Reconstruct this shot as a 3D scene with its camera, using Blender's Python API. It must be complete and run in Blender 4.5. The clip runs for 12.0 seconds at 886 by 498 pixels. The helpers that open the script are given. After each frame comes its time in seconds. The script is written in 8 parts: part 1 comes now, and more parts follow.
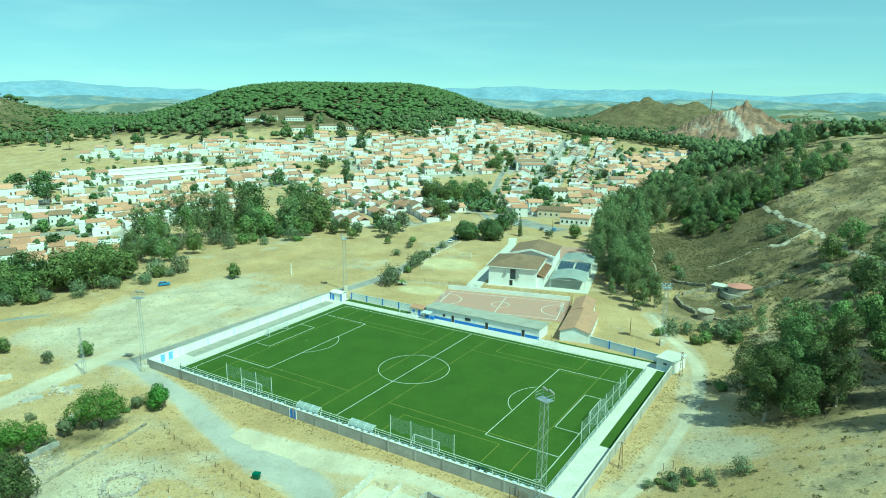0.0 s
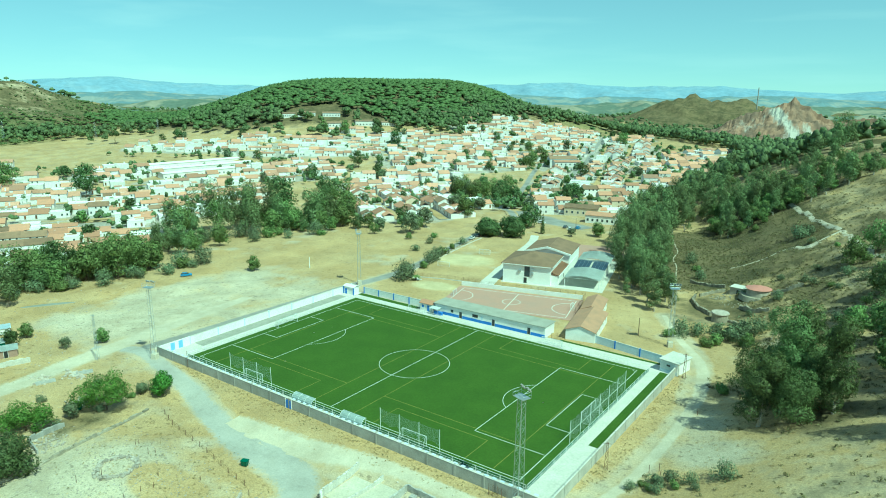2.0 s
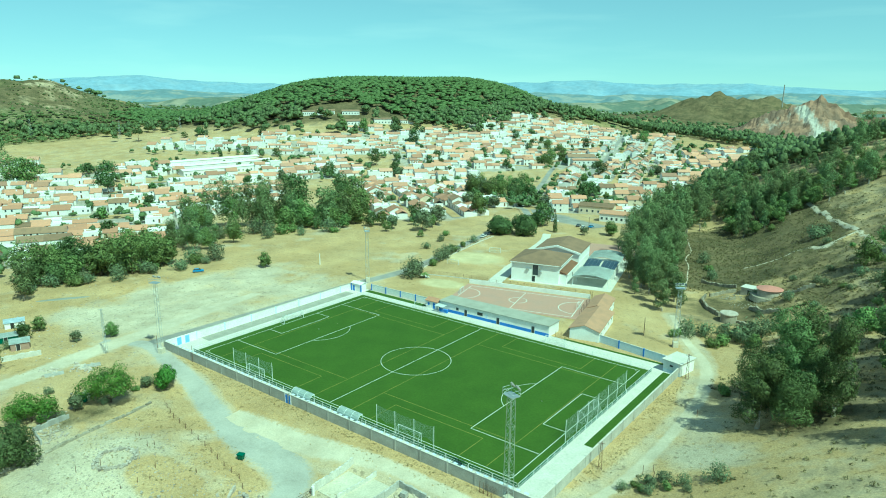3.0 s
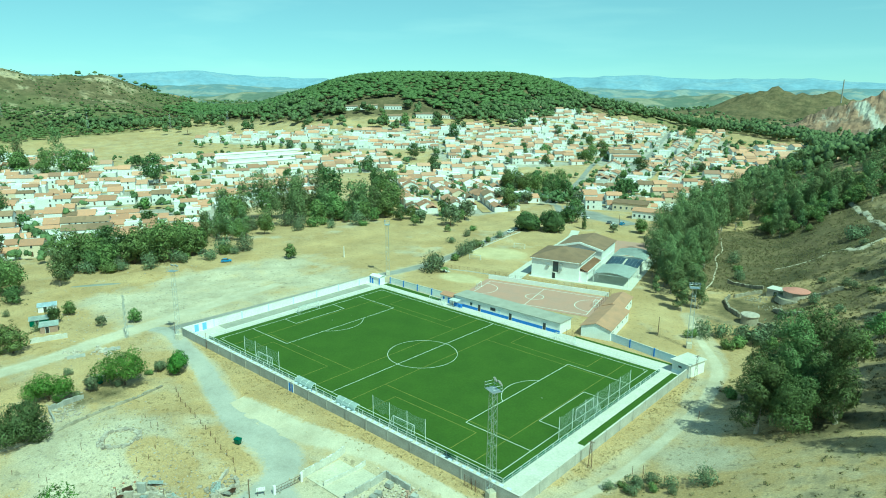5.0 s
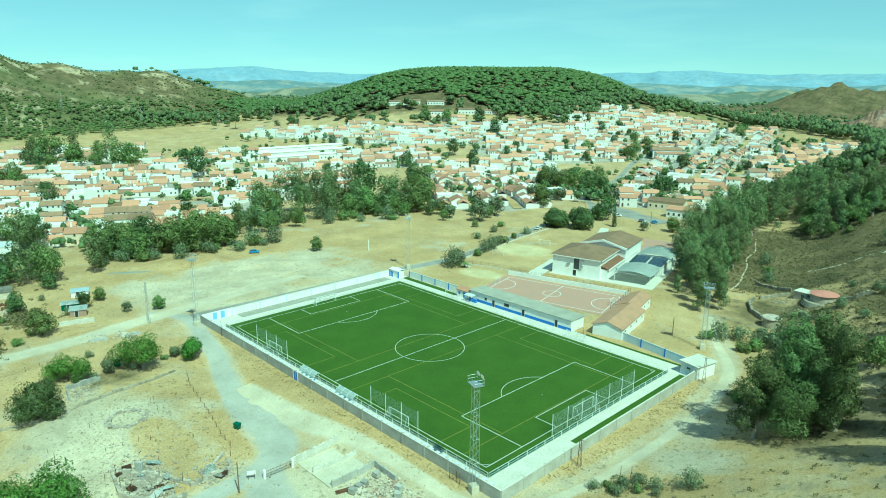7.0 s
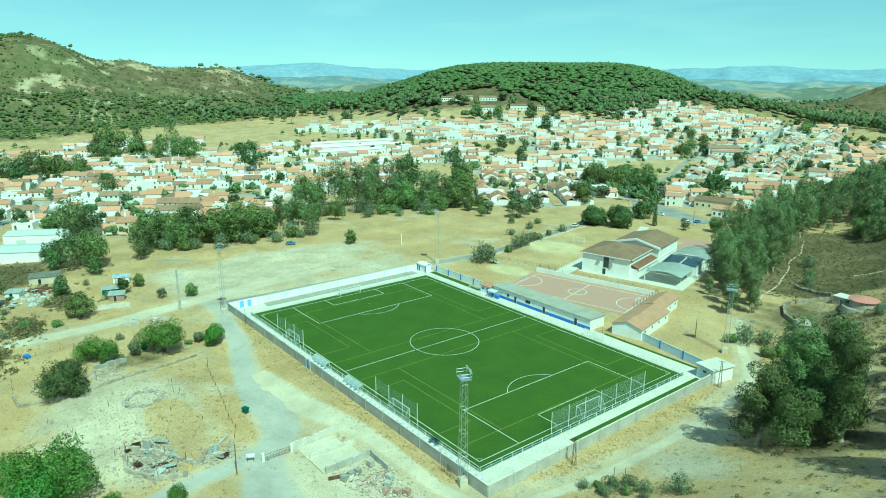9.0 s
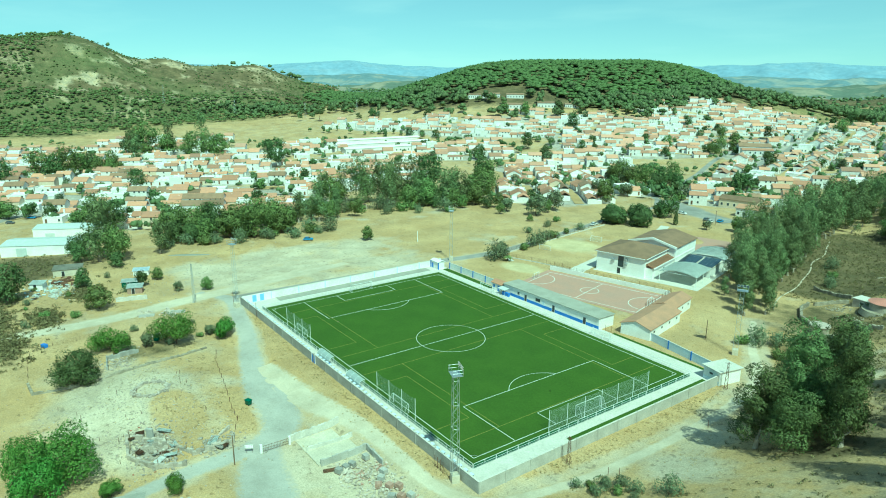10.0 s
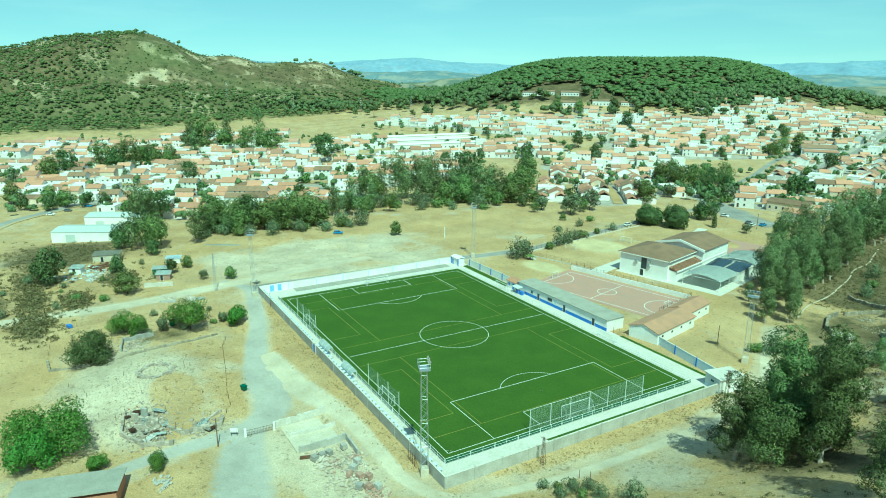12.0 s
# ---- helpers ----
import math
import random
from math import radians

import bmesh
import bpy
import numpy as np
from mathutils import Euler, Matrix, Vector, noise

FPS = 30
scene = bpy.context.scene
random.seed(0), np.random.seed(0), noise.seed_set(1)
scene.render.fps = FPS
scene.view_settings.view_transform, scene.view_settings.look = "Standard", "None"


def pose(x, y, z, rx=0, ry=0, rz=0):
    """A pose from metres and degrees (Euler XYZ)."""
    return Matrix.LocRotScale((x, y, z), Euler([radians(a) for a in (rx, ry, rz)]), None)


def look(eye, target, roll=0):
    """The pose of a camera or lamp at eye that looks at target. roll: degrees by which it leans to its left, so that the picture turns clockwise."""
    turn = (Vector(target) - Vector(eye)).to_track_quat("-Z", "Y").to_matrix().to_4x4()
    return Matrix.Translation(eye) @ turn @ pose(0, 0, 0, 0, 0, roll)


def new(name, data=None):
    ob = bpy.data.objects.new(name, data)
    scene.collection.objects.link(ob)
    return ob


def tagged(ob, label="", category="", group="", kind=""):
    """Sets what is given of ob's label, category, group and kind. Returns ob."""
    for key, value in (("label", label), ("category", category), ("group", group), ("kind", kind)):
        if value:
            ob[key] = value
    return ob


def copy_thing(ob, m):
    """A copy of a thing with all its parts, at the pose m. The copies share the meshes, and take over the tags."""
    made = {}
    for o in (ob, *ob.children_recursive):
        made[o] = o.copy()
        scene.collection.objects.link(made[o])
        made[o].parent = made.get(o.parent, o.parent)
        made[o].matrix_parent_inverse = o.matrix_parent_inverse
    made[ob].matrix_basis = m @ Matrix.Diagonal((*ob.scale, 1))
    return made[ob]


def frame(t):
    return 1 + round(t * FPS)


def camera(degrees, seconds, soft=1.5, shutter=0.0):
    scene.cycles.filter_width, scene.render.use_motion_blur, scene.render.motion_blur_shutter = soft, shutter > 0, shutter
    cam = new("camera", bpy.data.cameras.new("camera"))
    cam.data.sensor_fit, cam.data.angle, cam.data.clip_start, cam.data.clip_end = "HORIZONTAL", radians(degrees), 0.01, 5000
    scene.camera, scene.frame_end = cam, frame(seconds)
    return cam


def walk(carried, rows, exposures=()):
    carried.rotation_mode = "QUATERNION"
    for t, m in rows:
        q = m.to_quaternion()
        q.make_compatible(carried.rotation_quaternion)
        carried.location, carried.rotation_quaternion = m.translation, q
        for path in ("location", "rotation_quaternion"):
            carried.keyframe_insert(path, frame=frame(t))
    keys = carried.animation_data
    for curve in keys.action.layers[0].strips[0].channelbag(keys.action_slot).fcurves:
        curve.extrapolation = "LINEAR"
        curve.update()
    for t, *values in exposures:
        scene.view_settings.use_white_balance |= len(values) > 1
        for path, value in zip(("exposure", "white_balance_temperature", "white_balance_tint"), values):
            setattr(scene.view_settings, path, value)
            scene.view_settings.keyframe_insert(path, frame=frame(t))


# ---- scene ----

cam = camera(67.4, 12.0, soft=1.0)
PATH = [
    (0, (90.698, -132.191, 69.356), (89.67, -130.536, 68.901), 0.4),
    (0.5, (92.945, -130.993, 69.373), (91.89, -129.356, 68.916), 0.5),
    (1, (95.186, -129.703, 69.387), (94.104, -128.084, 68.927), 0.5),
    (1.5, (97.414, -128.339, 69.397), (96.308, -126.738, 68.934), 0.5),
    (2, (99.627, -126.916, 69.403), (98.495, -125.334, 68.937), 0.5),
    (2.5, (101.819, -125.447, 69.405), (100.66, -123.886, 68.936), 0.5),
    (3, (103.988, -123.942, 69.403), (102.803, -122.402, 68.931), 0.4),
    (5, (112.41, -117.667, 69.357), (111.115, -116.222, 68.87), 0.4),
    (5.5, (114.452, -116.036, 69.335), (113.131, -114.616, 68.845), 0.4),
    (6, (116.473, -114.372, 69.31), (115.127, -112.978, 68.816), 0.4),
    (6.5, (118.475, -112.666, 69.28), (117.103, -111.298, 68.783), 0.4),
    (7, (120.463, -110.906, 69.247), (119.065, -109.566, 68.747), 0.4),
    (9, (128.383, -102.998, 69.075), (126.871, -101.793, 68.563), 0.3),
    (9.5, (130.39, -100.699, 69.022), (128.85, -99.531, 68.507), 0.3),
    (10, (132.425, -98.219, 68.965), (130.859, -97.089, 68.446), 0.2),
    (10.5, (134.498, -95.527, 68.904), (132.906, -94.435, 68.382), 0.3),
    (11, (136.621, -92.591, 68.839), (135.004, -91.538, 68.314), 0.3),
    (11.5, (138.804, -89.375, 68.771), (137.162, -88.362, 68.243), 0.3),
    (12, (141.061, -85.839, 68.698), (139.394, -84.867, 68.171), 0.3),
]
walk(cam, [(t, look(eye, target, roll)) for t, eye, target, roll in PATH], [(0, 0.12, 5310, -55), (12, 0.08, 5310, -55)])

# ---- daylight ----
SUN_AZ, SUN_EL = radians(107.0), radians(54.0)   # clockwise from +y; height above the horizon
world = bpy.data.worlds.new("sky")
scene.world = world
world.use_nodes = True
wn = world.node_tree
sky = wn.nodes.new("ShaderNodeTexSky")
sky.sky_type, sky.sun_disc = "NISHITA", False
sky.sun_elevation, sky.sun_rotation = SUN_EL, SUN_AZ
sky.air_density, sky.dust_density, sky.ozone_density = 1.0, 0.2, 2.5
# the low sky is clear: look the colour up a little higher than the horizon
tc, up = wn.nodes.new("ShaderNodeTexCoord"), wn.nodes.new("ShaderNodeVectorMath")
up.operation, up.inputs[1].default_value = "ADD", (0, 0, 0.07)
wn.links.new(tc.outputs["Generated"], up.inputs[0])
wn.links.new(up.outputs["Vector"], sky.inputs["Vector"])
# thin streaks of high cloud
mp, cn, cr, cm = (wn.nodes.new("ShaderNode" + k) for k in ("Mapping", "TexNoise", "MapRange", "Mix"))
mp.inputs["Rotation"].default_value, mp.inputs["Scale"].default_value = (0, radians(12), radians(35)), (1.0, 2.6, 14.0)
cn.inputs["Scale"].default_value, cn.inputs["Detail"].default_value = 2.2, 6.0
cr.inputs["From Min"].default_value, cr.inputs["From Max"].default_value, cr.inputs["To Max"].default_value = 0.52, 0.92, 0.34
cr.inputs["To Min"].default_value = 0.14
cm.data_type = "RGBA"
cm.inputs["B"].default_value = (8.5, 9.0, 9.5, 1)
wn.links.new(tc.outputs["Generated"], mp.inputs["Vector"])
wn.links.new(mp.outputs["Vector"], cn.inputs["Vector"])
wn.links.new(cn.outputs["Fac"], cr.inputs["Value"])
wn.links.new(cr.outputs["Result"], cm.inputs["Factor"])
wn.links.new(sky.outputs["Color"], cm.inputs["A"])
wn.links.new(cm.outputs["Result"], wn.nodes["Background"].inputs["Color"])
wn.nodes["Background"].inputs["Strength"].default_value = 0.115
sun_way = Vector((math.sin(SUN_AZ) * math.cos(SUN_EL), math.cos(SUN_AZ) * math.cos(SUN_EL), math.sin(SUN_EL)))
sun = new("sun", bpy.data.lights.new("sun", "SUN"))
sun.data.energy, sun.data.angle, sun.data.color = 5.0, radians(0.53), (1.0, 0.95, 0.88)
sun.matrix_world = look(sun_way * 300, (0, 0, 0))

# ---- materials ----
def mat(name, base, dark=None, scale=1.0, fine=8.0, rough=0.8, metal=0.0, bump=0.3, mix=0.6, spec=0.3, vary=0.0, space="Object", alpha=1.0, edge=(0.35, 0.7)):
    """A surface with a base colour and a darker or dirtier one mixed in at two scales, and a fine relief."""
    m = bpy.data.materials.new(name)
    m.use_nodes = True
    nt = m.node_tree
    N, L = nt.nodes.new, nt.links.new
    b = nt.nodes["Principled BSDF"]
    b.inputs["Roughness"].default_value, b.inputs["Metallic"].default_value = rough, metal
    b.inputs["Specular IOR Level"].default_value = spec
    b.inputs["Alpha"].default_value = alpha
    dark = dark or tuple(c * 0.7 for c in base)
    if space == "Object":
        src = N("ShaderNodeTexCoord").outputs["Object"]
    else:
        src = N("ShaderNodeNewGeometry").outputs["Position"]
    n1, n2 = N("ShaderNodeTexNoise"), N("ShaderNodeTexNoise")
    n1.inputs["Scale"].default_value, n1.inputs["Detail"].default_value = scale, 4.0
    n2.inputs["Scale"].default_value, n2.inputs["Detail"].default_value = fine, 3.0
    L(src, n1.inputs["Vector"]), L(src, n2.inputs["Vector"])
    r = N("ShaderNodeMapRange")
    r.inputs["From Min"].default_value, r.inputs["From Max"].default_value = edge
    r.inputs["To Max"].default_value = mix
    L(n1.outputs["Fac"], r.inputs["Value"])
    c1 = N("ShaderNodeMix")
    c1.data_type = "RGBA"
    c1.inputs["A"].default_value, c1.inputs["B"].default_value = (*base, 1), (*dark, 1)
    L(r.outputs["Result"], c1.inputs["Factor"])
    r2 = N("ShaderNodeMapRange")
    r2.inputs["To Min"].default_value, r2.inputs["To Max"].default_value = 0.72, 1.28
    L(n2.outputs["Fac"], r2.inputs["Value"])
    hsv = N("ShaderNodeHueSaturation")
    L(c1.outputs["Result"], hsv.inputs["Color"]), L(r2.outputs["Result"], hsv.inputs["Value"])
    out = hsv.outputs["Color"]
    if vary:
        info, mr = N("ShaderNodeObjectInfo"), N("ShaderNodeMapRange")
        mr.inputs["To Min"].default_value, mr.inputs["To Max"].default_value = 1 - vary, 1 + vary
        L(info.outputs["Random"], mr.inputs["Value"])
        h2 = N("ShaderNodeHueSaturation")
        L(out, h2.inputs["Color"]), L(mr.outputs["Result"], h2.inputs["Value"])
        out = h2.outputs["Color"]
    L(out, b.inputs["Base Color"])
    if bump:
        bp = N("ShaderNodeBump")
        bp.inputs["Strength"].default_value = bump
        L(n2.outputs["Fac"], bp.inputs["Height"]), L(bp.outputs["Normal"], b.inputs["Normal"])
    return m


def leaf_mat(name, base, dark, vary=0.18, spread=0.45, thin=0.22):
    """Foliage: each leaf clump has its own tone, each tree its own."""
    m = mat(name, base, dark, 0.35, 2.0, 0.6, 0, 0, 0.7, 0.25, vary)
    nt = m.node_tree
    N, L = nt.nodes.new, nt.links.new
    b = nt.nodes["Principled BSDF"]
    geo, mr, hs = N("ShaderNodeNewGeometry"), N("ShaderNodeMapRange"), N("ShaderNodeHueSaturation")
    mr.inputs["To Min"].default_value, mr.inputs["To Max"].default_value = 1 - spread, 1 + spread
    L(geo.outputs["Random Per Island"], mr.inputs["Value"])
    old = b.inputs["Base Color"].links[0].from_socket
    info, hue = N("ShaderNodeObjectInfo"), N("ShaderNodeMapRange")
    hue.inputs["To Min"].default_value, hue.inputs["To Max"].default_value = 0.487, 0.525
    L(info.outputs["Random"], hue.inputs["Value"]), L(hue.outputs["Result"], hs.inputs["Hue"])
    L(old, hs.inputs["Color"]), L(mr.outputs["Result"], hs.inputs["Value"])
    L(hs.outputs["Color"], b.inputs["Base Color"])
    # thin leaves let part of the light through
    tr, mx, out = N("ShaderNodeBsdfTranslucent"), N("ShaderNodeMixShader"), nt.nodes["Material Output"]
    L(hs.outputs["Color"], tr.inputs["Color"])
    mx.inputs["Fac"].default_value = thin
    L(b.outputs["BSDF"], mx.inputs[1]), L(tr.outputs["BSDF"], mx.inputs[2]), L(mx.outputs["Shader"], out.inputs["Surface"])
    return m


def land_mat(name, road=None):
    """The open land: dry grass, pale dirt and scrub by the cover painted on the sheet, broken up by noise; a road wears through it towards its middle."""
    m = bpy.data.materials.new(name)
    m.use_nodes = True
    nt = m.node_tree
    N, L = nt.nodes.new, nt.links.new
    b = nt.nodes["Principled BSDF"]
    b.inputs["Roughness"].default_value, b.inputs["Specular IOR Level"].default_value = 0.95, 0.1
    pos = N("ShaderNodeNewGeometry").outputs["Position"]
    cov, sep = N("ShaderNodeVertexColor"), N("ShaderNodeSeparateColor")
    cov.layer_name = "cover"
    L(cov.outputs["Color"], sep.inputs["Color"])

    def noise_of(scale, detail=5.0, rough=0.6):
        n = N("ShaderNodeTexNoise")
        n.inputs["Scale"].default_value, n.inputs["Detail"].default_value, n.inputs["Roughness"].default_value = scale, detail, rough
        L(pos, n.inputs["Vector"])
        return n.outputs["Fac"]

    def tones(a, c, fac, lo=0.35, hi=0.65):
        r, x = N("ShaderNodeMapRange"), N("ShaderNodeMix")
        r.inputs["From Min"].default_value, r.inputs["From Max"].default_value = lo, hi
        L(fac, r.inputs["Value"])
        x.data_type = "RGBA"
        x.inputs["A"].default_value, x.inputs["B"].default_value = (*a, 1), (*c, 1)
        L(r.outputs["Result"], x.inputs["Factor"])
        return x.outputs["Result"]

    def blend(under, over, weight, fac):
        """over where the cover says so, with an edge torn by noise."""
        s, r, x = N("ShaderNodeMath"), N("ShaderNodeMapRange"), N("ShaderNodeMix")
        s.operation = "ADD"
        L(weight, s.inputs[0]), L(fac, s.inputs[1])
        r.inputs["From Min"].default_value, r.inputs["From Max"].default_value = 0.82, 1.18
        L(s.outputs[0], r.inputs["Value"])
        x.data_type = "RGBA"
        L(under, x.inputs["A"]), L(over, x.inputs["B"]), L(r.outputs["Result"], x.inputs["Factor"])
        return x.outputs["Result"]

    mid, small = noise_of(0.16, 6.0), noise_of(1.1, 6.0, 0.7)
    tiny = noise_of(3.2, 5.0, 0.75)
    grass = tones((0.47, 0.335, 0.165), (0.345, 0.24, 0.115), small)
    dirt = tones((0.57, 0.50, 0.375), (0.46, 0.39, 0.28), mid)
    scrub = tones((0.20, 0.155, 0.085), (0.095, 0.085, 0.045), noise_of(0.06, 12.0, 0.78), 0.4, 0.6)
    green = tones((0.15, 0.185, 0.07), (0.105, 0.14, 0.052), noise_of(0.25, 6.0))
    patch = tones((0.45, 0.335, 0.18), (0.51, 0.39, 0.22), tiny)
    grass = blend(grass, patch, noise_of(0.045, 4.0), small)
    col = blend(grass, dirt, sep.outputs["Blue"], mid)
    col = blend(col, scrub, sep.outputs["Red"], mid)
    col = blend(col, green, sep.outputs["Green"], small)
    paved = tones((0.47, 0.43, 0.37), (0.35, 0.32, 0.27), noise_of(0.3, 5.0))
    col = blend(col, paved, cov.outputs["Alpha"], mid)
    if road:
        edge = N("ShaderNodeVertexColor")
        edge.layer_name = "edge"
        worn = tones(*road, noise_of(0.22, 6.0, 0.65))
        col = blend(col, worn, edge.outputs["Color"], small)
    mr, hs = N("ShaderNodeMapRange"), N("ShaderNodeHueSaturation")
    mr.inputs["From Min"].default_value, mr.inputs["From Max"].default_value = 0.3, 0.7
    mr.inputs["To Min"].default_value, mr.inputs["To Max"].default_value = (0.86, 1.1) if road else (0.7, 1.24)
    wide, ml = N("ShaderNodeMapRange"), N("ShaderNodeMath")
    wide.inputs["From Min"].default_value, wide.inputs["From Max"].default_value = 0.3, 0.7
    wide.inputs["To Min"].default_value, wide.inputs["To Max"].default_value = 0.8, 1.16
    L(noise_of(0.07, 7.0, 0.65), wide.inputs["Value"])
    ml.operation = "MULTIPLY"
    L(tiny, mr.inputs["Value"])
    L(mr.outputs["Result"], ml.inputs[0]), L(wide.outputs["Result"], ml.inputs[1])
    # small dark tufts, stones and droppings
    sp, mk = N("ShaderNodeMapRange"), N("ShaderNodeMath")
    sp.inputs["From Min"].default_value, sp.inputs["From Max"].default_value = 0.6, 0.68
    sp.inputs["To Min"].default_value, sp.inputs["To Max"].default_value = 1.0, 0.94 if road else 0.66
    L(noise_of(0.85, 3.0, 0.5), sp.inputs["Value"])
    mk.operation = "MULTIPLY"
    L(ml.outputs[0], mk.inputs[0]), L(sp.outputs["Result"], mk.inputs[1])
    L(col, hs.inputs["Color"]), L(mk.outputs[0], hs.inputs["Value"])
    L(hs.outputs["Color"], b.inputs["Base Color"])
    bp = N("ShaderNodeBump")
    bp.inputs["Strength"].default_value, bp.inputs["Distance"].default_value = 0.6, 0.25
    L(small, bp.inputs["Height"]), L(bp.outputs["Normal"], b.inputs["Normal"])
    return m


def streaked(name):
    """Cut rock in strata: brown and reddish beds, and pale broken rock where the face says so."""
    m = mat(name, (0.31, 0.20, 0.14), (0.165, 0.12, 0.092), 0.045, 0.3, 0.95, 0, 0.8, 0.9, 0.1, 0, "World", 1.0, (0.42, 0.58))
    nt = m.node_tree
    N, L = nt.nodes.new, nt.links.new
    b = nt.nodes["Principled BSDF"]
    at, no, mp, ad, mr, mx = (N("ShaderNode" + k) for k in ("VertexColor", "TexNoise", "Mapping", "Math", "MapRange", "Mix"))
    at.layer_name = "pale"
    mp.inputs["Scale"].default_value = (1.0, 0.25, 0.35)
    no.inputs["Scale"].default_value, no.inputs["Detail"].default_value, no.inputs["Roughness"].default_value = 0.2, 9.0, 0.8
    L(N("ShaderNodeNewGeometry").outputs["Position"], mp.inputs["Vector"]), L(mp.outputs["Vector"], no.inputs["Vector"])
    ad.operation = "ADD"
    L(at.outputs["Color"], ad.inputs[0]), L(no.outputs["Fac"], ad.inputs[1])
    mr.inputs["From Min"].default_value, mr.inputs["From Max"].default_value = 0.86, 1.1
    mx.data_type = "RGBA"
    old = b.inputs["Base Color"].links[0].from_socket
    mx.inputs["B"].default_value = (0.45, 0.42, 0.37, 1)
    L(ad.outputs[0], mr.inputs["Value"]), L(mr.outputs["Result"], mx.inputs["Factor"]), L(old, mx.inputs["A"])
    L(mx.outputs["Result"], b.inputs["Base Color"])
    return m


M_land = land_mat("open_land")
M_turf = mat("artificial_turf", (0.067, 0.112, 0.016), (0.053, 0.092, 0.0135), 0.12, 3.0, 0.85, 0, 0.15, 0.8, 0.15, 0, "World")
M_line = mat("white_line_paint", (0.72, 0.74, 0.70), (0.55, 0.6, 0.5), 0.5, 6.0, 0.8, 0, 0.1, 0.6)
M_yline = mat("yellow_line_paint", (0.30, 0.27, 0.06), (0.18, 0.2, 0.05), 0.5, 6.0, 0.8, 0, 0.1, 0.7)
M_apron = mat("pale_concrete", (0.60, 0.57, 0.51), (0.48, 0.45, 0.39), 0.25, 3.0, 0.85, 0, 0.2, 0.7, 0.3, 0, "World")
M_grey = mat("grey_concrete_block", (0.38, 0.365, 0.335), (0.27, 0.255, 0.23), 0.4, 5.0, 0.9, 0, 0.5, 0.8, 0.3, 0.08, "World")
M_white = mat("white_render", (0.81, 0.80, 0.77), (0.68, 0.65, 0.60), 0.3, 4.0, 0.8, 0, 0.15, 0.6, 0.3, 0.04)
M_house = mat("whitewashed_wall", (0.75, 0.74, 0.71), (0.70, 0.66, 0.60), 0.25, 2.0, 0.85, 0, 0.15, 0.7, 0.3, 0.10)
M_cream = mat("cream_render", (0.66, 0.56, 0.42), (0.55, 0.45, 0.33), 0.25, 2.0, 0.85, 0, 0.15, 0.6, 0.3, 0.10)
M_blue = mat("blue_paint", (0.08, 0.20, 0.62), (0.06, 0.16, 0.5), 0.6, 5.0, 0.6, 0, 0.1, 0.5)
M_skyblue = mat("sky_blue_paint", (0.28, 0.48, 0.78), (0.22, 0.40, 0.68), 0.6, 5.0, 0.6, 0, 0.1, 0.5)
M_paleblue = mat("pale_blue_paint", (0.62, 0.69, 0.76), (0.54, 0.62, 0.70), 0.5, 5.0, 0.7, 0, 0.1, 0.5)
M_tile = mat("terracotta_tiles", (0.46, 0.25, 0.155), (0.36, 0.22, 0.155), 0.6, 6.0, 0.85, 0, 0.6, 0.7, 0.3, 0.22)
M_oldtile = mat("weathered_terracotta_tiles", (0.27, 0.18, 0.115), (0.18, 0.125, 0.085), 0.35, 6.0, 0.88, 0, 0.6, 0.7, 0.3, 0.2)
M_shedtile = mat("brown_clay_tiles", (0.40, 0.235, 0.15), (0.29, 0.19, 0.13), 0.4, 6.0, 0.88, 0, 0.6, 0.7, 0.3, 0.1)
M_court = mat("faded_red_court", (0.43, 0.26, 0.20), (0.38, 0.26, 0.21), 0.15, 3.0, 0.85, 0, 0.1, 0.8, 0.3, 0, "World")
M_flatroof = mat("grey_gravel_roof", (0.36, 0.345, 0.295), (0.28, 0.27, 0.23), 0.35, 4.0, 0.9, 0, 0.3, 0.8, 0.3, 0.06)
M_steel = mat("galvanised_steel", (0.55, 0.57, 0.58), (0.42, 0.44, 0.45), 1.5, 12.0, 0.45, 0.7, 0.1, 0.6, 0.5)
M_whitemetal = mat("white_painted_steel", (0.80, 0.81, 0.80), (0.66, 0.67, 0.65), 1.0, 9.0, 0.5, 0, 0.05, 0.5, 0.5)
M_sheet = mat("corrugated_metal_sheet", (0.55, 0.59, 0.57), (0.45, 0.48, 0.46), 0.6, 3.0, 0.6, 0.0, 0.2, 0.6, 0.5, 0.06)
M_dark = mat("dark_opening", (0.030, 0.032, 0.035), (0.018, 0.018, 0.02), 0.8, 5.0, 0.4, 0, 0.05, 0.5, 0.5)
M_glass = mat("window_glass", (0.05, 0.065, 0.075), (0.03, 0.04, 0.045), 0.5, 3.0, 0.12, 0, 0, 0.5, 0.6)
M_asphalt = land_mat("worn_grey_asphalt", ((0.33, 0.315, 0.285), (0.27, 0.255, 0.23)))
M_gravel = land_mat("pale_gravel_road", ((0.455, 0.43, 0.38), (0.395, 0.37, 0.32)))
M_track = land_mat("dusty_earth_track", ((0.58, 0.515, 0.395), (0.51, 0.44, 0.325)))
M_stone = mat("dry_stone", (0.36, 0.32, 0.25), (0.22, 0.19, 0.14), 0.8, 4.0, 0.95, 0, 0.6, 0.8, 0.2, 0.2)
M_rubble = mat("pale_rubble", (0.45, 0.40, 0.335), (0.29, 0.245, 0.20), 0.7, 4.0, 0.95, 0, 0.5, 0.8, 0.2, 0.25)
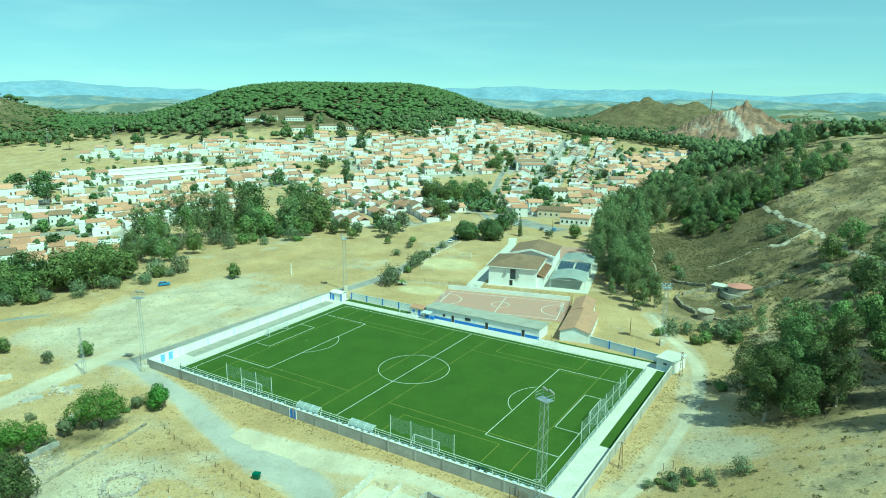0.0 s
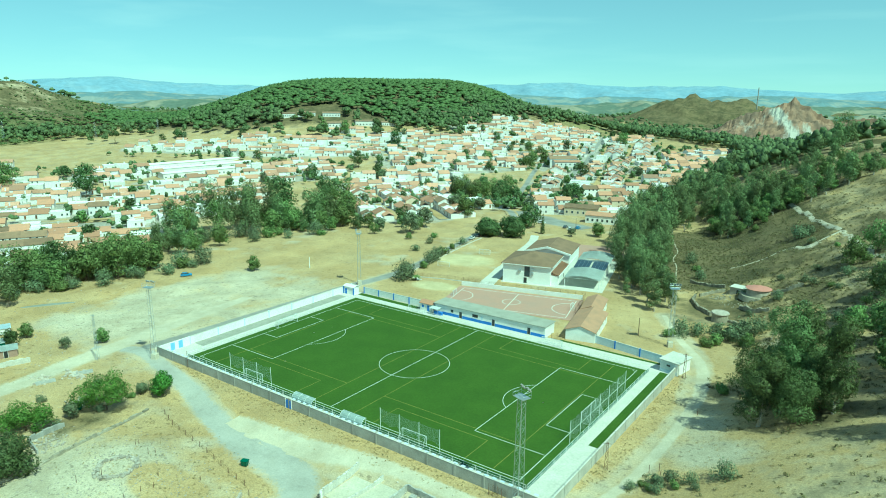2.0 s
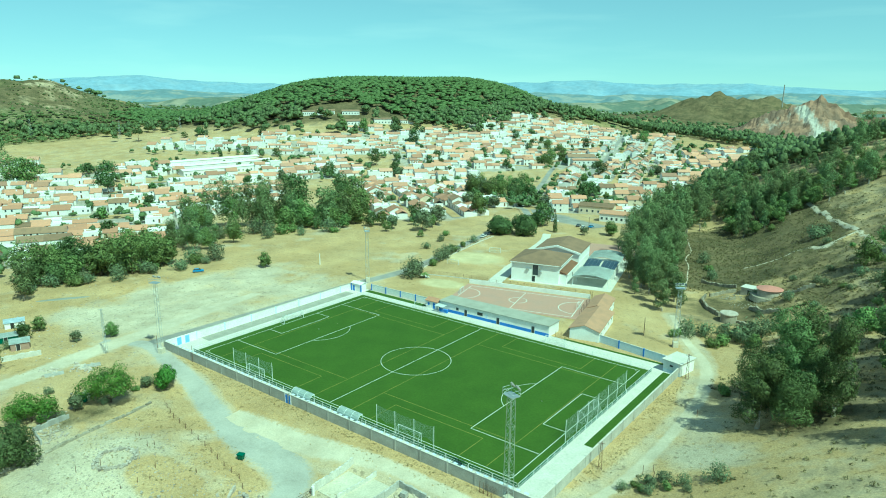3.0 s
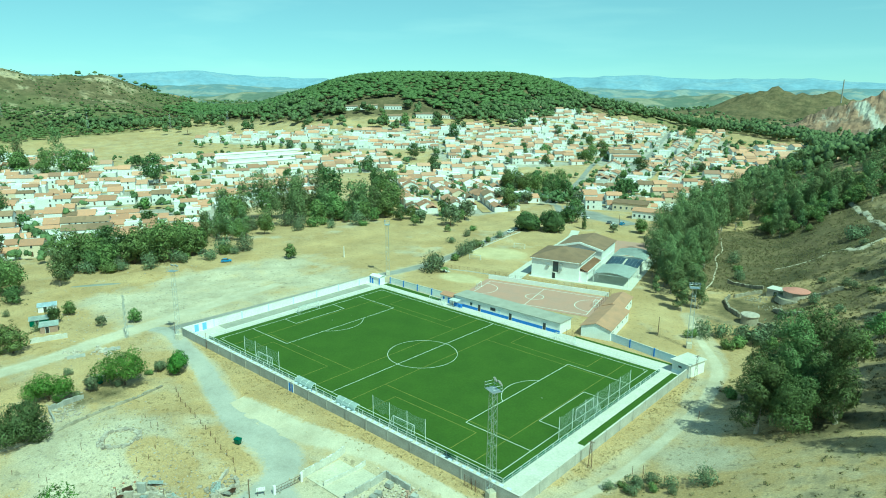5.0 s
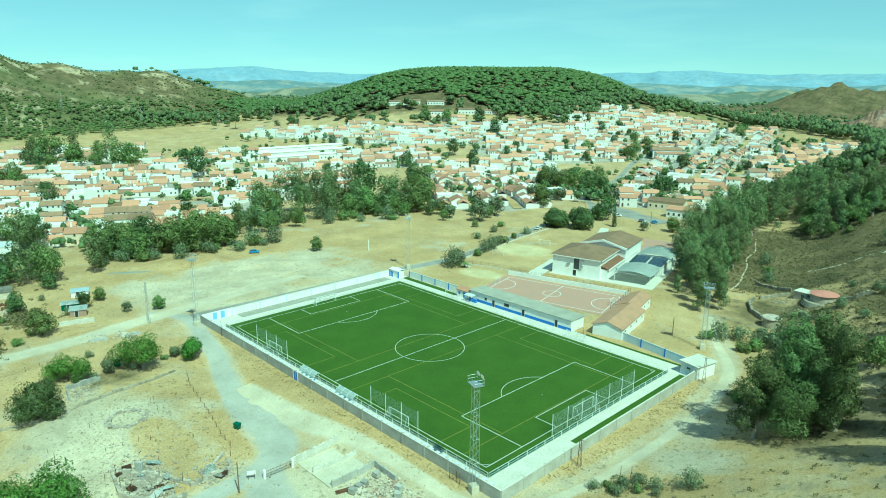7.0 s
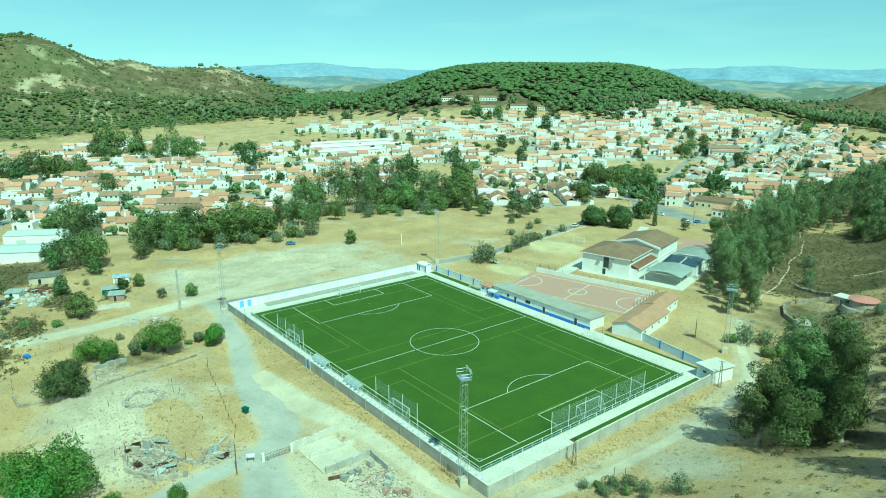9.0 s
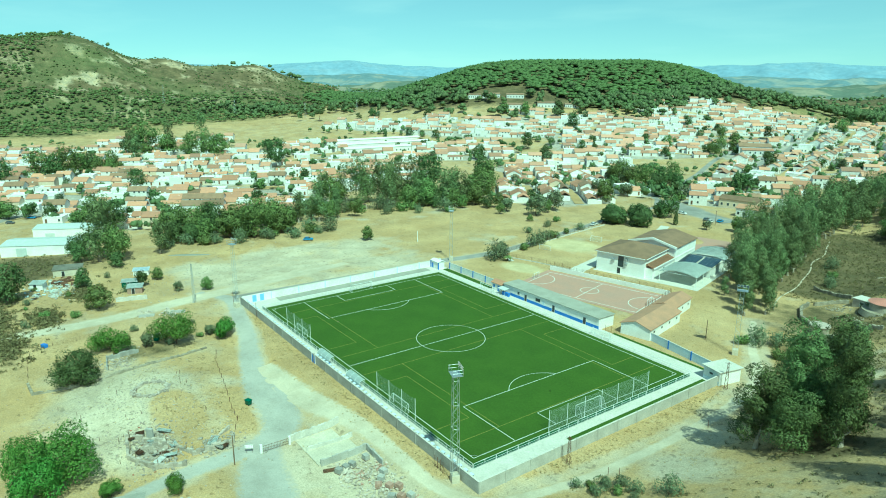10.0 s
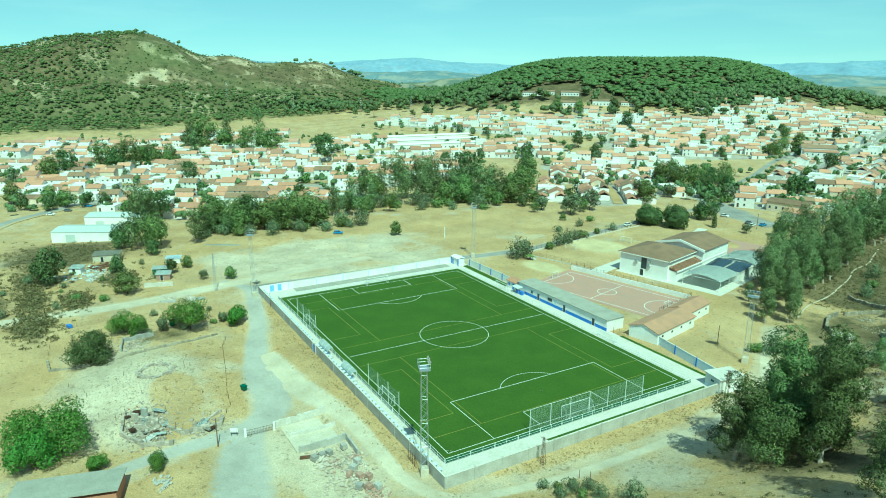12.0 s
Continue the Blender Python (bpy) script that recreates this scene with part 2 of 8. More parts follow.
M_brick = mat("red_brick", (0.42, 0.20, 0.13), (0.3, 0.16, 0.11), 0.9, 6.0, 0.9, 0, 0.5, 0.7, 0.2, 0.1)
M_bark = mat("bark", (0.16, 0.115, 0.08), (0.09, 0.065, 0.045), 1.2, 7.0, 0.95, 0, 0.6, 0.7, 0.2, 0.15)
M_palebark = mat("pale_eucalyptus_bark", (0.42, 0.37, 0.30), (0.22, 0.17, 0.12), 0.9, 6.0, 0.9, 0, 0.4, 0.8, 0.2, 0.15)
M_wood = mat("weathered_wood", (0.20, 0.14, 0.09), (0.12, 0.085, 0.06), 1.0, 9.0, 0.9, 0, 0.4, 0.7)
M_rust = mat("rusty_iron", (0.16, 0.085, 0.05), (0.09, 0.06, 0.045), 2.0, 9.0, 0.85, 0.2, 0.3, 0.7)
M_black = mat("black_plastic", (0.022, 0.023, 0.025), (0.015, 0.015, 0.016), 2.0, 9.0, 0.55, 0, 0.1, 0.5)
M_greenplastic = mat("dark_green_plastic", (0.02, 0.11, 0.065), (0.015, 0.08, 0.05), 1.0, 6.0, 0.5, 0, 0.1, 0.5)
M_palegrey = mat("pale_grey_concrete", (0.46, 0.44, 0.40), (0.33, 0.31, 0.275), 0.35, 4.0, 0.9, 0, 0.3, 0.8, 0.3, 0.05, "World")
M_redtile = mat("dusty_red_clay", (0.40, 0.27, 0.21), (0.30, 0.21, 0.17), 0.9, 6.0, 0.9, 0, 0.5, 0.7, 0.2, 0.2)
M_track_slab = mat("sandy_concrete", (0.58, 0.53, 0.42), (0.48, 0.43, 0.33), 0.4, 3.0, 0.9, 0, 0.3, 0.8, 0.2, 0.05, "World")
M_net = mat("ball_net", (0.45, 0.52, 0.48), (0.38, 0.44, 0.40), 1.0, 6.0, 0.8, 0, 0, 0.5)
M_solar = mat("solar_cells", (0.05, 0.07, 0.10), (0.04, 0.055, 0.08), 1.0, 3.0, 0.15, 0.2, 0, 0.5, 0.7)
M_clear = mat("clear_polycarbonate", (0.60, 0.66, 0.66), (0.5, 0.55, 0.55), 1.0, 5.0, 0.2, 0, 0, 0.5, 0.6, 0, "Object", 0.8)
M_pinkroof = mat("pink_red_roof_paint", (0.50, 0.22, 0.18), (0.40, 0.19, 0.16), 0.7, 4.0, 0.8, 0, 0.2, 0.6)
M_quarry = streaked("quarried_rock")
M_rockpale = land_mat("pale_hill_path", ((0.54, 0.47, 0.37), (0.42, 0.36, 0.27)))
# far hills: the bluish haze of distance is put into these base colours
M_near_far = mat("haze_tinted_wooded_hills", (0.145, 0.175, 0.14), (0.30, 0.28, 0.21), 0.013, 0.06, 1.0, 0, 0.5, 0.85, 0.0, 0, "World", 1.0, (0.48, 0.57))
M_far = mat("haze_tinted_distant_hills", (0.175, 0.235, 0.26), (0.29, 0.305, 0.28), 0.011, 0.05, 1.0, 0, 0, 0.8, 0.0, 0, "World", 1.0, (0.48, 0.58))
M_farther = mat("haze_blue_distant_ridge", (0.24, 0.335, 0.43), (0.28, 0.36, 0.43), 0.007, 0.03, 1.0, 0, 0, 0.6, 0.0, 0, "World", 1.0, (0.48, 0.6))
M_water = mat("stagnant_water", (0.32, 0.31, 0.26), (0.26, 0.25, 0.21), 0.3, 2.0, 0.45, 0, 0, 0.5, 0.5)
M_eucalypt = leaf_mat("eucalyptus_leaves", (0.245, 0.285, 0.125), (0.155, 0.19, 0.08), 0.22, 0.34)
M_broad = leaf_mat("broad_leaves", (0.23, 0.285, 0.095), (0.15, 0.195, 0.067), 0.25, 0.3)
M_dense = leaf_mat("dark_evergreen_leaves", (0.145, 0.19, 0.07), (0.098, 0.135, 0.05), 0.25, 0.26)
M_orchard = leaf_mat("bright_orchard_leaves", (0.165, 0.26, 0.05), (0.105, 0.175, 0.037), 0.15, 0.32)
M_pine = leaf_mat("pine_needles", (0.21, 0.255, 0.095), (0.165, 0.205, 0.076), 0.1, 0.15, 0.42)
M_farleaf = leaf_mat("far_foliage", (0.165, 0.215, 0.09), (0.105, 0.145, 0.062), 0.1, 0.35)
M_darkeuc = leaf_mat("dark_eucalyptus_leaves", (0.17, 0.205, 0.075), (0.10, 0.125, 0.046), 0.28, 0.4)
M_olive = leaf_mat("grey_green_leaves", (0.23, 0.26, 0.145), (0.15, 0.18, 0.096), 0.18, 0.32)
M_shrub = leaf_mat("dry_scrub_leaves", (0.24, 0.20, 0.10), (0.155, 0.14, 0.068), 0.2, 0.3)
M_tuft = leaf_mat("dry_grass_tufts", (0.55, 0.42, 0.22), (0.42, 0.33, 0.17))

# ---- mesh helpers ----
def link(name, verts, faces, material, parent=None, label=""):
    me = bpy.data.meshes.new(name)
    me.from_pydata(verts, [], faces)
    me.materials.append(material)
    ob = new(name, me)
    if parent:
        ob.parent = parent
    if label:
        ob["label"] = label
    return ob


def part(name, bm, material, parent=None, label=""):
    """Links a bmesh as one mesh object, under a thing or under a part."""
    me = bpy.data.meshes.new(name)
    bm.to_mesh(me)
    bm.free()
    me.materials.append(material)
    ob = new(name, me)
    if parent:
        ob.parent = parent
    if label:
        ob["label"] = label
    return ob


def thing(name, label, category, m=None, group="", kind=""):
    ob = new(name)
    ob.empty_display_size = 0.3
    if m is not None:
        ob.matrix_world = m
    return tagged(ob, label, category, group, kind)


def box(bm, x0, x1, y0, y1, z0, z1, m=None):
    vs = [bm.verts.new(p) for p in ((x0, y0, z0), (x1, y0, z0), (x1, y1, z0), (x0, y1, z0), (x0, y0, z1), (x1, y0, z1), (x1, y1, z1), (x0, y1, z1))]
    for f in ((0, 3, 2, 1), (4, 5, 6, 7), (0, 1, 5, 4), (1, 2, 6, 5), (2, 3, 7, 6), (3, 0, 4, 7)):
        bm.faces.new([vs[i] for i in f])
    if m is not None:
        bmesh.ops.transform(bm, matrix=m, verts=vs)
    return vs


def bevelled(bm, width):
    bmesh.ops.bevel(bm, geom=bm.edges[:], offset=width, segments=1, affect="EDGES")
    return bm


def rod(bm, a, b, r0, r1=None, n=6):
    """A tapered bar from a to b."""
    a, b = Vector(a), Vector(b)
    r1 = r0 if r1 is None else r1
    q = (b - a).to_track_quat("Z", "Y")
    rings = []
    for p, r in ((a, r0), (b, r1)):
        rings.append([bm.verts.new(p + q @ Vector((r * math.cos(2 * math.pi * k / n), r * math.sin(2 * math.pi * k / n), 0))) for k in range(n)])
    for k in range(n):
        bm.faces.new((rings[0][k], rings[0][(k + 1) % n], rings[1][(k + 1) % n], rings[1][k]))
    bm.faces.new(rings[0][::-1])
    bm.faces.new(rings[1])


def step(a, b, x):
    t = min(1.0, max(0.0, (x - a) / (b - a)))
    return t * t * (3 - 2 * t)


def bump(x, y, cx, cy, sx, sy, turn=0.0):
    c, s = math.cos(turn), math.sin(turn)
    u, v = (x - cx) * c + (y - cy) * s, -(x - cx) * s + (y - cy) * c
    return math.exp(-((u / sx) ** 2) - (v / sy) ** 2)


def cap(z, top, soft):
    """z, levelled off smoothly below top."""
    return z - soft * math.log1p(math.exp(min(40.0, (z - top) / soft)))


def hill_foot(y):
    """Where the eastern hillside begins, along x."""
    if y < 60:
        return 68
    if y < 140:
        return 68 - 24 * step(60, 140, y)
    return 44 - 76 * step(140, 330, y)


def n2(x, y, s, seed=0.0):
    return noise.noise((x / s, y / s, seed))


def height(x, y):
    """The lie of the land: the level round the pitch, the town's hollow, and the hills."""
    z = -1.3 * step(-55, -110, x) - 5.5 * step(-120, -230, x)
    z -= 5.0 * step(170, 300, y) * step(40, -60, x)
    z -= 1.0 * step(-40, -48, y) * step(-60, -30, x) * step(60, 45, x)
    z += 2.0 * bump(x, y, -12, -72, 20, 14)
    # heaps of tipped earth on the open ground
    z += 2.8 * bump(x, y, -124, -3, 5, 5) + 1.2 * bump(x, y, -113, 3, 9, 5, 0.8) + 0.8 * bump(x, y, -104, 14, 8, 4, 1.0) + 1.4 * bump(x, y, -131, -16, 7, 4, 1.2) + 0.7 * bump(x, y, -94, 24, 4, 4)
    # the wooded hill behind the town
    z += cap(122 * bump(x, y, -612, 700, 228, 330), 91, 9) - 9 * bump(x, y, -735, 470, 70, 90) + 10 * bump(x, y, -450, 420, 110, 110)
    # the scrub-covered western hill
    z += 122 * bump(x, y, -1050, 30, 225, 330 if y > 30 else 480) + 30 * bump(x, y, -985, 340, 130, 110)
    z += 40 * bump(x, y, -1205, 495, 95, 120) - 15 * bump(x, y, -1050, -122, 150, 50) - 14 * bump(x, y, -1035, 140, 150, 48) + 14 * bump(x, y, -1225, 570, 60, 60) - 15 * bump(x, y, -1010, 225, 130, 50)
    z += 9 * step(0.15, 0.5, bump(x, y, -1050, 0, 330, 520)) * noise.fractal((x / 95, y / 95, 6.0), 0.8, 2.1, 4)
    # the eastern hillside
    up = x - hill_foot(y)
    if up > -20:
        rise = 0.46 * (up + math.sqrt(up * up + 90)) / 2 - 1.0
        z += cap(max(0.0, rise), 46, 8) * step(620, 380, y) * step(-260, -60, y)
        z += step(4, 16, up) * step(5, 50, y) * (1.5 * (1 - 2 * abs(n2(x, y, 12, 20.0))) + 0.8 * n2(x, y, 5, 21.0))
    # the quarried hill and the brown hill beyond
    z += 26 * bump(x, y, -85, 1020, 110, 60)
    z += step(-420, -330, x) * step(60, -30, x) * step(1000, 820, y) * (5 * step(290, 440, y) + 8 * step(480, 650, y)) + 6 * bump(x, y, -270, 360, 70, 60)
    z += 46 * bump(x, y, -418, 1700, 90, 150) + 50 * bump(x, y, -275, 1730, 70, 150) + 16 * bump(x, y, -500, 1670, 120, 150)
    z += 20 * bump(x, y, -380, 1700, 260, 220) * noise.fractal((x / 45, y / 45, 8.0), 0.8, 2.1, 4)
    far = math.hypot(x, y)
    # hills further off
    z += step(900, 2200, far) * (2 + 30 * n2(x, y, 620, 3.0) + 20 * n2(x, y, 240, 5.0))
    z += step(140, 500, far) * 2.2 * n2(x, y, 90, 1.0) + step(90, 200, far) * 0.5 * n2(x, y, 18, 2.0)
    if far > 700:
        z += 12 * step(700, 1300, far) * n2(x, y, 130, 7.0)
    return z


WAYS = [[(-78, -44), (-66, -37.5), (-35, -43), (-5, -51), (17, -55), (21, -74), (34, -104)], [(2, -49), (25, -45.5), (52, -42), (64, -22), (66, 12), (60, 45), (40, 78)],
        [(-66, -36), (-63, 22), (-60, 72), (-76, 160)], [(-66, -140), (-68, -69), (-74, -38), (-82, 12)]]


def off_road(x, y):
    """Metres from the nearest road's middle."""
    best = 1e9
    for way in WAYS:
        for (ax, ay), (bx, by) in zip(way, way[1:]):
            px, py = bx - ax, by - ay
            t = max(0.0, min(1.0, ((x - ax) * px + (y - ay) * py) / (px * px + py * py)))
            best = min(best, math.hypot(x - ax - px * t, y - ay - py * t))
    return best


# the quarters of the town: centre, half length along the rows, half depth across them, direction of the rows in degrees, spacing of rows
DISTRICTS = [
    (-262, 8, 66, 46, 62, 18), (-372, 45, 78, 52, 60, 17), (-460, 62, 70, 40, 60, 18), (-330, 150, 48, 60, 66, 17), (-285, 95, 36, 34, 66, 16),
    (-500, 285, 70, 24, 40, 14), (-408, 340, 76, 28, 38, 14), (-352, 270, 44, 34, 60, 15), (-345, 420, 80, 44, 42, 15), (-440, 160, 30, 26, 70, 18),
    (-155, 189, 44, 34, 141, 14), (-122, 233, 16, 12, 60, 14), (-200, 236, 44, 34, 141, 14), (-240, 290, 48, 40, 52, 15), (-265, 400, 64, 46, 48, 15), (-290, 505, 95, 48, 45, 15), (-300, 620, 95, 58, 42, 16),
    (-95, 300, 36, 40, 40, 15), (-75, 262, 30, 26, 35, 15), (-120, 365, 46, 36, 108, 14), (-70, 380, 54, 30, 34, 15), (-160, 470, 56, 40, 108, 14),
    (-110, 500, 74, 44, 40, 16), (-190, 600, 74, 48, 108, 16), (-60, 470, 46, 40, 40, 17), (-560, 60, 56, 46, 60, 20), (-300, -62, 44, 26, 66, 17),
    (-228, 700, 52, 24, 40, 24), (-102, 588, 44, 22, 55, 25), (-365, -70, 50, 46, 66, 18), (-455, -60, 60, 50, 64, 20), (-560, -80, 60, 50, 64, 22), (-232, -28, 26, 20, 60, 18),
]


def built_up(x, y):
    """1 inside the town's quarters, fading out over some metres."""
    best = 9.0
    for cx, cy, hu, hv, ang, gap in DISTRICTS:
        if abs(x - cx) + abs(y - cy) < 2.2 * (hu + hv):
            c, s = math.cos(radians(ang)), math.sin(radians(ang))
            u, v = (x - cx) * c + (y - cy) * s, -(x - cx) * s + (y - cy) * c
            best = min(best, (u / (hu * 1.1)) ** 2 + (v / (hv * 1.1)) ** 2)
    return step(1.5, 0.9, best)


def cover(x, y):
    """How much of the land is brown scrub, green growth and pale dirt."""
    far = math.hypot(x, y)
    scrub = green = dirt = 0.0
    up = x - hill_foot(y)
    scrub = max(scrub, (0.45 + 0.5 * n2(x, y, 16, 27.0)) * step(-2, 16, up) * step(40, 110, y))
    scrub = max(scrub, 1.0 * step(0.25, 0.5, bump(x, y, 34, 170, 42, 60)))
    scrub = max(scrub, (0.45 + 0.5 * n2(x, y, 14, 22.0)) * step(0, 18, up) * step(-20, 10, y), 0.35 * step(0, 24, up))
    dirt = max(dirt, 0.4 * step(4, 24, up))
    wh = bump(x, y, -1050, 0, 330, 520)
    scrub = max(scrub, step(0.15, 0.4, wh) * (0.85 + 0.5 * n2(x, y, 60, 14.0) + 0.3 * n2(x, y, 22, 24.0)) * (1 - 0.75 * step(0.16, 0.36, n2(x, y, 34, 31.0) + 0.3 * n2(x, y, 15, 32.0))))
    green = max(green, step(0.12, 0.35, wh) * (-0.1 + 0.3 * n2(x, y, 170, 4.0) + 0.3 * step(-900, -780, x) + 0.2 * step(0, -150, y)))
    dirt = max(dirt, 0.55 * step(0.2, 0.5, wh))
    green = max(green, 0.45 * step(-640, -690, x) * step(300, 200, y) * step(-420, -300, y) * step(-900, -800, x))
    wood = bump(x, y, -620, 690, 250, 350)
    scrub = max(scrub, 0.95 * step(0.25, 0.4, wood))
    if far < 260:
        dirt = max(dirt, 0.17 + 0.5 * n2(x, y, 22, 16.0) + 0.3 * n2(x, y, 7, 17.0)) * (1 - 0.7 * step(-50, -44, y) * step(-34, -38, y) * step(-50, -40, x))
    dirt = max(dirt, (0.7 + 0.4 * n2(x, y, 16, 18.0)) * step(-128, -112, x) * step(-48, -54, x) * step(-60, -34, y) * step(70, 20, y))
    dirt = max(dirt, 0.5 * bump(x, y, -85, 10, 34, 46), min(0.75, (0.85 + 0.5 * n2(x, y, 11, 19.0)) * bump(x, y, -10, -78, 36, 19)), 0.8 * bump(x, y, 32, -58, 17, 11))
    dirt = max(dirt, 0.45 * bump(x, y, -70, -82, 14, 40), 0.6 * bump(x, y, 70, 8, 9, 24))
    if far < 220:
        dirt = max(dirt, 0.55 * step(5.5, 2.5, off_road(x, y)))
    dirt *= 1 - 0.85 * step(0.35, 0.7, bump(x, y, -1, -70, 12, 6))
    scrub = max(scrub, 0.72 * bump(x, y, -80, -86, 10, 4.5), 0.62 * bump(x, y, -86, -98, 14, 4))
    scrub *= 1 - bump(x, y, 76, -6, 13, 10)
    dirt = max(dirt, 0.85 * bump(x, y, 75, -6, 11, 8))
    # the bare yard of the unfinished house
    dirt = max(dirt, 0.95 * step(31, 34, x) * step(56, 52, x) * step(-59, -55, y) * step(-43, -45, y))
    scrub = max(scrub, 0.9 * bump(x, y, -148, -88, 34, 26), 0.75 * bump(x, y, -63, -97, 15, 7), 0.78 * bump(x, y, -92, -114, 24, 13), 0.75 * bump(x, y, -112, -98, 20, 8), 0.7 * bump(x, y, -100, -72, 10, 5), 0.78 * bump(x, y, 54, 94, 22, 20), 0.6 * bump(x, y, -38, -66, 8, 13))
    # red-brown soil round the hut
    dirt = max(dirt, 0.3 * bump(x, y, 58, 92, 12, 10))
    town = step(-700, -620, x) * step(-165, -200, x) * step(-160, -110, y) * step(480, 420, y)
    town = max(town, step(-420, -360, x) * step(0, -30, x) * step(160, 190, y) * step(560, 500, y))
    dirt = max(dirt, 0.35 * town)
    if far > 500:
        green = max(green, step(500, 900, far) * (0.35 + 0.3 * n2(x, y, 120, 12.0)))
        scrub = max(scrub, step(500, 900, far) * (0.5 + 0.3 * n2(x, y, 150, 13.0)))
    brown = bump(x, y, -400, 1750, 300, 260)
    scrub = max(scrub, (0.95 + 0.4 * n2(x, y, 60, 15.0)) * step(0.1, 0.4, brown))
    if far > 1200:
        scrub = max(scrub, step(1200, 1700, far) * (0.78 + 0.5 * n2(x, y, 160, 8.0)))
        green = max(green, step(1200, 1700, far) * (0.4 + 0.7 * n2(x, y, 190, 9.0)))
    green *= 1 - step(0.08, 0.35, brown)
    quarry = bump(x, y, -75, 960, 130, 110)
    scrub = max(scrub, 0.55 * quarry)
    paved = 0.72 * built_up(x, y)
    return scrub, green, dirt, paved


# ---- the land: one sheet, finer near the pitch ----
def build_land():
    cx, cy = 100.0, -100.0
    radii = [0.0]
    r = 14.0
    while r < 4700:
        radii.append(r)
        r += max(1.1, r * 0.0125)
    radii.append(4850.0)
    turns, a = [], -10.0
    while a < 350 - 1e-6:
        turns.append(a)
        a += 0.42 if -10 <= a < 112 else 4.0
    verts, cols, faces = [], [], []
    for r in radii:
        for a in turns:
            x, y = cx - r * math.sin(radians(a)), cy + r * math.cos(radians(a))
            verts.append((x, y, height(x, y)))
            cols.append(cover(x, y))
    n = len(turns)
    for i in range(len(radii) - 1):
        for k in range(n):
            k2 = (k + 1) % n
            faces.append((i * n + k, i * n + k2, (i + 1) * n + k2, (i + 1) * n + k))
    ob = link("ground", verts, faces, M_land)
    attr = ob.data.color_attributes.new("cover", "FLOAT_COLOR", "POINT")
    flat = np.ones((len(verts), 4), dtype=np.float32)
    flat[:, :] = np.clip(np.array(cols, dtype=np.float32), 0, 1)
    attr.data.foreach_set("color", flat.ravel())
    ob.data.polygons.foreach_set("use_smooth", [True] * len(faces))
    tagged(ob, "dry grass, pale dirt and scrub over rolling land", "ground", kind="structure")


build_land()


def ribbon(name, points, width, material, label, category="road", lift=0.05, every=1.5, wobble=0.25, fall=0.08):
    """A road laid on the land along a smooth line through the points; its edges wander a little."""
    pts = [Vector((*p, 0)) for p in points]
    line = []
    for i in range(len(pts) - 1):
        p0, p1, p2, p3 = pts[max(0, i - 1)], pts[i], pts[i + 1], pts[min(len(pts) - 1, i + 2)]
        k = max(2, int((p2 - p1).length / every))
        for j in range(k):
            t = j / k
            line.append(0.5 * (2 * p1 + (p2 - p0) * t + (2 * p0 - 5 * p1 + 4 * p2 - p3) * t * t + (3 * p1 - p0 - 3 * p2 + p3) * t ** 3))
    line.append(pts[-1])
    widths = width if isinstance(width, (list, tuple)) else [width] * len(points)
    verts, faces, cols = [], [], 7
    for i, p in enumerate(line):
        d = (line[min(i + 1, len(line) - 1)] - line[max(i - 1, 0)]).normalized()
        side = Vector((-d.y, d.x, 0))
        f = i / (len(line) - 1) * (len(points) - 1)
        w = widths[int(f)] * (1 - f % 1) + widths[min(int(f) + 1, len(widths) - 1)] * (f % 1)
        for c in range(cols):
            s = (c / (cols - 1) - 0.5) * w
            if c in (0, cols - 1):
                s += wobble * noise.noise((p.x * 0.3, p.y * 0.3, c))
            q = p + side * s
            drop = -fall * (1.0, 0.35, 0.08, 0.0, 0.08, 0.35, 1.0)[c]
            verts.append((q.x, q.y, height(q.x, q.y) + lift + drop + 0.02 * noise.noise((q.x, q.y, 2))))
    for i in range(len(line) - 1):
        for c in range(cols - 1):
            a = i * cols + c
            faces.append((a, a + 1, a + cols + 1, a + cols))
    ob = link(name, verts, faces, material)
    fade = ob.data.color_attributes.new("edge", "FLOAT_COLOR", "POINT")
    ground = ob.data.color_attributes.new("cover", "FLOAT_COLOR", "POINT")
    under = np.ones((len(verts), 4), dtype=np.float32)
    under[:, :] = np.clip(np.array([cover(v[0], v[1]) for v in verts], dtype=np.float32), 0, 1)
    ground.data.foreach_set("color", under.ravel())
    row = [0.0, 0.45, 0.9, 1.0, 0.9, 0.45, 0.0]
    flat = np.ones((len(verts), 4), dtype=np.float32)
    flat[:, :3] = np.tile(np.array(row, dtype=np.float32), len(line))[:, None]
    fade.data.foreach_set("color", flat.ravel())
    return tagged(ob, label, category, kind="structure")


ribbon("road_gravel", [(-78, -44), (-66, -37.5), (-50, -40), (-35, -43), (-20, -47.5), (-5, -51), (10, -52), (17, -55.5), (20, -62), (21, -74), (24, -88), (34, -104)],
       [7, 7, 7, 7, 7.5, 9, 14, 12, 7, 5.5, 5, 5], M_gravel, "pale grey gravel road beside the pitch")
ribbon("road_yard", [(18, -58), (24, -61.5), (32, -64), (44, -67), (58, -72)], [9, 13, 16, 17, 16], M_gravel, "pale gravel yard behind the gate", lift=0.04)
ribbon("road_track", [(-14, -46.5), (-4, -46.5), (5, -45.8), (15, -43.6), (22, -42), (29, -41.1), (42.6, -41), (52, -40.6), (60, -36), (64.5, -22), (66, -5), (66, 12), (65, 27), (60, 45), (50, 60), (40, 78)],
       [7, 11, 9, 6, 4.6, 4, 3.6, 3.6, 3.8, 4, 4.5, 5, 4.5, 3.5, 3, 2.5], M_track, "dusty earth track round the pitch wall", lift=0.06)
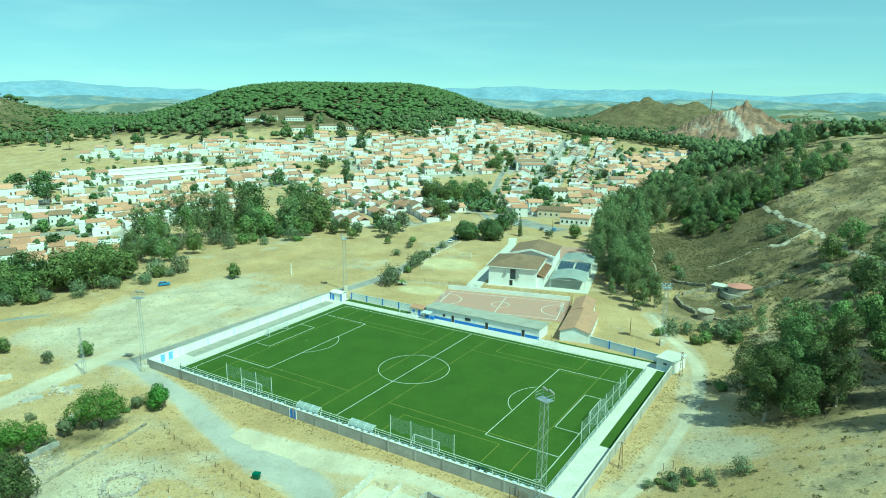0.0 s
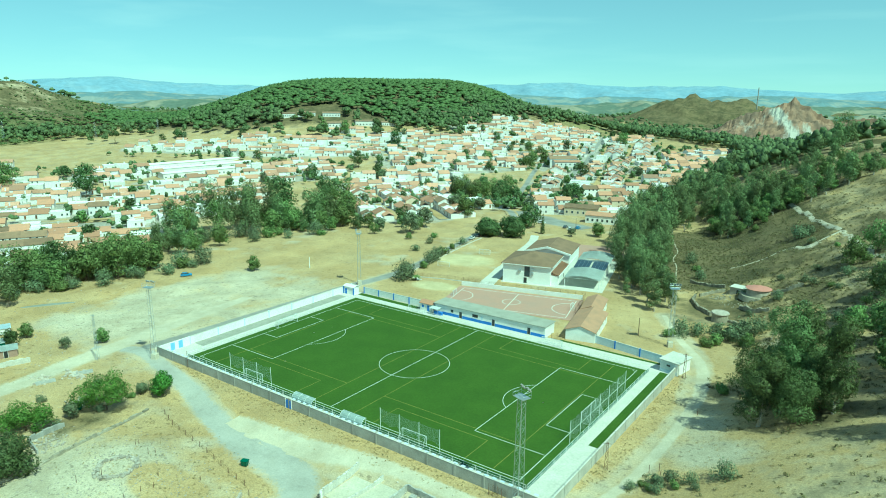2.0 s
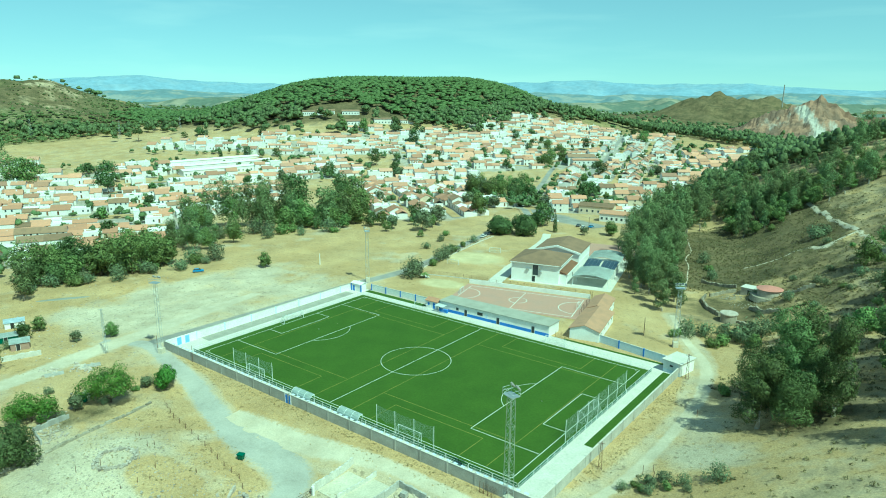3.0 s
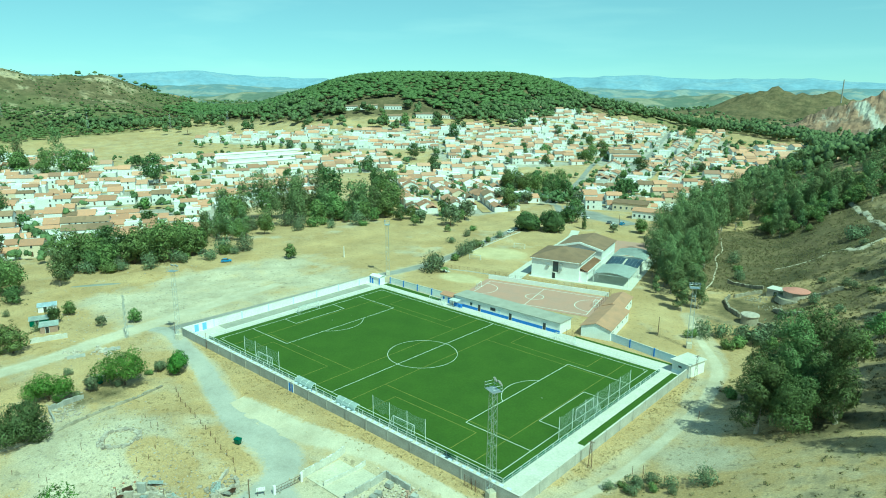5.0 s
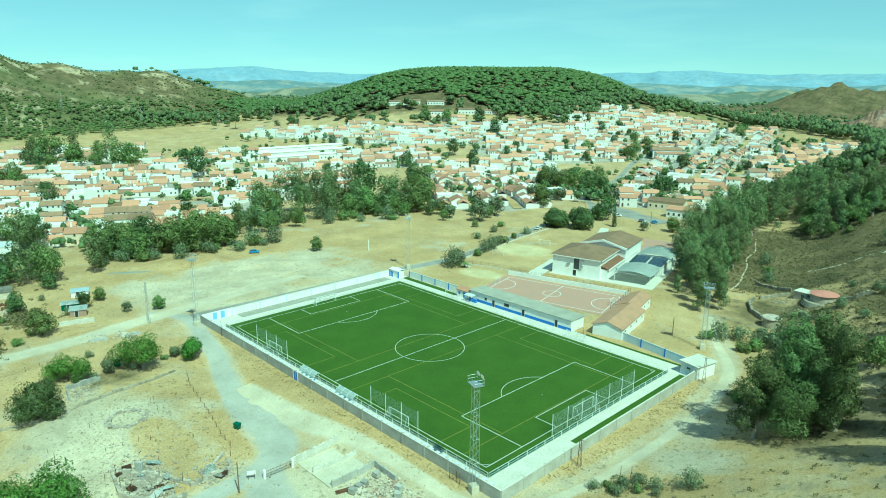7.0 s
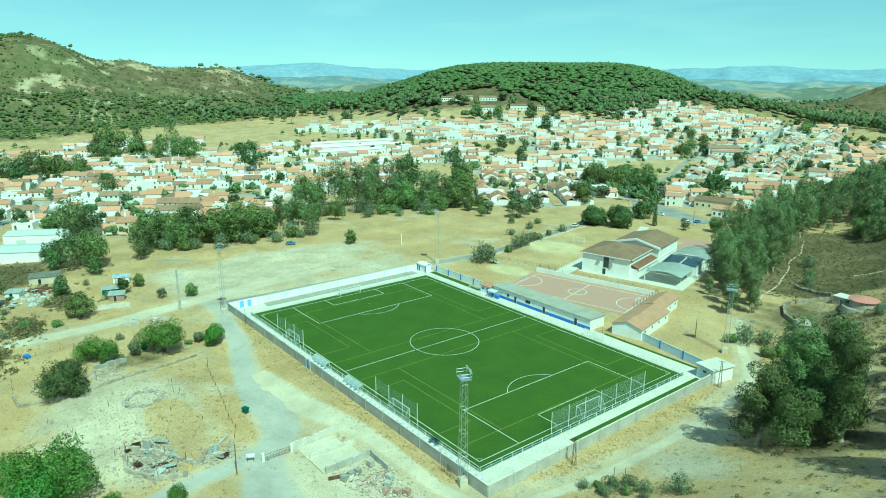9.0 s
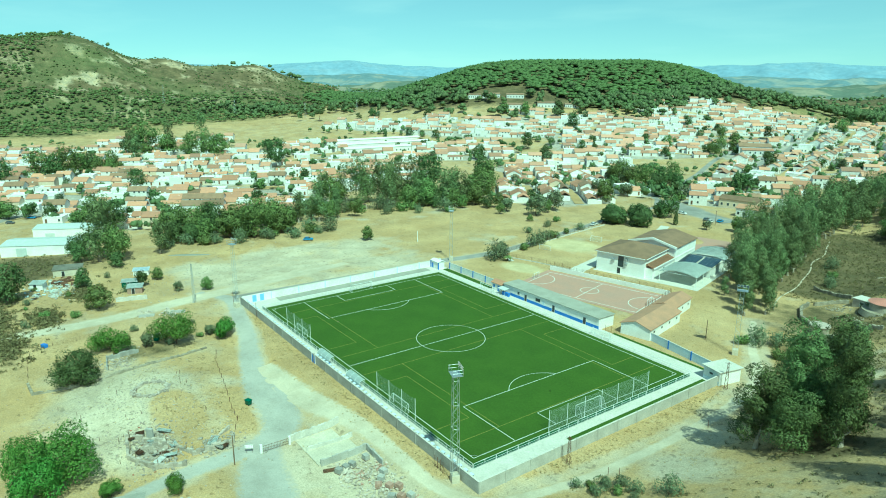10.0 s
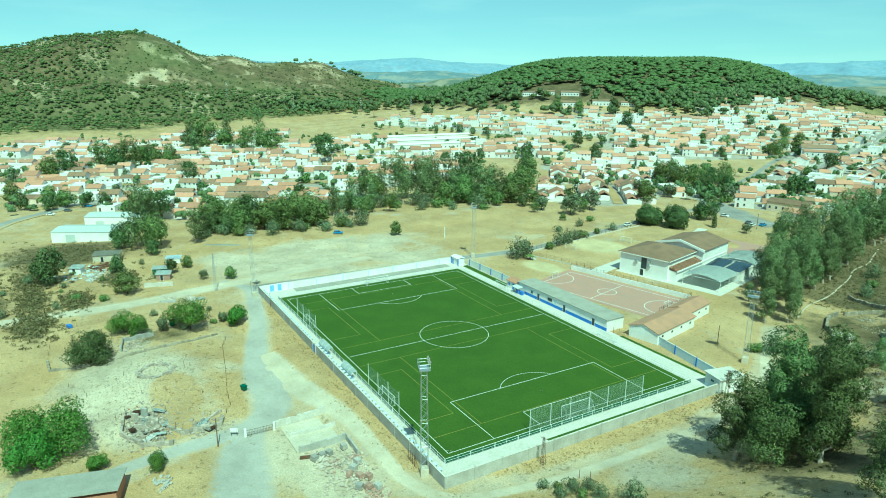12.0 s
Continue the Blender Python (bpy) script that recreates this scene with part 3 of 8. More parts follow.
ribbon("road_asphalt", [(-66, -36), (-65, -20), (-64, 0), (-63, 22), (-62, 42), (-60, 58), (-60, 72), (-64, 95), (-71, 130), (-76, 160), (-84, 200)],
       [6, 7, 8, 8, 7.5, 7, 6.5, 6, 6, 6, 6], M_asphalt, "worn grey road along the pitch", lift=0.06)
ribbon("road_dirt", [(-66, -140), (-69, -105), (-68, -85), (-68, -69), (-72, -52), (-74, -38), (-78, -15), (-82, 12)],
       [6, 7, 8, 10, 11, 11, 9, 6], M_track, "wide pale dirt road on open ground", lift=0.07)


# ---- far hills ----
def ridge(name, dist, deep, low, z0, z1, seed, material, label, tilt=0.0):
    """A long far hill range, haze put into its colour: spurs and gullies running down from a rolling crest."""
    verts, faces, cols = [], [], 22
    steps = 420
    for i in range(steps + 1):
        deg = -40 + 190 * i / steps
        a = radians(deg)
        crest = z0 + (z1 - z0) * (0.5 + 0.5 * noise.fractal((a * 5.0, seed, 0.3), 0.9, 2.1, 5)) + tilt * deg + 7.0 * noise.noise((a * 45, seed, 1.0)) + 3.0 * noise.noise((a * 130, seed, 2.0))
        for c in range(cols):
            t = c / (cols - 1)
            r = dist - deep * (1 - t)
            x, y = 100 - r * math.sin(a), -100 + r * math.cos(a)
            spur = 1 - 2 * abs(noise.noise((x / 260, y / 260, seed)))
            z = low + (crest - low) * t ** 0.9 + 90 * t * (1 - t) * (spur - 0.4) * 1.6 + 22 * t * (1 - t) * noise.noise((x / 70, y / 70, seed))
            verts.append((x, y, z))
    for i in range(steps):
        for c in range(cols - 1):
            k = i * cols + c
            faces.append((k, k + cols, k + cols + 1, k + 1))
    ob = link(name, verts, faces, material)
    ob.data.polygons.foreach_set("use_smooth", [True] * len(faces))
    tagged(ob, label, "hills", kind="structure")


ridge("backdrop_hills_1", 2700, 600, -40, 0, 50, 2.0, M_near_far, "wooded hills beyond the town, coloured with haze")
ridge("backdrop_hills_2", 3800, 900, -40, 22, 66, 4.0, M_far, "green distant hills with dry patches, coloured with haze")
ridge("backdrop_ridge", 4820, 800, -40, 62, 146, 9.0, M_farther, "distant mountain ridge coloured haze blue")

# ---- the football ground ----
HX, HY = 48.3, 30.4          # half the pitch's length and width
WX0, WX1, WY0 = -58.2, 57.0, -36.2   # outer walls
TURN = radians(10.0)         # the school and its court stand turned against the pitch


def slab(name, x0, x1, y0, y1, z0, z1, material, label, category="pavement"):
    bm = bmesh.new()
    box(bm, x0, x1, y0, y1, z0, z1)
    ob = part(name, bm, material)
    return tagged(ob, label, category, kind="structure")


slab("pavement_apron", WX0 + 0.1, WX1 - 0.1, WY0 + 0.1, 37.6, -0.6, 0.12, M_apron, "pale concrete apron round the football pitch")
slab("pitch_turf", -50.6, 50.6, -32.2, 32.0, -0.3, 0.16, M_turf, "dark green artificial turf football pitch", "pitch")
slab("gravel_strip", -57.9, -54.0, -25.5, 31.0, -0.3, 0.16, M_flatroof, "narrow strip of dull grey gravel beside the wall", "ground")
slab("turf_strip_2", 53.4, 56.7, -11.5, 33.0, -0.3, 0.16, M_turf, "narrow strip of green turf beside the wall", "turf")
slab("turf_strip_3", -52.5, -26.5, 35.2, 37.3, -0.3, 0.16, M_turf, "narrow strip of green turf beside the wall", "turf")
slab("turf_strip_4", 23.0, 52.6, 37.4, 38.4, -0.3, 0.15, M_turf, "narrow strip of green turf beside the wall", "turf")


def lines():
    """White football markings and the fainter yellow ones of two cross pitches, each a thin layer on the turf."""
    def strip(bm, x0, y0, x1, y1, w=0.12, z=0.165):
        d = Vector((x1 - x0, y1 - y0, 0)).normalized()
        s = Vector((-d.y, d.x, 0)) * w / 2
        a, b = Vector((x0, y0, z)) - d * w / 2, Vector((x1, y1, z)) + d * w / 2
        up = Vector((0, 0, 0.006))
        top = [bm.verts.new(p + up) for p in (a - s, b - s, b + s, a + s)]
        low = [bm.verts.new(p) for p in (a - s, b - s, b + s, a + s)]
        bm.faces.new(top)
        for k in range(4):
            bm.faces.new((low[k], low[(k + 1) % 4], top[(k + 1) % 4], top[k]))

    def arc(bm, cx, cy, r, a0, a1, w=0.12, n=48):
        for k in range(n):
            t0, t1 = radians(a0 + (a1 - a0) * k / n), radians(a0 + (a1 - a0) * (k + 1) / n)
            strip(bm, cx + r * math.cos(t0), cy + r * math.sin(t0), cx + r * math.cos(t1), cy + r * math.sin(t1), w, 0.165)

    w = 0.13
    bm = bmesh.new()
    for a in ((-HX, -HY, HX, -HY), (HX, -HY, HX, HY), (HX, HY, -HX, HY), (-HX, HY, -HX, -HY), (0, -HY, 0, HY)):
        strip(bm, *a, w)
    arc(bm, 0, 0, 9.15, 0, 360, w, 72)
    for s in (-1, 1):
        for d, h in ((16.5, 20.16), (5.5, 9.16)):
            strip(bm, s * HX, -h, s * (HX - d), -h, w)
            strip(bm, s * HX, h, s * (HX - d), h, w)
            strip(bm, s * (HX - d), -h, s * (HX - d), h, w)
        mid = 180 if s > 0 else 0
        arc(bm, s * (HX - 11), 0, 9.15, mid - 53, mid + 53, w, 24)
        arc(bm, s * (HX - 11), 0, 0.12, 0, 360, 0.14, 8)
        for t in (-1, 1):
            a0 = {(-1, -1): 0, (1, -1): 90, (1, 1): 180, (-1, 1): 270}[(s, t)]
            arc(bm, s * HX, t * HY, 1.0, a0, a0 + 90, w, 8)
    arc(bm, 0, 0, 0.12, 0, 360, 0.14, 8)
    tagged(part("line_marking", bm, M_line), "white painted lines on the green turf", "line marking", kind="structure")

    bm = bmesh.new()
    for cx in (-23.7, 24.3):
        x0, x1 = cx - 18.1, cx + 18.1
        strip(bm, x0, -HY + 0.4, x0, HY - 0.4, 0.1, 0.164)
        strip(bm, x1, -HY + 0.4, x1, HY - 0.4, 0.1, 0.164)
        for s in (-1, 1):
            strip(bm, x0, s * (HY - 11.2), x1, s * (HY - 11.2), 0.1, 0.164)
            strip(bm, cx - 11.8, s * HY, cx - 11.8, s * (HY - 8.4), 0.1, 0.164)
            strip(bm, cx + 11.8, s * HY, cx + 11.8, s * (HY - 8.4), 0.1, 0.164)
            strip(bm, cx - 11.8, s * (HY - 8.4), cx + 11.8, s * (HY - 8.4), 0.1, 0.164)
    tagged(part("line_marking", bm, M_yline), "faint yellow lines of two small cross pitches", "line marking", kind="structure")


lines()


def wall(name, a, b, h, thick, material, label, pillar=None, every=6.0, low=-1.2, coping=True):
    """A boundary wall from a to b, with pillars as parts."""
    a, b = Vector((*a, 0)), Vector((*b, 0))
    ln = (b - a).length
    m = Matrix.Translation(a) @ Matrix.Rotation(math.atan2(b.y - a.y, b.x - a.x), 4, "Z")
    top = thing(name, label, "wall", m, kind="structure")
    bm = bmesh.new()
    n = max(1, round(ln / every))
    for k in range(n):
        box(bm, ln * k / n + 0.006, ln * (k + 1) / n - 0.006, -thick / 2, thick / 2, low, h)
    part("wall_panel", bm, material, top)
    if coping:
        bm = bmesh.new()
        box(bm, 0, ln, -thick / 2 - 0.05, thick / 2 + 0.05, h, h + 0.07)
        part("coping", bevelled(bm, 0.015), M_apron, top)
    if pillar:
        bm = bmesh.new()
        box(bm, -0.2, 0.2, -thick / 2 - 0.09, thick / 2 + 0.09, low, h + 0.1)
        first = part("pillar", bevelled(bm, 0.02), pillar, top)
        for k in range(1, n):
            o = first.copy()
            scene.collection.objects.link(o)
            o.location = (ln * k / n, 0, 0)
    return top


wall("wall_south", (WX0, WY0), (WX1, WY0), 2.35, 0.25, M_grey, "grey concrete block wall with pilasters", M_grey, 6.4)
wall("wall_east", (WX1, WY0 + 0.14), (WX1, 34.0), 2.3, 0.25, M_palegrey, "pale grey concrete wall along the pitch", M_palegrey, 6.0)
wall("wall_west", (WX0, 38.0), (WX0, WY0 + 0.14), 2.3, 0.25, M_white, "white wall with pale blue pillars", M_paleblue, 8.8)
wall("wall_north_1", (-52.0, 38.0), (-25.6, 38.4), 2.2, 0.22, M_white, "white wall with blue pillars", M_blue, 6.6)
wall("wall_north_2", (30.6, 42.6), (53.0, 38.9), 2.2, 0.22, M_paleblue, "pale blue wall with blue pillars", M_blue, 7.4)


# ---- the low building beside the pitch ----
def windowed(name, top, x0, x1, y, z0, z1, material=None, face=-1, frame_mat=None):
    """A window or door set into a wall that faces -y or +y: a frame proud of the wall and a sunk pane."""
    bm = bmesh.new()
    fw, d = 0.07, 0.05
    for bx in ((x0 - fw, x1 + fw, z1, z1 + fw), (x0 - fw, x1 + fw, z0 - fw, z0), (x0 - fw, x0, z0, z1), (x1, x1 + fw, z0, z1)):
        box(bm, bx[0], bx[1], y - d, y + d, bx[2], bx[3])
    f = part(name, bm, frame_mat or M_whitemetal, top)
    bm = bmesh.new()
    box(bm, x0, x1, y - 0.03, y + 0.03, z0, z1)
    part("pane", bm, material or M_glass, f)
    return f


def gable_roof(bm, x0, x1, y0, y1, z, rise, over=0.4, th=0.16, along="x"):
    """A two-sided roof with eaves and thickness over a rectangle; the ridge runs along x or y."""
    def prism(pts):
        lo = [bm.verts.new(p) for p in pts]
        hi = [bm.verts.new((p[0], p[1], p[2] + th)) for p in pts]
        bm.faces.new(hi)
        bm.faces.new(lo[::-1])
        n = len(pts)
        for k in range(n):
            bm.faces.new((lo[k], lo[(k + 1) % n], hi[(k + 1) % n], hi[k]))
    x0, x1, y0, y1 = x0 - over, x1 + over, y0 - over, y1 + over
    if along == "x":
        ym = (y0 + y1) / 2
        prism([(x0, y0, z), (x1, y0, z), (x1, ym, z + rise), (x0, ym, z + rise)])
        prism([(x0, ym, z + rise), (x1, ym, z + rise), (x1, y1, z), (x0, y1, z)])
    else:
        xm = (x0 + x1) / 2
        prism([(x0, y0, z), (xm, y0, z + rise), (xm, y1, z + rise), (x0, y1, z)])
        prism([(xm, y0, z + rise), (x1, y0, z), (x1, y1, z), (xm, y1, z + rise)])


def gabled_walls(bm, x0, x1, y0, y1, z0, z, rise, along="x"):
    box(bm, x0, x1, y0, y1, z0, z)
    if along == "x":
        ends = [((x, y0, z), (x, y1, z), (x, (y0 + y1) / 2, z + rise)) for x in (x0, x1)]
    else:
        ends = [((x0, y, z), (x1, y, z), ((x0 + x1) / 2, y, z + rise)) for y in (y0, y1)]
    for i, tri in enumerate(ends):
        vs = [bm.verts.new(p) for p in tri]
        bm.faces.new(vs if i else vs[::-1])


def changing_rooms():
    top = thing("changing_room_building", "long low white building with blue band and flat grey roof", "building", pose(-20.0, 36.0, 0, 0, 0, 1.0))
    bm = bmesh.new()
    box(bm, 0, 38.8, 0, 6.2, -0.5, 3.3)
    part("wall", bm, M_white, top)
    bm = bmesh.new()
    box(bm, 3.0, 38.82, -0.03, 0.05, 0.12, 1.05)
    part("painted_band", bm, M_blue, top, "blue painted lower band")
    bm = bmesh.new()
    box(bm, -0.3, 39.1, -0.35, 6.5, 3.3, 3.5)
    part("roof", bevelled(bm, 0.03), M_flatroof, top, "flat grey gravel roof")
    for x in (9.4, 21.2, 33.2):
        windowed("door", top, x, x + 1.0, -0.01, 0.15, 2.2, M_dark)
    windowed("window", top, 14.2, 16.2, -0.01, 1.5, 2.5, M_dark)
    windowed("window", top, 17.2, 18.0, -0.01, 1.1, 2.3, M_paleblue)
    windowed("window", top, 6.2, 7.2, -0.01, 1.4, 2.3, M_glass)
    # the small ticket hut against its end, with a tiled roof
    hut = thing("kiosk", "small white hut with terracotta roof and blue shutters", "hut", pose(-25.4, 35.4, 0, 0, 0, 1.0))
    bm = bmesh.new()
    gabled_walls(bm, 0, 4.6, 0, 3.4, -0.4, 2.5, 0.7)
    part("wall", bm, M_white, hut)
    bm = bmesh.new()
    gable_roof(bm, 0, 4.6, 0, 3.4, 2.5, 0.75, 0.3)
    part("roof", bm, M_tile, hut)
    windowed("window", hut, 0.7, 1.5, -0.01, 1.0, 2.0, M_blue)
    windowed("door", hut, 2.8, 3.7, -0.01, 0.15, 2.1, M_blue)
    # the blue bar awning
    aw = thing("awning", "blue canvas awning on thin white posts", "awning", pose(-20.4, 33.6, 0.12))
    bm = bmesh.new()
    box(bm, 0, 3.4, 0, 2.2, 2.1, 2.16, Matrix.Rotation(radians(5), 4, "X"))
    part("canopy", bm, M_sheet, aw)
    for x in (0.1, 3.3):
        bm = bmesh.new()
        rod(bm, (x, 0.1, 0), (x, 0.1, 2.12), 0.03)
        part("post", bm, M_whitemetal, aw)
    bar = thing("bar_counter", "blue painted bar counter under the awning", "counter", pose(-19.2, 34.4, 0.12))
    bm = bmesh.new()
    box(bm, 0, 3.0, 0, 0.8, 0, 1.1)
    part("counter", bevelled(bm, 0.03), M_blue, bar)


changing_rooms()


def east_block():
    """The small flat-roofed white store at the corner of the ground."""
    top = thing("store_building", "small white flat-roofed store at the wall corner", "building", pose(52.9, 34.0, 0, 0, 0, -12))
    bm = bmesh.new()
    box(bm, 0, 4.8, 0, 6.4, -0.6, 3.3)
    part("wall", bm, M_white, top)
    bm = bmesh.new()
    box(bm, -0.35, 5.2, -0.35, 6.8, 3.3, 3.5)
    part("roof", bevelled(bm, 0.03), M_apron, top, "pale flat concrete roof")
    windowed("window", top, 1.8, 2.8, -0.01, 1.9, 2.4, M_dark)
    bm = bmesh.new()
    box(bm, 0.02, 4.78, -0.03, 0.03, 0, 1.0)
    part("painted_band", bm, M_paleblue, top)


east_block()


def gatehouse(x, y, turn, w, label):
    top = thing("gatehouse", label, "hut", pose(x, y, 0, 0, 0, turn))
    bm = bmesh.new()
    box(bm, 0, w, 0, 2.6, -0.4, 2.7)
    part("wall", bm, M_white, top)
    bm = bmesh.new()
    gable_roof(bm, 0, w, 0, 2.6, 2.7, 0.45, 0.25)
    part("roof", bm, M_white, top)
    windowed("door", top, 0.6, 1.6, -0.01, 0.1, 2.1, M_blue)
    for px in (0.0, w):
        bm = bmesh.new()
        box(bm, px - 0.2, px + 0.2, -0.14, 0.1, 0, 2.75)
        part("pillar", bm, M_blue, top)
    return top


gatehouse(-57.6, 33.6, 0, 4.6, "white gatehouse with blue door and pillars")
t = thing("gate_panels", "white end wall with two blue painted doors", "wall", pose(-57.9, -27.0, 0, 0, 0, -90))
bm = bmesh.new()
box(bm, 0, 9.0, -0.15, 0.1, 0.1, 2.5)
part("wall_panel", bm, M_white, t)
for x in (2.2, 4.6):
    windowed("door", t, x, x + 1.3, 0.12, 0.15, 2.3, M_skyblue, 1)


def shed(x, y, turn, w, ln, h, rise, label, wins=4):
    top = thing("shed_building", label, "building", pose(x, y, 0, 0, 0, turn))
    bm = bmesh.new()
    gabled_walls(bm, 0, w, 0, ln, -0.5, h, rise, "y")
    part("wall", bm, M_white, top)
    bm = bmesh.new()
    gable_roof(bm, 0, w, 0, ln, h, rise, 0.35, 0.16, "y")
    part("roof", bm, M_shedtile, top, "brown terracotta tiled roof")
    for k in range(wins):
        yy = ln * (k + 0.5) / wins
        bm = bmesh.new()
        box(bm, w - 0.02, w + 0.05, yy - 0.5, yy + 0.5, 1.5, 2.3)
        f = part("window", bm, M_whitemetal, top)
        bm = bmesh.new()
        box(bm, w, w + 0.06, yy - 0.4, yy + 0.4, 1.6, 2.2)
        part("pane", bm, M_dark, f)
    return top


shed(23.7, 40.0, 12.0, 8.4, 19.0, 3.0, 1.5, "white gabled store with brown tiled roof", 4)
shed(19.9, 58.8, 14.0, 6.2, 13.0, 3.2, 1.3, "white gabled annex with brown tiled roof", 3)

# ---- the white town ----
M_fartile = mat("terracotta_roofs", (0.46, 0.26, 0.165), (0.38, 0.25, 0.185), 0.05, 1.2, 0.88, 0, 0.3, 0.8, 0.3, 0, "World")
M_farwall = mat("whitewashed_walls", (0.75, 0.74, 0.71), (0.70, 0.66, 0.60), 0.05, 0.8, 0.85, 0, 0.1, 0.7, 0.3, 0, "World")
M_door = mat("brown_door", (0.16, 0.09, 0.05), (0.1, 0.06, 0.035), 1.0, 5.0, 0.7, 0, 0.2, 0.5, 0.3, 0.3)


def island_tone(m, low, high):
    """Each separate roof or wall of a joined mesh takes its own tone."""
    nt = m.node_tree
    N, L = nt.nodes.new, nt.links.new
    b = nt.nodes["Principled BSDF"]
    geo, mr, hs = N("ShaderNodeNewGeometry"), N("ShaderNodeMapRange"), N("ShaderNodeHueSaturation")
    mr.inputs["To Min"].default_value, mr.inputs["To Max"].default_value = low, high
    L(geo.outputs["Random Per Island"], mr.inputs["Value"])
    old = b.inputs["Base Color"].links[0].from_socket
    L(old, hs.inputs["Color"]), L(mr.outputs["Result"], hs.inputs["Value"])
    L(hs.outputs["Color"], b.inputs["Base Color"])


island_tone(M_fartile, 0.7, 1.35)
island_tone(M_farwall, 0.86, 1.06)


def house_parts(rng, w, d, storeys, roof):
    """The pieces of a small town house, front towards -y, as (name, material key, bmesh)."""
    h = 2.45 * storeys + rng.uniform(-0.2, 0.3)
    pieces = []
    bm = bmesh.new()
    if roof == "gable":
        rise = d * rng.uniform(0.2, 0.28)
        gabled_walls(bm, -w / 2, w / 2, 0, d, -2.5, h, rise)
        pieces.append(("wall", "wall", bm))
        bm = bmesh.new()
        gable_roof(bm, -w / 2, w / 2, 0, d, h + 0.02, rise, 0.25, 0.18)
        pieces.append(("roof", "tile", bm))
    elif roof == "lean":
        rise = d * rng.uniform(0.2, 0.3)
        box(bm, -w / 2, w / 2, 0, d * 0.62, -2.5, h)
        box(bm, -w / 2 + 0.004, w / 2 - 0.004, d * 0.62, d, -2.5, h - 1.0)
        pieces.append(("wall", "wall", bm))
        bm = bmesh.new()
        gable_roof(bm, -w / 2, w / 2, 0, d * 0.62, h + 0.02, rise * 0.7, 0.2, 0.18)
        pieces.append(("roof", "tile", bm))
        bm = bmesh.new()
        box(bm, -w / 2, w / 2, d * 0.66, d, h - 1.0, h - 0.86)
        pieces.append(("terrace", "white", bm))
    else:
        box(bm, -w / 2, w / 2, 0, d, -2.5, h)
        pieces.append(("wall", "wall", bm))
        bm = bmesh.new()
        for a in ((-w / 2, w / 2, 0, 0.2), (-w / 2, w / 2, d - 0.2, d), (-w / 2, -w / 2 + 0.2, 0.2, d - 0.2), (w / 2 - 0.2, w / 2, 0.2, d - 0.2)):
            box(bm, *a, h, h + 0.6)
        pieces.append(("parapet", "wall", bm))
    # openings in the front, and two in the back
    n = max(2, int(w / 2.6))
    door_at = rng.randrange(n)
    for s in range(storeys):
        for k in range(n):
            x = -w / 2 + w * (k + 0.5) / n
            if s == 0 and k == door_at:
                bm = bmesh.new()
                box(bm, x - 0.5, x + 0.5, -0.06, 0.1, 0.0, 2.15)
                pieces.append(("door", "door", bm))
            elif rng.random() < 0.22:
                z = 2.9 * s + 1.0
                bm = bmesh.new()
                box(bm, x - 0.42, x + 0.42, -0.05, 0.1, z, z + 1.05)
                box(bm, x - 0.52, x + 0.52, -0.12, 0.0, z - 0.1, z)
                pieces.append(("window", "glass", bm))
    if rng.random() < 0.6:
        bm = bmesh.new()
        x, y = rng.uniform(-w * 0.35, w * 0.35), d * 0.62
        box(bm, x - 0.4, x + 0.4, y - 0.35, y + 0.35, h - 0.4, h + 1.9)
        box(bm, x - 0.5, x + 0.5, y - 0.45, y + 0.45, h + 1.9, h + 2.05)
        pieces.append(("chimney", "white", bm))
    return pieces


HOUSE_MATS = {"wall": M_house, "tile": M_tile, "white": M_white, "door": M_door, "glass": M_glass, "old": M_oldtile, "cream": M_cream}
LABELS = {"gable": "whitewashed town house with terracotta gable roof", "lean": "whitewashed house with tiled roof and back terrace",
          "flat": "whitewashed flat-roofed town house with parapet"}


def house_kinds():
    rng = random.Random(41)
    kinds = []
    for i in range(22):
        roof = ("gable", "flat", "lean", "gable", "lean", "gable", "flat")[i % 7]
        w, d, st = rng.uniform(6.5, 12.0), rng.uniform(7.5, 10.5), 1 if rng.random() < 0.84 else 2
        pieces = house_parts(rng, w, d, st, roof)
        kinds.append((roof, w, d, st, pieces, i))
    return kinds


KINDS = house_kinds()


def first_house(kind, m):
    roof, w, d, st, pieces, i = kind
    label = LABELS[roof].replace("town house", "two-storey house") if st == 2 else LABELS[roof]
    if i % 7 == 3:
        label = label.replace("whitewashed", "cream-walled")
    top = thing("house", label, "house", m, "town houses")
    for name, key, bm in pieces:
        if key == "wall" and i % 7 == 3:
            key = "cream"
        if key == "tile" and i % 4 == 1:
            key = "old"
        part(name, bm.copy(), HOUSE_MATS[key], top)
    return top


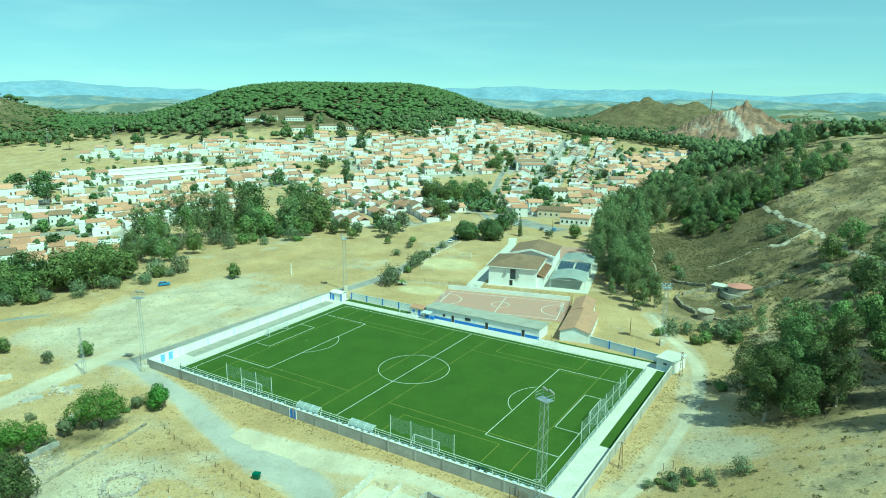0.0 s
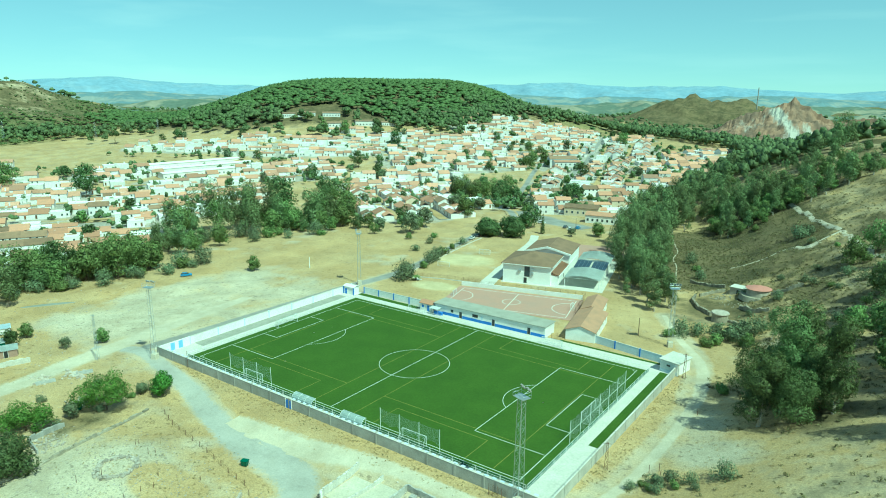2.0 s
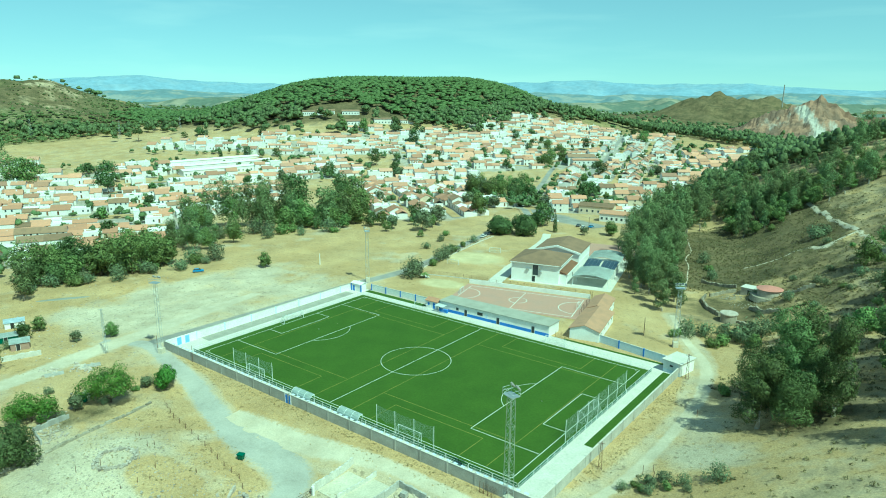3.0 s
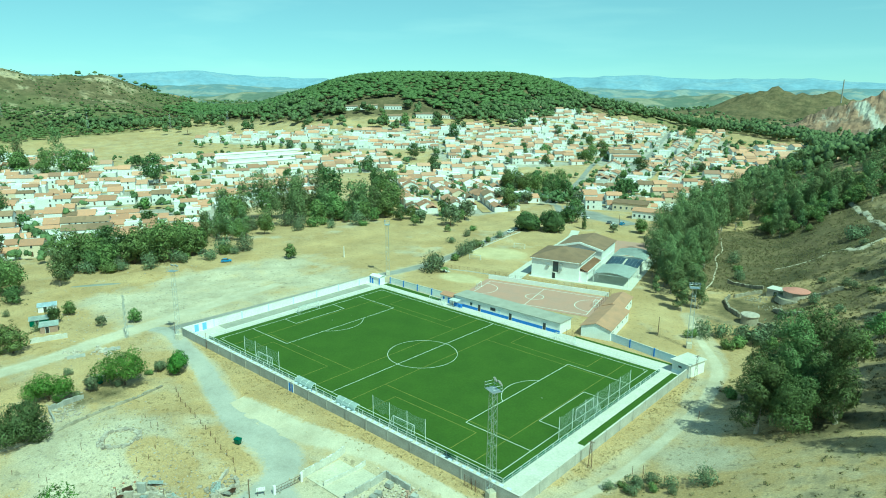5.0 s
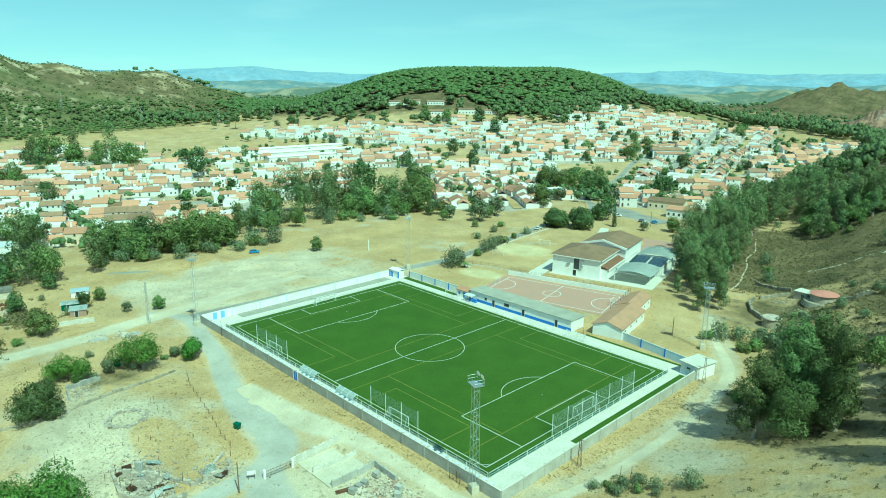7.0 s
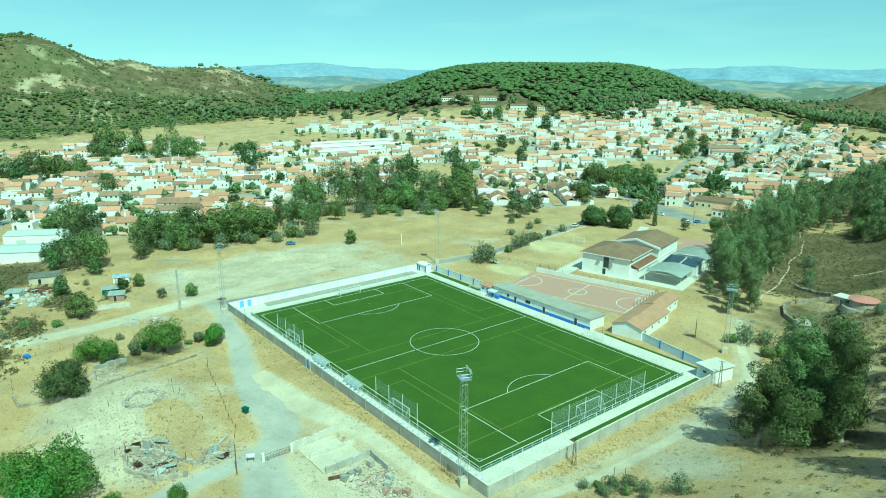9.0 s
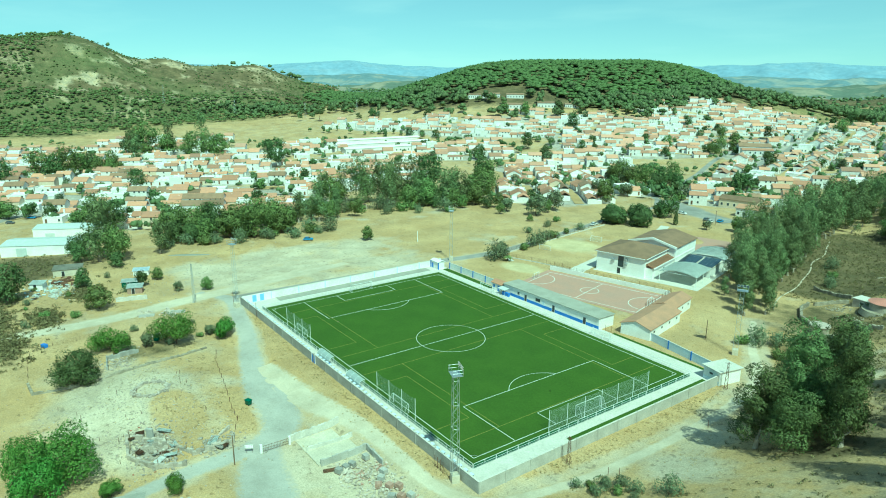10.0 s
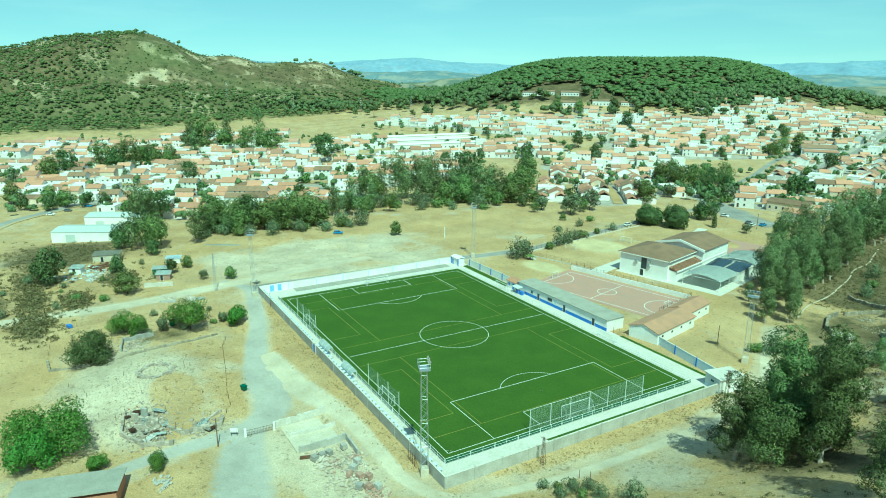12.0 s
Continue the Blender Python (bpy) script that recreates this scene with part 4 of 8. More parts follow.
def clear_of_roads(x, y):
    """False in the park, the car park, the wide streets and the woods."""
    for cx, cy, r in ((-70, 205, 24), (-160, 274, 24), (-105, 312, 16), (-205, 445, 22), (-215, 90, 34), (-192, 120, 28), (-150, 30, 34), (-145, -10, 26),
                      (-482, 69, 22), (-317, 264, 14), (-286, 313, 14), (-330, 190, 10), (-250, 520, 16), (-225, 560, 14), (-440, 120, 20), (-215, 395, 14), (-90, 250, 10)):
        if math.hypot(x - cx, y - cy) < r:
            return False
    for (ax, ay), (bx, by), w in (((-111, 236), (-190, 425), 10), ((-143, 395), (-245, 715), 8), ((-200, 60), (-440, 60), 5), ((-238, -120), (-310, -45), 7), ((-330, 60), (-420, 200), 6)):
        px, py = bx - ax, by - ay
        t = max(0, min(1, ((x - ax) * px + (y - ay) * py) / (px * px + py * py)))
        if math.hypot(x - ax - px * t, y - ay - py * t) < w:
            return False
    return True


def town():
    rng = random.Random(7)
    spots, streets = [], []
    for cx, cy, hu, hv, ang, gap in DISTRICTS:
        a = radians(ang)
        ux, uy = math.cos(a), math.sin(a)
        vx, vy = -uy, ux
        v, row = -hv + rng.uniform(0, 4), 0
        while v < hv:
            u = -hu + rng.uniform(0, 6)
            flip = row % 2
            while u < hu:
                k = rng.choice(KINDS)
                w = k[1]
                x, y = cx + ux * (u + w / 2) + vx * v, cy + uy * (u + w / 2) + vy * v
                u += w + (rng.uniform(4, 14) if rng.random() < 0.14 else 0.012)
                edge = ((x - cx) * ux + (y - cy) * uy) ** 2 / hu ** 2 + ((x - cx) * vx + (y - cy) * vy) ** 2 / hv ** 2
                if edge > 1.8 or not clear_of_roads(x, y) or rng.random() < 0.06 + 0.3 * step(0.1, 0.4, n2(x, y, 26, 41.0)):
                    continue
                # the front turns to the street
                spots.append((x, y, a + (math.pi if flip else 0) + rng.uniform(-0.03, 0.03), k))
            if flip:
                streets.append((cx + vx * (v + gap * 0.31), cy + vy * (v + gap * 0.31), ux, uy, hu))
            v += (gap * 0.62 if flip else gap * 1.1) + rng.uniform(-0.6, 0.8)
            row += 1
    sv, sf = [], []
    for x, y, ux, uy, hu in streets:
        n = int(hu * 2 / 4)
        for k in range(n + 1):
            u = -hu + 2 * hu * k / n
            for w in (-2.6, 0, 2.6):
                px, py = x + ux * u - uy * w, y + uy * u + ux * w
                sv.append((px, py, height(px, py) + 0.25))
            if k:
                b = len(sv) - 6
                sf += [(b, b + 1, b + 4, b + 3), (b + 1, b + 2, b + 5, b + 4)]
    tagged(link("road_town_lanes", sv, sf, M_asphalt), "narrow grey lanes between the house rows", "road", kind="structure")
    # drop houses that stand in another district's row
    kept, cells = [], {}
    for s in spots:
        c = (int(s[0] // 12), int(s[1] // 12))
        near = [o for i in (-1, 0, 1) for j in (-1, 0, 1) for o in cells.get((c[0] + i, c[1] + j), [])]
        if all(math.hypot(s[0] - o[0], s[1] - o[1]) > 0.49 * (s[3][1] + o[3][1]) and math.hypot(s[0] - o[0], s[1] - o[1]) > 6.0 for o in near):
            kept.append(s)
            cells.setdefault(c, []).append(s)
    kept.sort(key=lambda s: math.hypot(s[0] - 110, s[1] + 110))
    made = {}
    for x, y, a, k in kept[:300]:
        m = Matrix.Translation((x, y, height(x, y) + 0.35)) @ Matrix.Rotation(a, 4, "Z")
        if k[5] in made:
            copy_thing(made[k[5]], m)
        else:
            made[k[5]] = first_house(k, m)
    # the rest of the town, joined
    keys = ["wall", "tile", "white", "door", "glass"]
    mats = [M_farwall, M_fartile, M_white, M_door, M_glass]
    verts, faces, slots, base = [], [], [], 0
    cache = {}
    for x, y, a, k in kept[300:]:
        if k[5] not in cache:
            geo = []
            for name, key, bm in k[4]:
                bm.verts.index_update()
                geo.append((np.array([v.co[:] for v in bm.verts]), [tuple(v.index for v in f.verts) for f in bm.faces], keys.index(key)))
            cache[k[5]] = geo
        c, s = math.cos(a), math.sin(a)
        turn = np.array([[c, s, 0], [-s, c, 0], [0, 0, 1]])
        for vs, fs, slot in cache[k[5]]:
            verts.append(vs @ turn + (x, y, height(x, y) + 0.35))
            faces += [tuple(i + base for i in f) for f in fs]
            slots += [slot] * len(fs)
            base += len(vs)
    ob = link("town_houses", np.concatenate(verts).tolist(), faces, mats[0])
    for m in mats[1:]:
        ob.data.materials.append(m)
    ob.data.polygons.foreach_set("material_index", slots)
    # sheds, yard walls and lean-tos behind the houses
    yard = {"white": ([], []), "tile": ([], []), "grey": ([], [])}
    for x, y, a, k in kept:
        w, d = k[1], k[2]
        for _ in range(2):
            if rng.random() < 0.3:
                continue
            bw, bd, bh = w * rng.uniform(0.3, 0.55), rng.uniform(2.5, 5.5), rng.uniform(1.8, 2.7)
            off, out = rng.uniform(-w / 2 + bw / 2, w / 2 - bw / 2), d + 0.05 + bd / 2 + rng.uniform(0, 1.5)
            px, py = x + math.cos(a) * off - math.sin(a) * out, y + math.sin(a) * off + math.cos(a) * out
            if any(math.hypot(px - o[0], py - o[1]) < 4.5 for o in cells.get((int(px // 12), int(py // 12)), []) if o[0] != x):
                continue
            z = height(px, py)
            for key, z0, z1, grow in ((("white", -1.5, bh, 0.0), (rng.choice(("tile", "tile", "tile", "grey", "white")), bh, bh + 0.16, 0.12))):
                vs, fs = yard[key]
                n = len(vs)
                for sx, sy, zz in ((-1, -1, z0), (1, -1, z0), (1, 1, z0), (-1, 1, z0), (-1, -1, z1), (1, -1, z1), (1, 1, z1), (-1, 1, z1)):
                    qx, qy = sx * (bw / 2 + grow), sy * (bd / 2 + grow)
                    tilt = 0.35 if zz >= bh and sy < 0 else 0.0
                    vs.append((px + math.cos(a) * qx - math.sin(a) * qy, py + math.sin(a) * qx + math.cos(a) * qy, z + 0.3 + zz + tilt))
                fs += [tuple(n + i for i in f) for f in ((4, 5, 6, 7), (0, 1, 5, 4), (1, 2, 6, 5), (2, 3, 7, 6), (3, 0, 4, 7))]
    for key, m, label in (("white", M_farwall, "whitewashed yard sheds behind the houses"), ("tile", M_fartile, "low tiled roofs of yard sheds"), ("grey", M_flatroof, "flat grey roofs of yard sheds")):
        tagged(link("yard_sheds", *yard[key], m), label, "sheds", kind="stuff")
    tagged(ob, "whitewashed terraced houses with terracotta roofs, farther off", "houses", kind="stuff")
    return kept


TOWN = town()


def big_house(x, y, turn, w, d, h, rise, label, name="house", wall_mat=None, roof_mat=None, floors=2, cols=6):
    top = thing(name, label, "house", pose(x, y, height(x, y) + 0.3, 0, 0, turn))
    bm = bmesh.new()
    gabled_walls(bm, -w / 2, w / 2, 0, d, -3, h, rise)
    part("wall", bm, wall_mat or M_house, top)
    bm = bmesh.new()
    gable_roof(bm, -w / 2, w / 2, 0, d, h + 0.02, rise, 0.4, 0.2)
    part("roof", bm, roof_mat or M_oldtile, top)
    for s in range(floors):
        for k in range(cols):
            xx, z = -w / 2 + w * (k + 0.5) / cols, s * h / floors + 0.9
            windowed("window", top, xx - 0.55, xx + 0.55, -0.01, z, z + 1.4)
    return top


big_house(-426, 398, 58, 22, 10, 7.5, 1.6, "large white two-storey house on the hill")
big_house(-418, 443, 50, 22, 9, 5.0, 1.5, "white house below the wooded hill", floors=1)
big_house(-406, 470, 48, 16, 8, 3.6, 1.3, "white house with tiled roof on the slope", floors=1)
big_house(-481, 413, 45, 20, 8, 4.2, 1.3, "white house among trees on the slope", floors=1)
big_house(-496, 400, 45, 14, 8, 4.0, 1.3, "white house among trees on the slope", floors=1)
big_house(-459, 431, 46, 20, 8, 4.0, 1.4, "white house among trees on the slope", floors=1)
big_house(-405, 575, 42, 18, 8, 4.5, 1.3, "white house among trees on the slope", floors=1)
big_house(-398, 612, 40, 15, 8, 4.2, 1.3, "white house among trees on the slope", floors=1)
big_house(-432, 412, 52, 8, 6, 3.2, 1.0, "small white outbuilding on the hill", floors=1, cols=2)
big_house(-180, 462, 40, 26, 14, 8.0, 2.4, "large old hall with weathered tiled roof")
big_house(-165, 440, 40, 24, 12, 7.0, 1.2, "large white building beside the hall", roof_mat=M_tile)
big_house(-60, 236, 12, 20, 10, 4.2, 1.6, "cream house with weathered roof by the car park", wall_mat=M_cream, floors=1)
big_house(-38, 212, 10, 16, 9, 4.0, 1.4, "white house with slatted porch roof", roof_mat=M_tile, floors=1)


def warehouse(x, y, turn, w, d, h, label):
    top = thing("warehouse", label, "building", pose(x, y, height(x, y), 0, 0, turn))
    bm = bmesh.new()
    gabled_walls(bm, 0, w, 0, d, -2, h, 1.0)
    part("wall", bm, M_white, top)
    bm = bmesh.new()
    gable_roof(bm, 0, w, 0, d, h, 1.0, 0.2)
    part("roof", bm, M_sheet, top, "pale corrugated metal roof")
    windowed("door", top, w * 0.2, w * 0.2 + 4, -0.01, 0, 3.6, M_sheet)


warehouse(-180, -92, 62, 30, 14, 4.5, "white warehouse with pale metal roof")
warehouse(-212, -78, 62, 26, 12, 5.5, "white store with pale metal roof")
for k in range(3):
    big_house(-392 - 22 * k, 225 + 3 * k, 84, 96, 9, 4.6, 1.0, "long white terrace with a row of arched gables", floors=1, cols=24, roof_mat=M_white)
ribbon("road_street_1", [(-84, 200), (-100, 222), (-111, 236), (-150, 328), (-190, 425), (-230, 520)], 7, M_asphalt, "grey asphalt street through the town", lift=0.4, wobble=0)
ribbon("road_street_2", [(-120, 345), (-143, 401), (-190, 548), (-242, 712)], 7, M_asphalt, "grey asphalt street through the town", lift=0.4, wobble=0)
ribbon("road_street_3", [(-211, -126), (-238, -114), (-269, -89), (-298, -56), (-316, -41), (-350, -14)], 9, M_asphalt, "grey asphalt road at the edge of the town", lift=0.3, wobble=0)
ribbon("road_car_park", [(-36, 192), (-56, 198), (-78, 212), (-98, 228)], [20, 28, 26, 16], M_asphalt, "grey asphalt car park", lift=0.12, wobble=0)

# ---- trees ----
def leaf_cloud(rng, lobes, n, size, droop=0.0, shell=0.74, slim=1.0):
    """Leaf clumps as small bent quads, spread through the outer part of the given lobes with gaps between them."""
    vol = np.array([r[0] * r[1] * r[2] for _, r in lobes])
    pick = rng.choice(len(lobes), n, p=vol / vol.sum())
    d = rng.normal(size=(n, 3))
    d /= np.linalg.norm(d, axis=1)[:, None]
    rad = shell + (1 - shell) * rng.random(n) ** 0.6
    lump = 1 + 0.16 * np.sin(d[:, 0] * 5 + pick) + 0.14 * np.sin(d[:, 1] * 6 + 2 * pick) + 0.1 * np.sin(d[:, 2] * 9)
    cs, rs = np.array([c for c, _ in lobes], float), np.array([r for _, r in lobes], float)
    p = cs[pick] + d * rs[pick] * (rad * lump)[:, None]
    nrm = d * 0.75 + 0.55 * rng.normal(size=(n, 3)) + (0, 0, 0.3)
    nrm /= np.linalg.norm(nrm, axis=1)[:, None]
    nrm *= np.where((nrm * d).sum(1) < 0, -1.0, 1.0)[:, None]
    soft = d + 0.45 * nrm + (0, 0, 0.15)
    t = np.cross(nrm, rng.normal(size=(n, 3)))
    t /= np.linalg.norm(t, axis=1)[:, None] + 1e-9
    b = np.cross(nrm, t) * slim
    s = (size * rng.uniform(0.55, 1.35, n))[:, None]
    v = np.stack([p - t * s - b * s * 0.6, p + t * s * 0.9 - b * s * 0.7 + nrm * s * 0.25, p + t * s + b * s * 0.6, p - t * s * 0.8 + b * s * 0.75 + nrm * s * 0.3], 1)
    v[:, :, 2] -= droop * rng.random((n, 1))
    return v.reshape(-1, 3), soft / np.linalg.norm(soft, axis=1)[:, None]


def crown_mesh(name, verts, normals, material, thin=False):
    """Leaf clumps as one mesh; each clump is shaded with the roundness of its lobe."""
    me = bpy.data.meshes.new(name)
    k = len(verts) // 4
    if thin:
        verts = verts.reshape(-1, 4, 3)[:, :3].reshape(-1, 3)
        me.from_pydata(verts.tolist(), [], np.arange(3 * k).reshape(k, 3).tolist())
        me.materials.append(material)
        me.normals_split_custom_set_from_vertices(np.repeat(normals, 3, axis=0).tolist())
        return me
    me.from_pydata(verts.tolist(), [], np.arange(4 * k).reshape(k, 4).tolist())
    me.materials.append(material)
    me.normals_split_custom_set_from_vertices(np.repeat(normals, 4, axis=0).tolist())
    return me


def make_tree(name, label, category, seed, h, r, trunk_h, material, bark, n=1500, size=0.4, shape="round", lean=0.0, limbs=1, slim=0.75):
    """A tree at the origin: a tapered trunk with limbs into each lobe of its crown, and the crown's leaf clumps."""
    rng = np.random.default_rng(seed)
    top = thing(name, label, category)
    lobes = []
    if shape == "round":
        for k in range(15):
            a, t = rng.uniform(0, 6.28), rng.uniform(0.12, 0.86)
            q = rng.uniform(0.35, 0.78) * r * math.sqrt(max(0.1, 1 - (1.5 * t - 0.6) ** 2))
            w = r * rng.uniform(0.26, 0.42)
            lobes.append(((q * math.cos(a), q * math.sin(a), trunk_h + (h - trunk_h) * t), (w, w, min(w * 0.85, (h - trunk_h) * 0.24))))
        lobes.append(((0, 0, trunk_h + (h - trunk_h) * 0.55), (r * 0.6, r * 0.6, (h - trunk_h) * 0.4)))
    elif shape == "tall":
        for k in range(11):
            a, t = rng.uniform(0, 6.28), (k + 0.5) / 11
            q = r * rng.uniform(0.25, 0.7) * (1 - 0.55 * t)
            lobes.append(((q * math.cos(a), q * math.sin(a), trunk_h + (h - trunk_h) * (0.06 + 0.84 * t)), (r * rng.uniform(0.34, 0.5), r * rng.uniform(0.34, 0.5), (h - trunk_h) * rng.uniform(0.09, 0.15))))
    elif shape == "umbrella":
        for k in range(9):
            a, q = rng.uniform(0, 6.28), rng.uniform(0.1, 0.7) * r
            lobes.append(((q * math.cos(a), q * math.sin(a), h - 0.28 * (h - trunk_h) - 0.12 * q), (r * 0.46, r * 0.46, (h - trunk_h) * 0.24)))
    elif shape == "column":
        for k in range(7):
            t = k / 6
            lobes.append(((rng.uniform(-0.1, 0.1), rng.uniform(-0.1, 0.1), trunk_h + (h - trunk_h) * (0.08 + 0.84 * t)), (r * (1 - 0.75 * t ** 1.6), r * (1 - 0.75 * t ** 1.6), (h - trunk_h) * 0.13)))
    else:
        for k in range(6):
            a, q = rng.uniform(0, 6.28), rng.uniform(0.1, 0.65) * r
            lobes.append(((q * math.cos(a), q * math.sin(a), h * rng.uniform(0.3, 0.62)), (r * 0.5, r * 0.5, h * 0.36)))
    bm = bmesh.new()
    r0 = 0.022 * h + 0.05
    bend = Vector((rng.uniform(-0.25, 0.25), rng.uniform(-0.25, 0.25), trunk_h * 0.5))
    fork = Vector((bend.x * 1.4 + lean, bend.y * 1.4, trunk_h))
    rod(bm, (0, 0, -0.6), bend, r0 * 1.25, r0 * 0.9, 7)
    rod(bm, bend, fork, r0 * 0.9, r0 * 0.7, 7)
    part("trunk", bm, bark, top)
    for c, rad in lobes[:limbs]:
        mid = fork.lerp(Vector(c), 0.5) + Vector((0, 0, -0.06 * h))
        bm = bmesh.new()
        rod(bm, fork, mid, r0 * 0.48, r0 * 0.3, 5)
        rod(bm, mid, Vector(c), r0 * 0.3, r0 * 0.1, 5)
        part("limb", bm, bark, top)
    crown = new("crown", crown_mesh("crown", *leaf_cloud(rng, lobes, n, size, slim=slim), material))
    crown.parent = top
    return top


def forest(name, spots, material, label, n=26, size=1.3):
    """Many low plants in one mesh: small leaf clumps on short stems."""
    rng = np.random.default_rng(len(spots))
    out, soft = [], []
    for x, y, z, h, r in spots:
        lobes = [((rng.uniform(-0.4, 0.4) * r, rng.uniform(-0.4, 0.4) * r, h * rng.uniform(0.5, 0.8)), (r * 0.7, r * 0.7, h * 0.26)) for _ in range(3)]
        v, nv = leaf_cloud(rng, lobes, n, size * r / 3.0, shell=0.7)
        out.append(v + (x, y, z))
        soft.append(nv)
    ob = new(name, crown_mesh(name, np.concatenate(out), np.concatenate(soft), material, True))
    return tagged(ob, label, "trees", kind="stuff")


def canopy(name, spots, material, label, lobes=1, flat=0.5, sides=6, leaves=10):
    """A far wood in one mesh: each tree a few lumpy rounded tufts, roughened by loose sprays of leaves."""
    rng = np.random.default_rng(len(spots) + 3)
    sp = np.repeat(np.array(spots, float), lobes, axis=0)
    k = len(sp)
    ang = np.arange(sides) * 2 * math.pi / sides
    ring = [np.stack([np.cos(ang + o) * q, np.sin(ang + o) * q, np.full(sides, z)], 1) for q, z, o in ((0.56, 0.84, 0.0), (1.0, 0.32, 0.5), (0.74, -0.25, 0.2))]
    unit = np.concatenate([[(0, 0, 1.0)], *ring, [(0, 0, -0.3)]])
    w = len(unit)
    tris = []
    for c in range(sides):
        d = (c + 1) % sides
        tris.append((0, 1 + c, 1 + d))
        for g in (0, sides):
            tris += [(1 + g + c, 1 + g + sides + c, 1 + g + sides + d), (1 + g + c, 1 + g + sides + d, 1 + g + d)]
        tris.append((w - 1, 1 + 2 * sides + d, 1 + 2 * sides + c))
    tris = np.array(tris)
    spread = 0.0 if lobes == 1 else 0.6
    part_r = sp[:, 4] * (1.0 if lobes == 1 else 0.62) * rng.uniform(0.8, 1.2, k)
    cen = sp[:, :3] + np.stack([rng.uniform(-spread, spread, k) * sp[:, 4], rng.uniform(-spread, spread, k) * sp[:, 4], sp[:, 3] * (rng.uniform(0.66, 0.78, k) if lobes == 1 else rng.uniform(0.38, 0.82, k))], 1)
    tall = sp[:, 3] * flat * (1.0 if lobes == 1 else 0.62)
    rad = np.stack([part_r, part_r, tall], 1)
    spin = rng.uniform(0, 6.28, k)
    cs, sn = np.cos(spin)[:, None], np.sin(spin)[:, None]
    shape = unit[None] * (1 + 0.17 * rng.normal(size=(k, w, 1)).clip(-1.6, 1.6))
    turned = np.stack([shape[:, :, 0] * cs - shape[:, :, 1] * sn, shape[:, :, 0] * sn + shape[:, :, 1] * cs, shape[:, :, 2]], 2)
    v = (turned * rad[:, None, :] + cen[:, None, :]).reshape(-1, 3)
    f = (tris[None] + (np.arange(k) * w)[:, None, None]).reshape(-1, 3)
    m = k * leaves
    if leaves:
        d = rng.normal(size=(m, 3))
        d[:, 2] = np.abs(d[:, 2]) - 0.3
        d /= np.linalg.norm(d, axis=1)[:, None]
        p = np.repeat(cen, leaves, 0) + d * np.repeat(rad, leaves, 0) * rng.uniform(0.9, 1.18, (m, 1))
        s = np.repeat(part_r, leaves)[:, None] * rng.uniform(0.12, 0.26, (m, 1))
        tri = np.stack([p + s * rng.normal(size=(m, 3)) for _ in range(3)], 1).reshape(-1, 3)
        f = np.concatenate([f, len(v) + np.arange(3 * m).reshape(m, 3)])
        v = np.concatenate([v, tri])
    ob = link(name, v.tolist(), f.tolist(), material)
    ob.data.polygons.foreach_set("use_smooth", [True] * len(f))
    return tagged(ob, label, "trees", kind="stuff")


TREES = {}


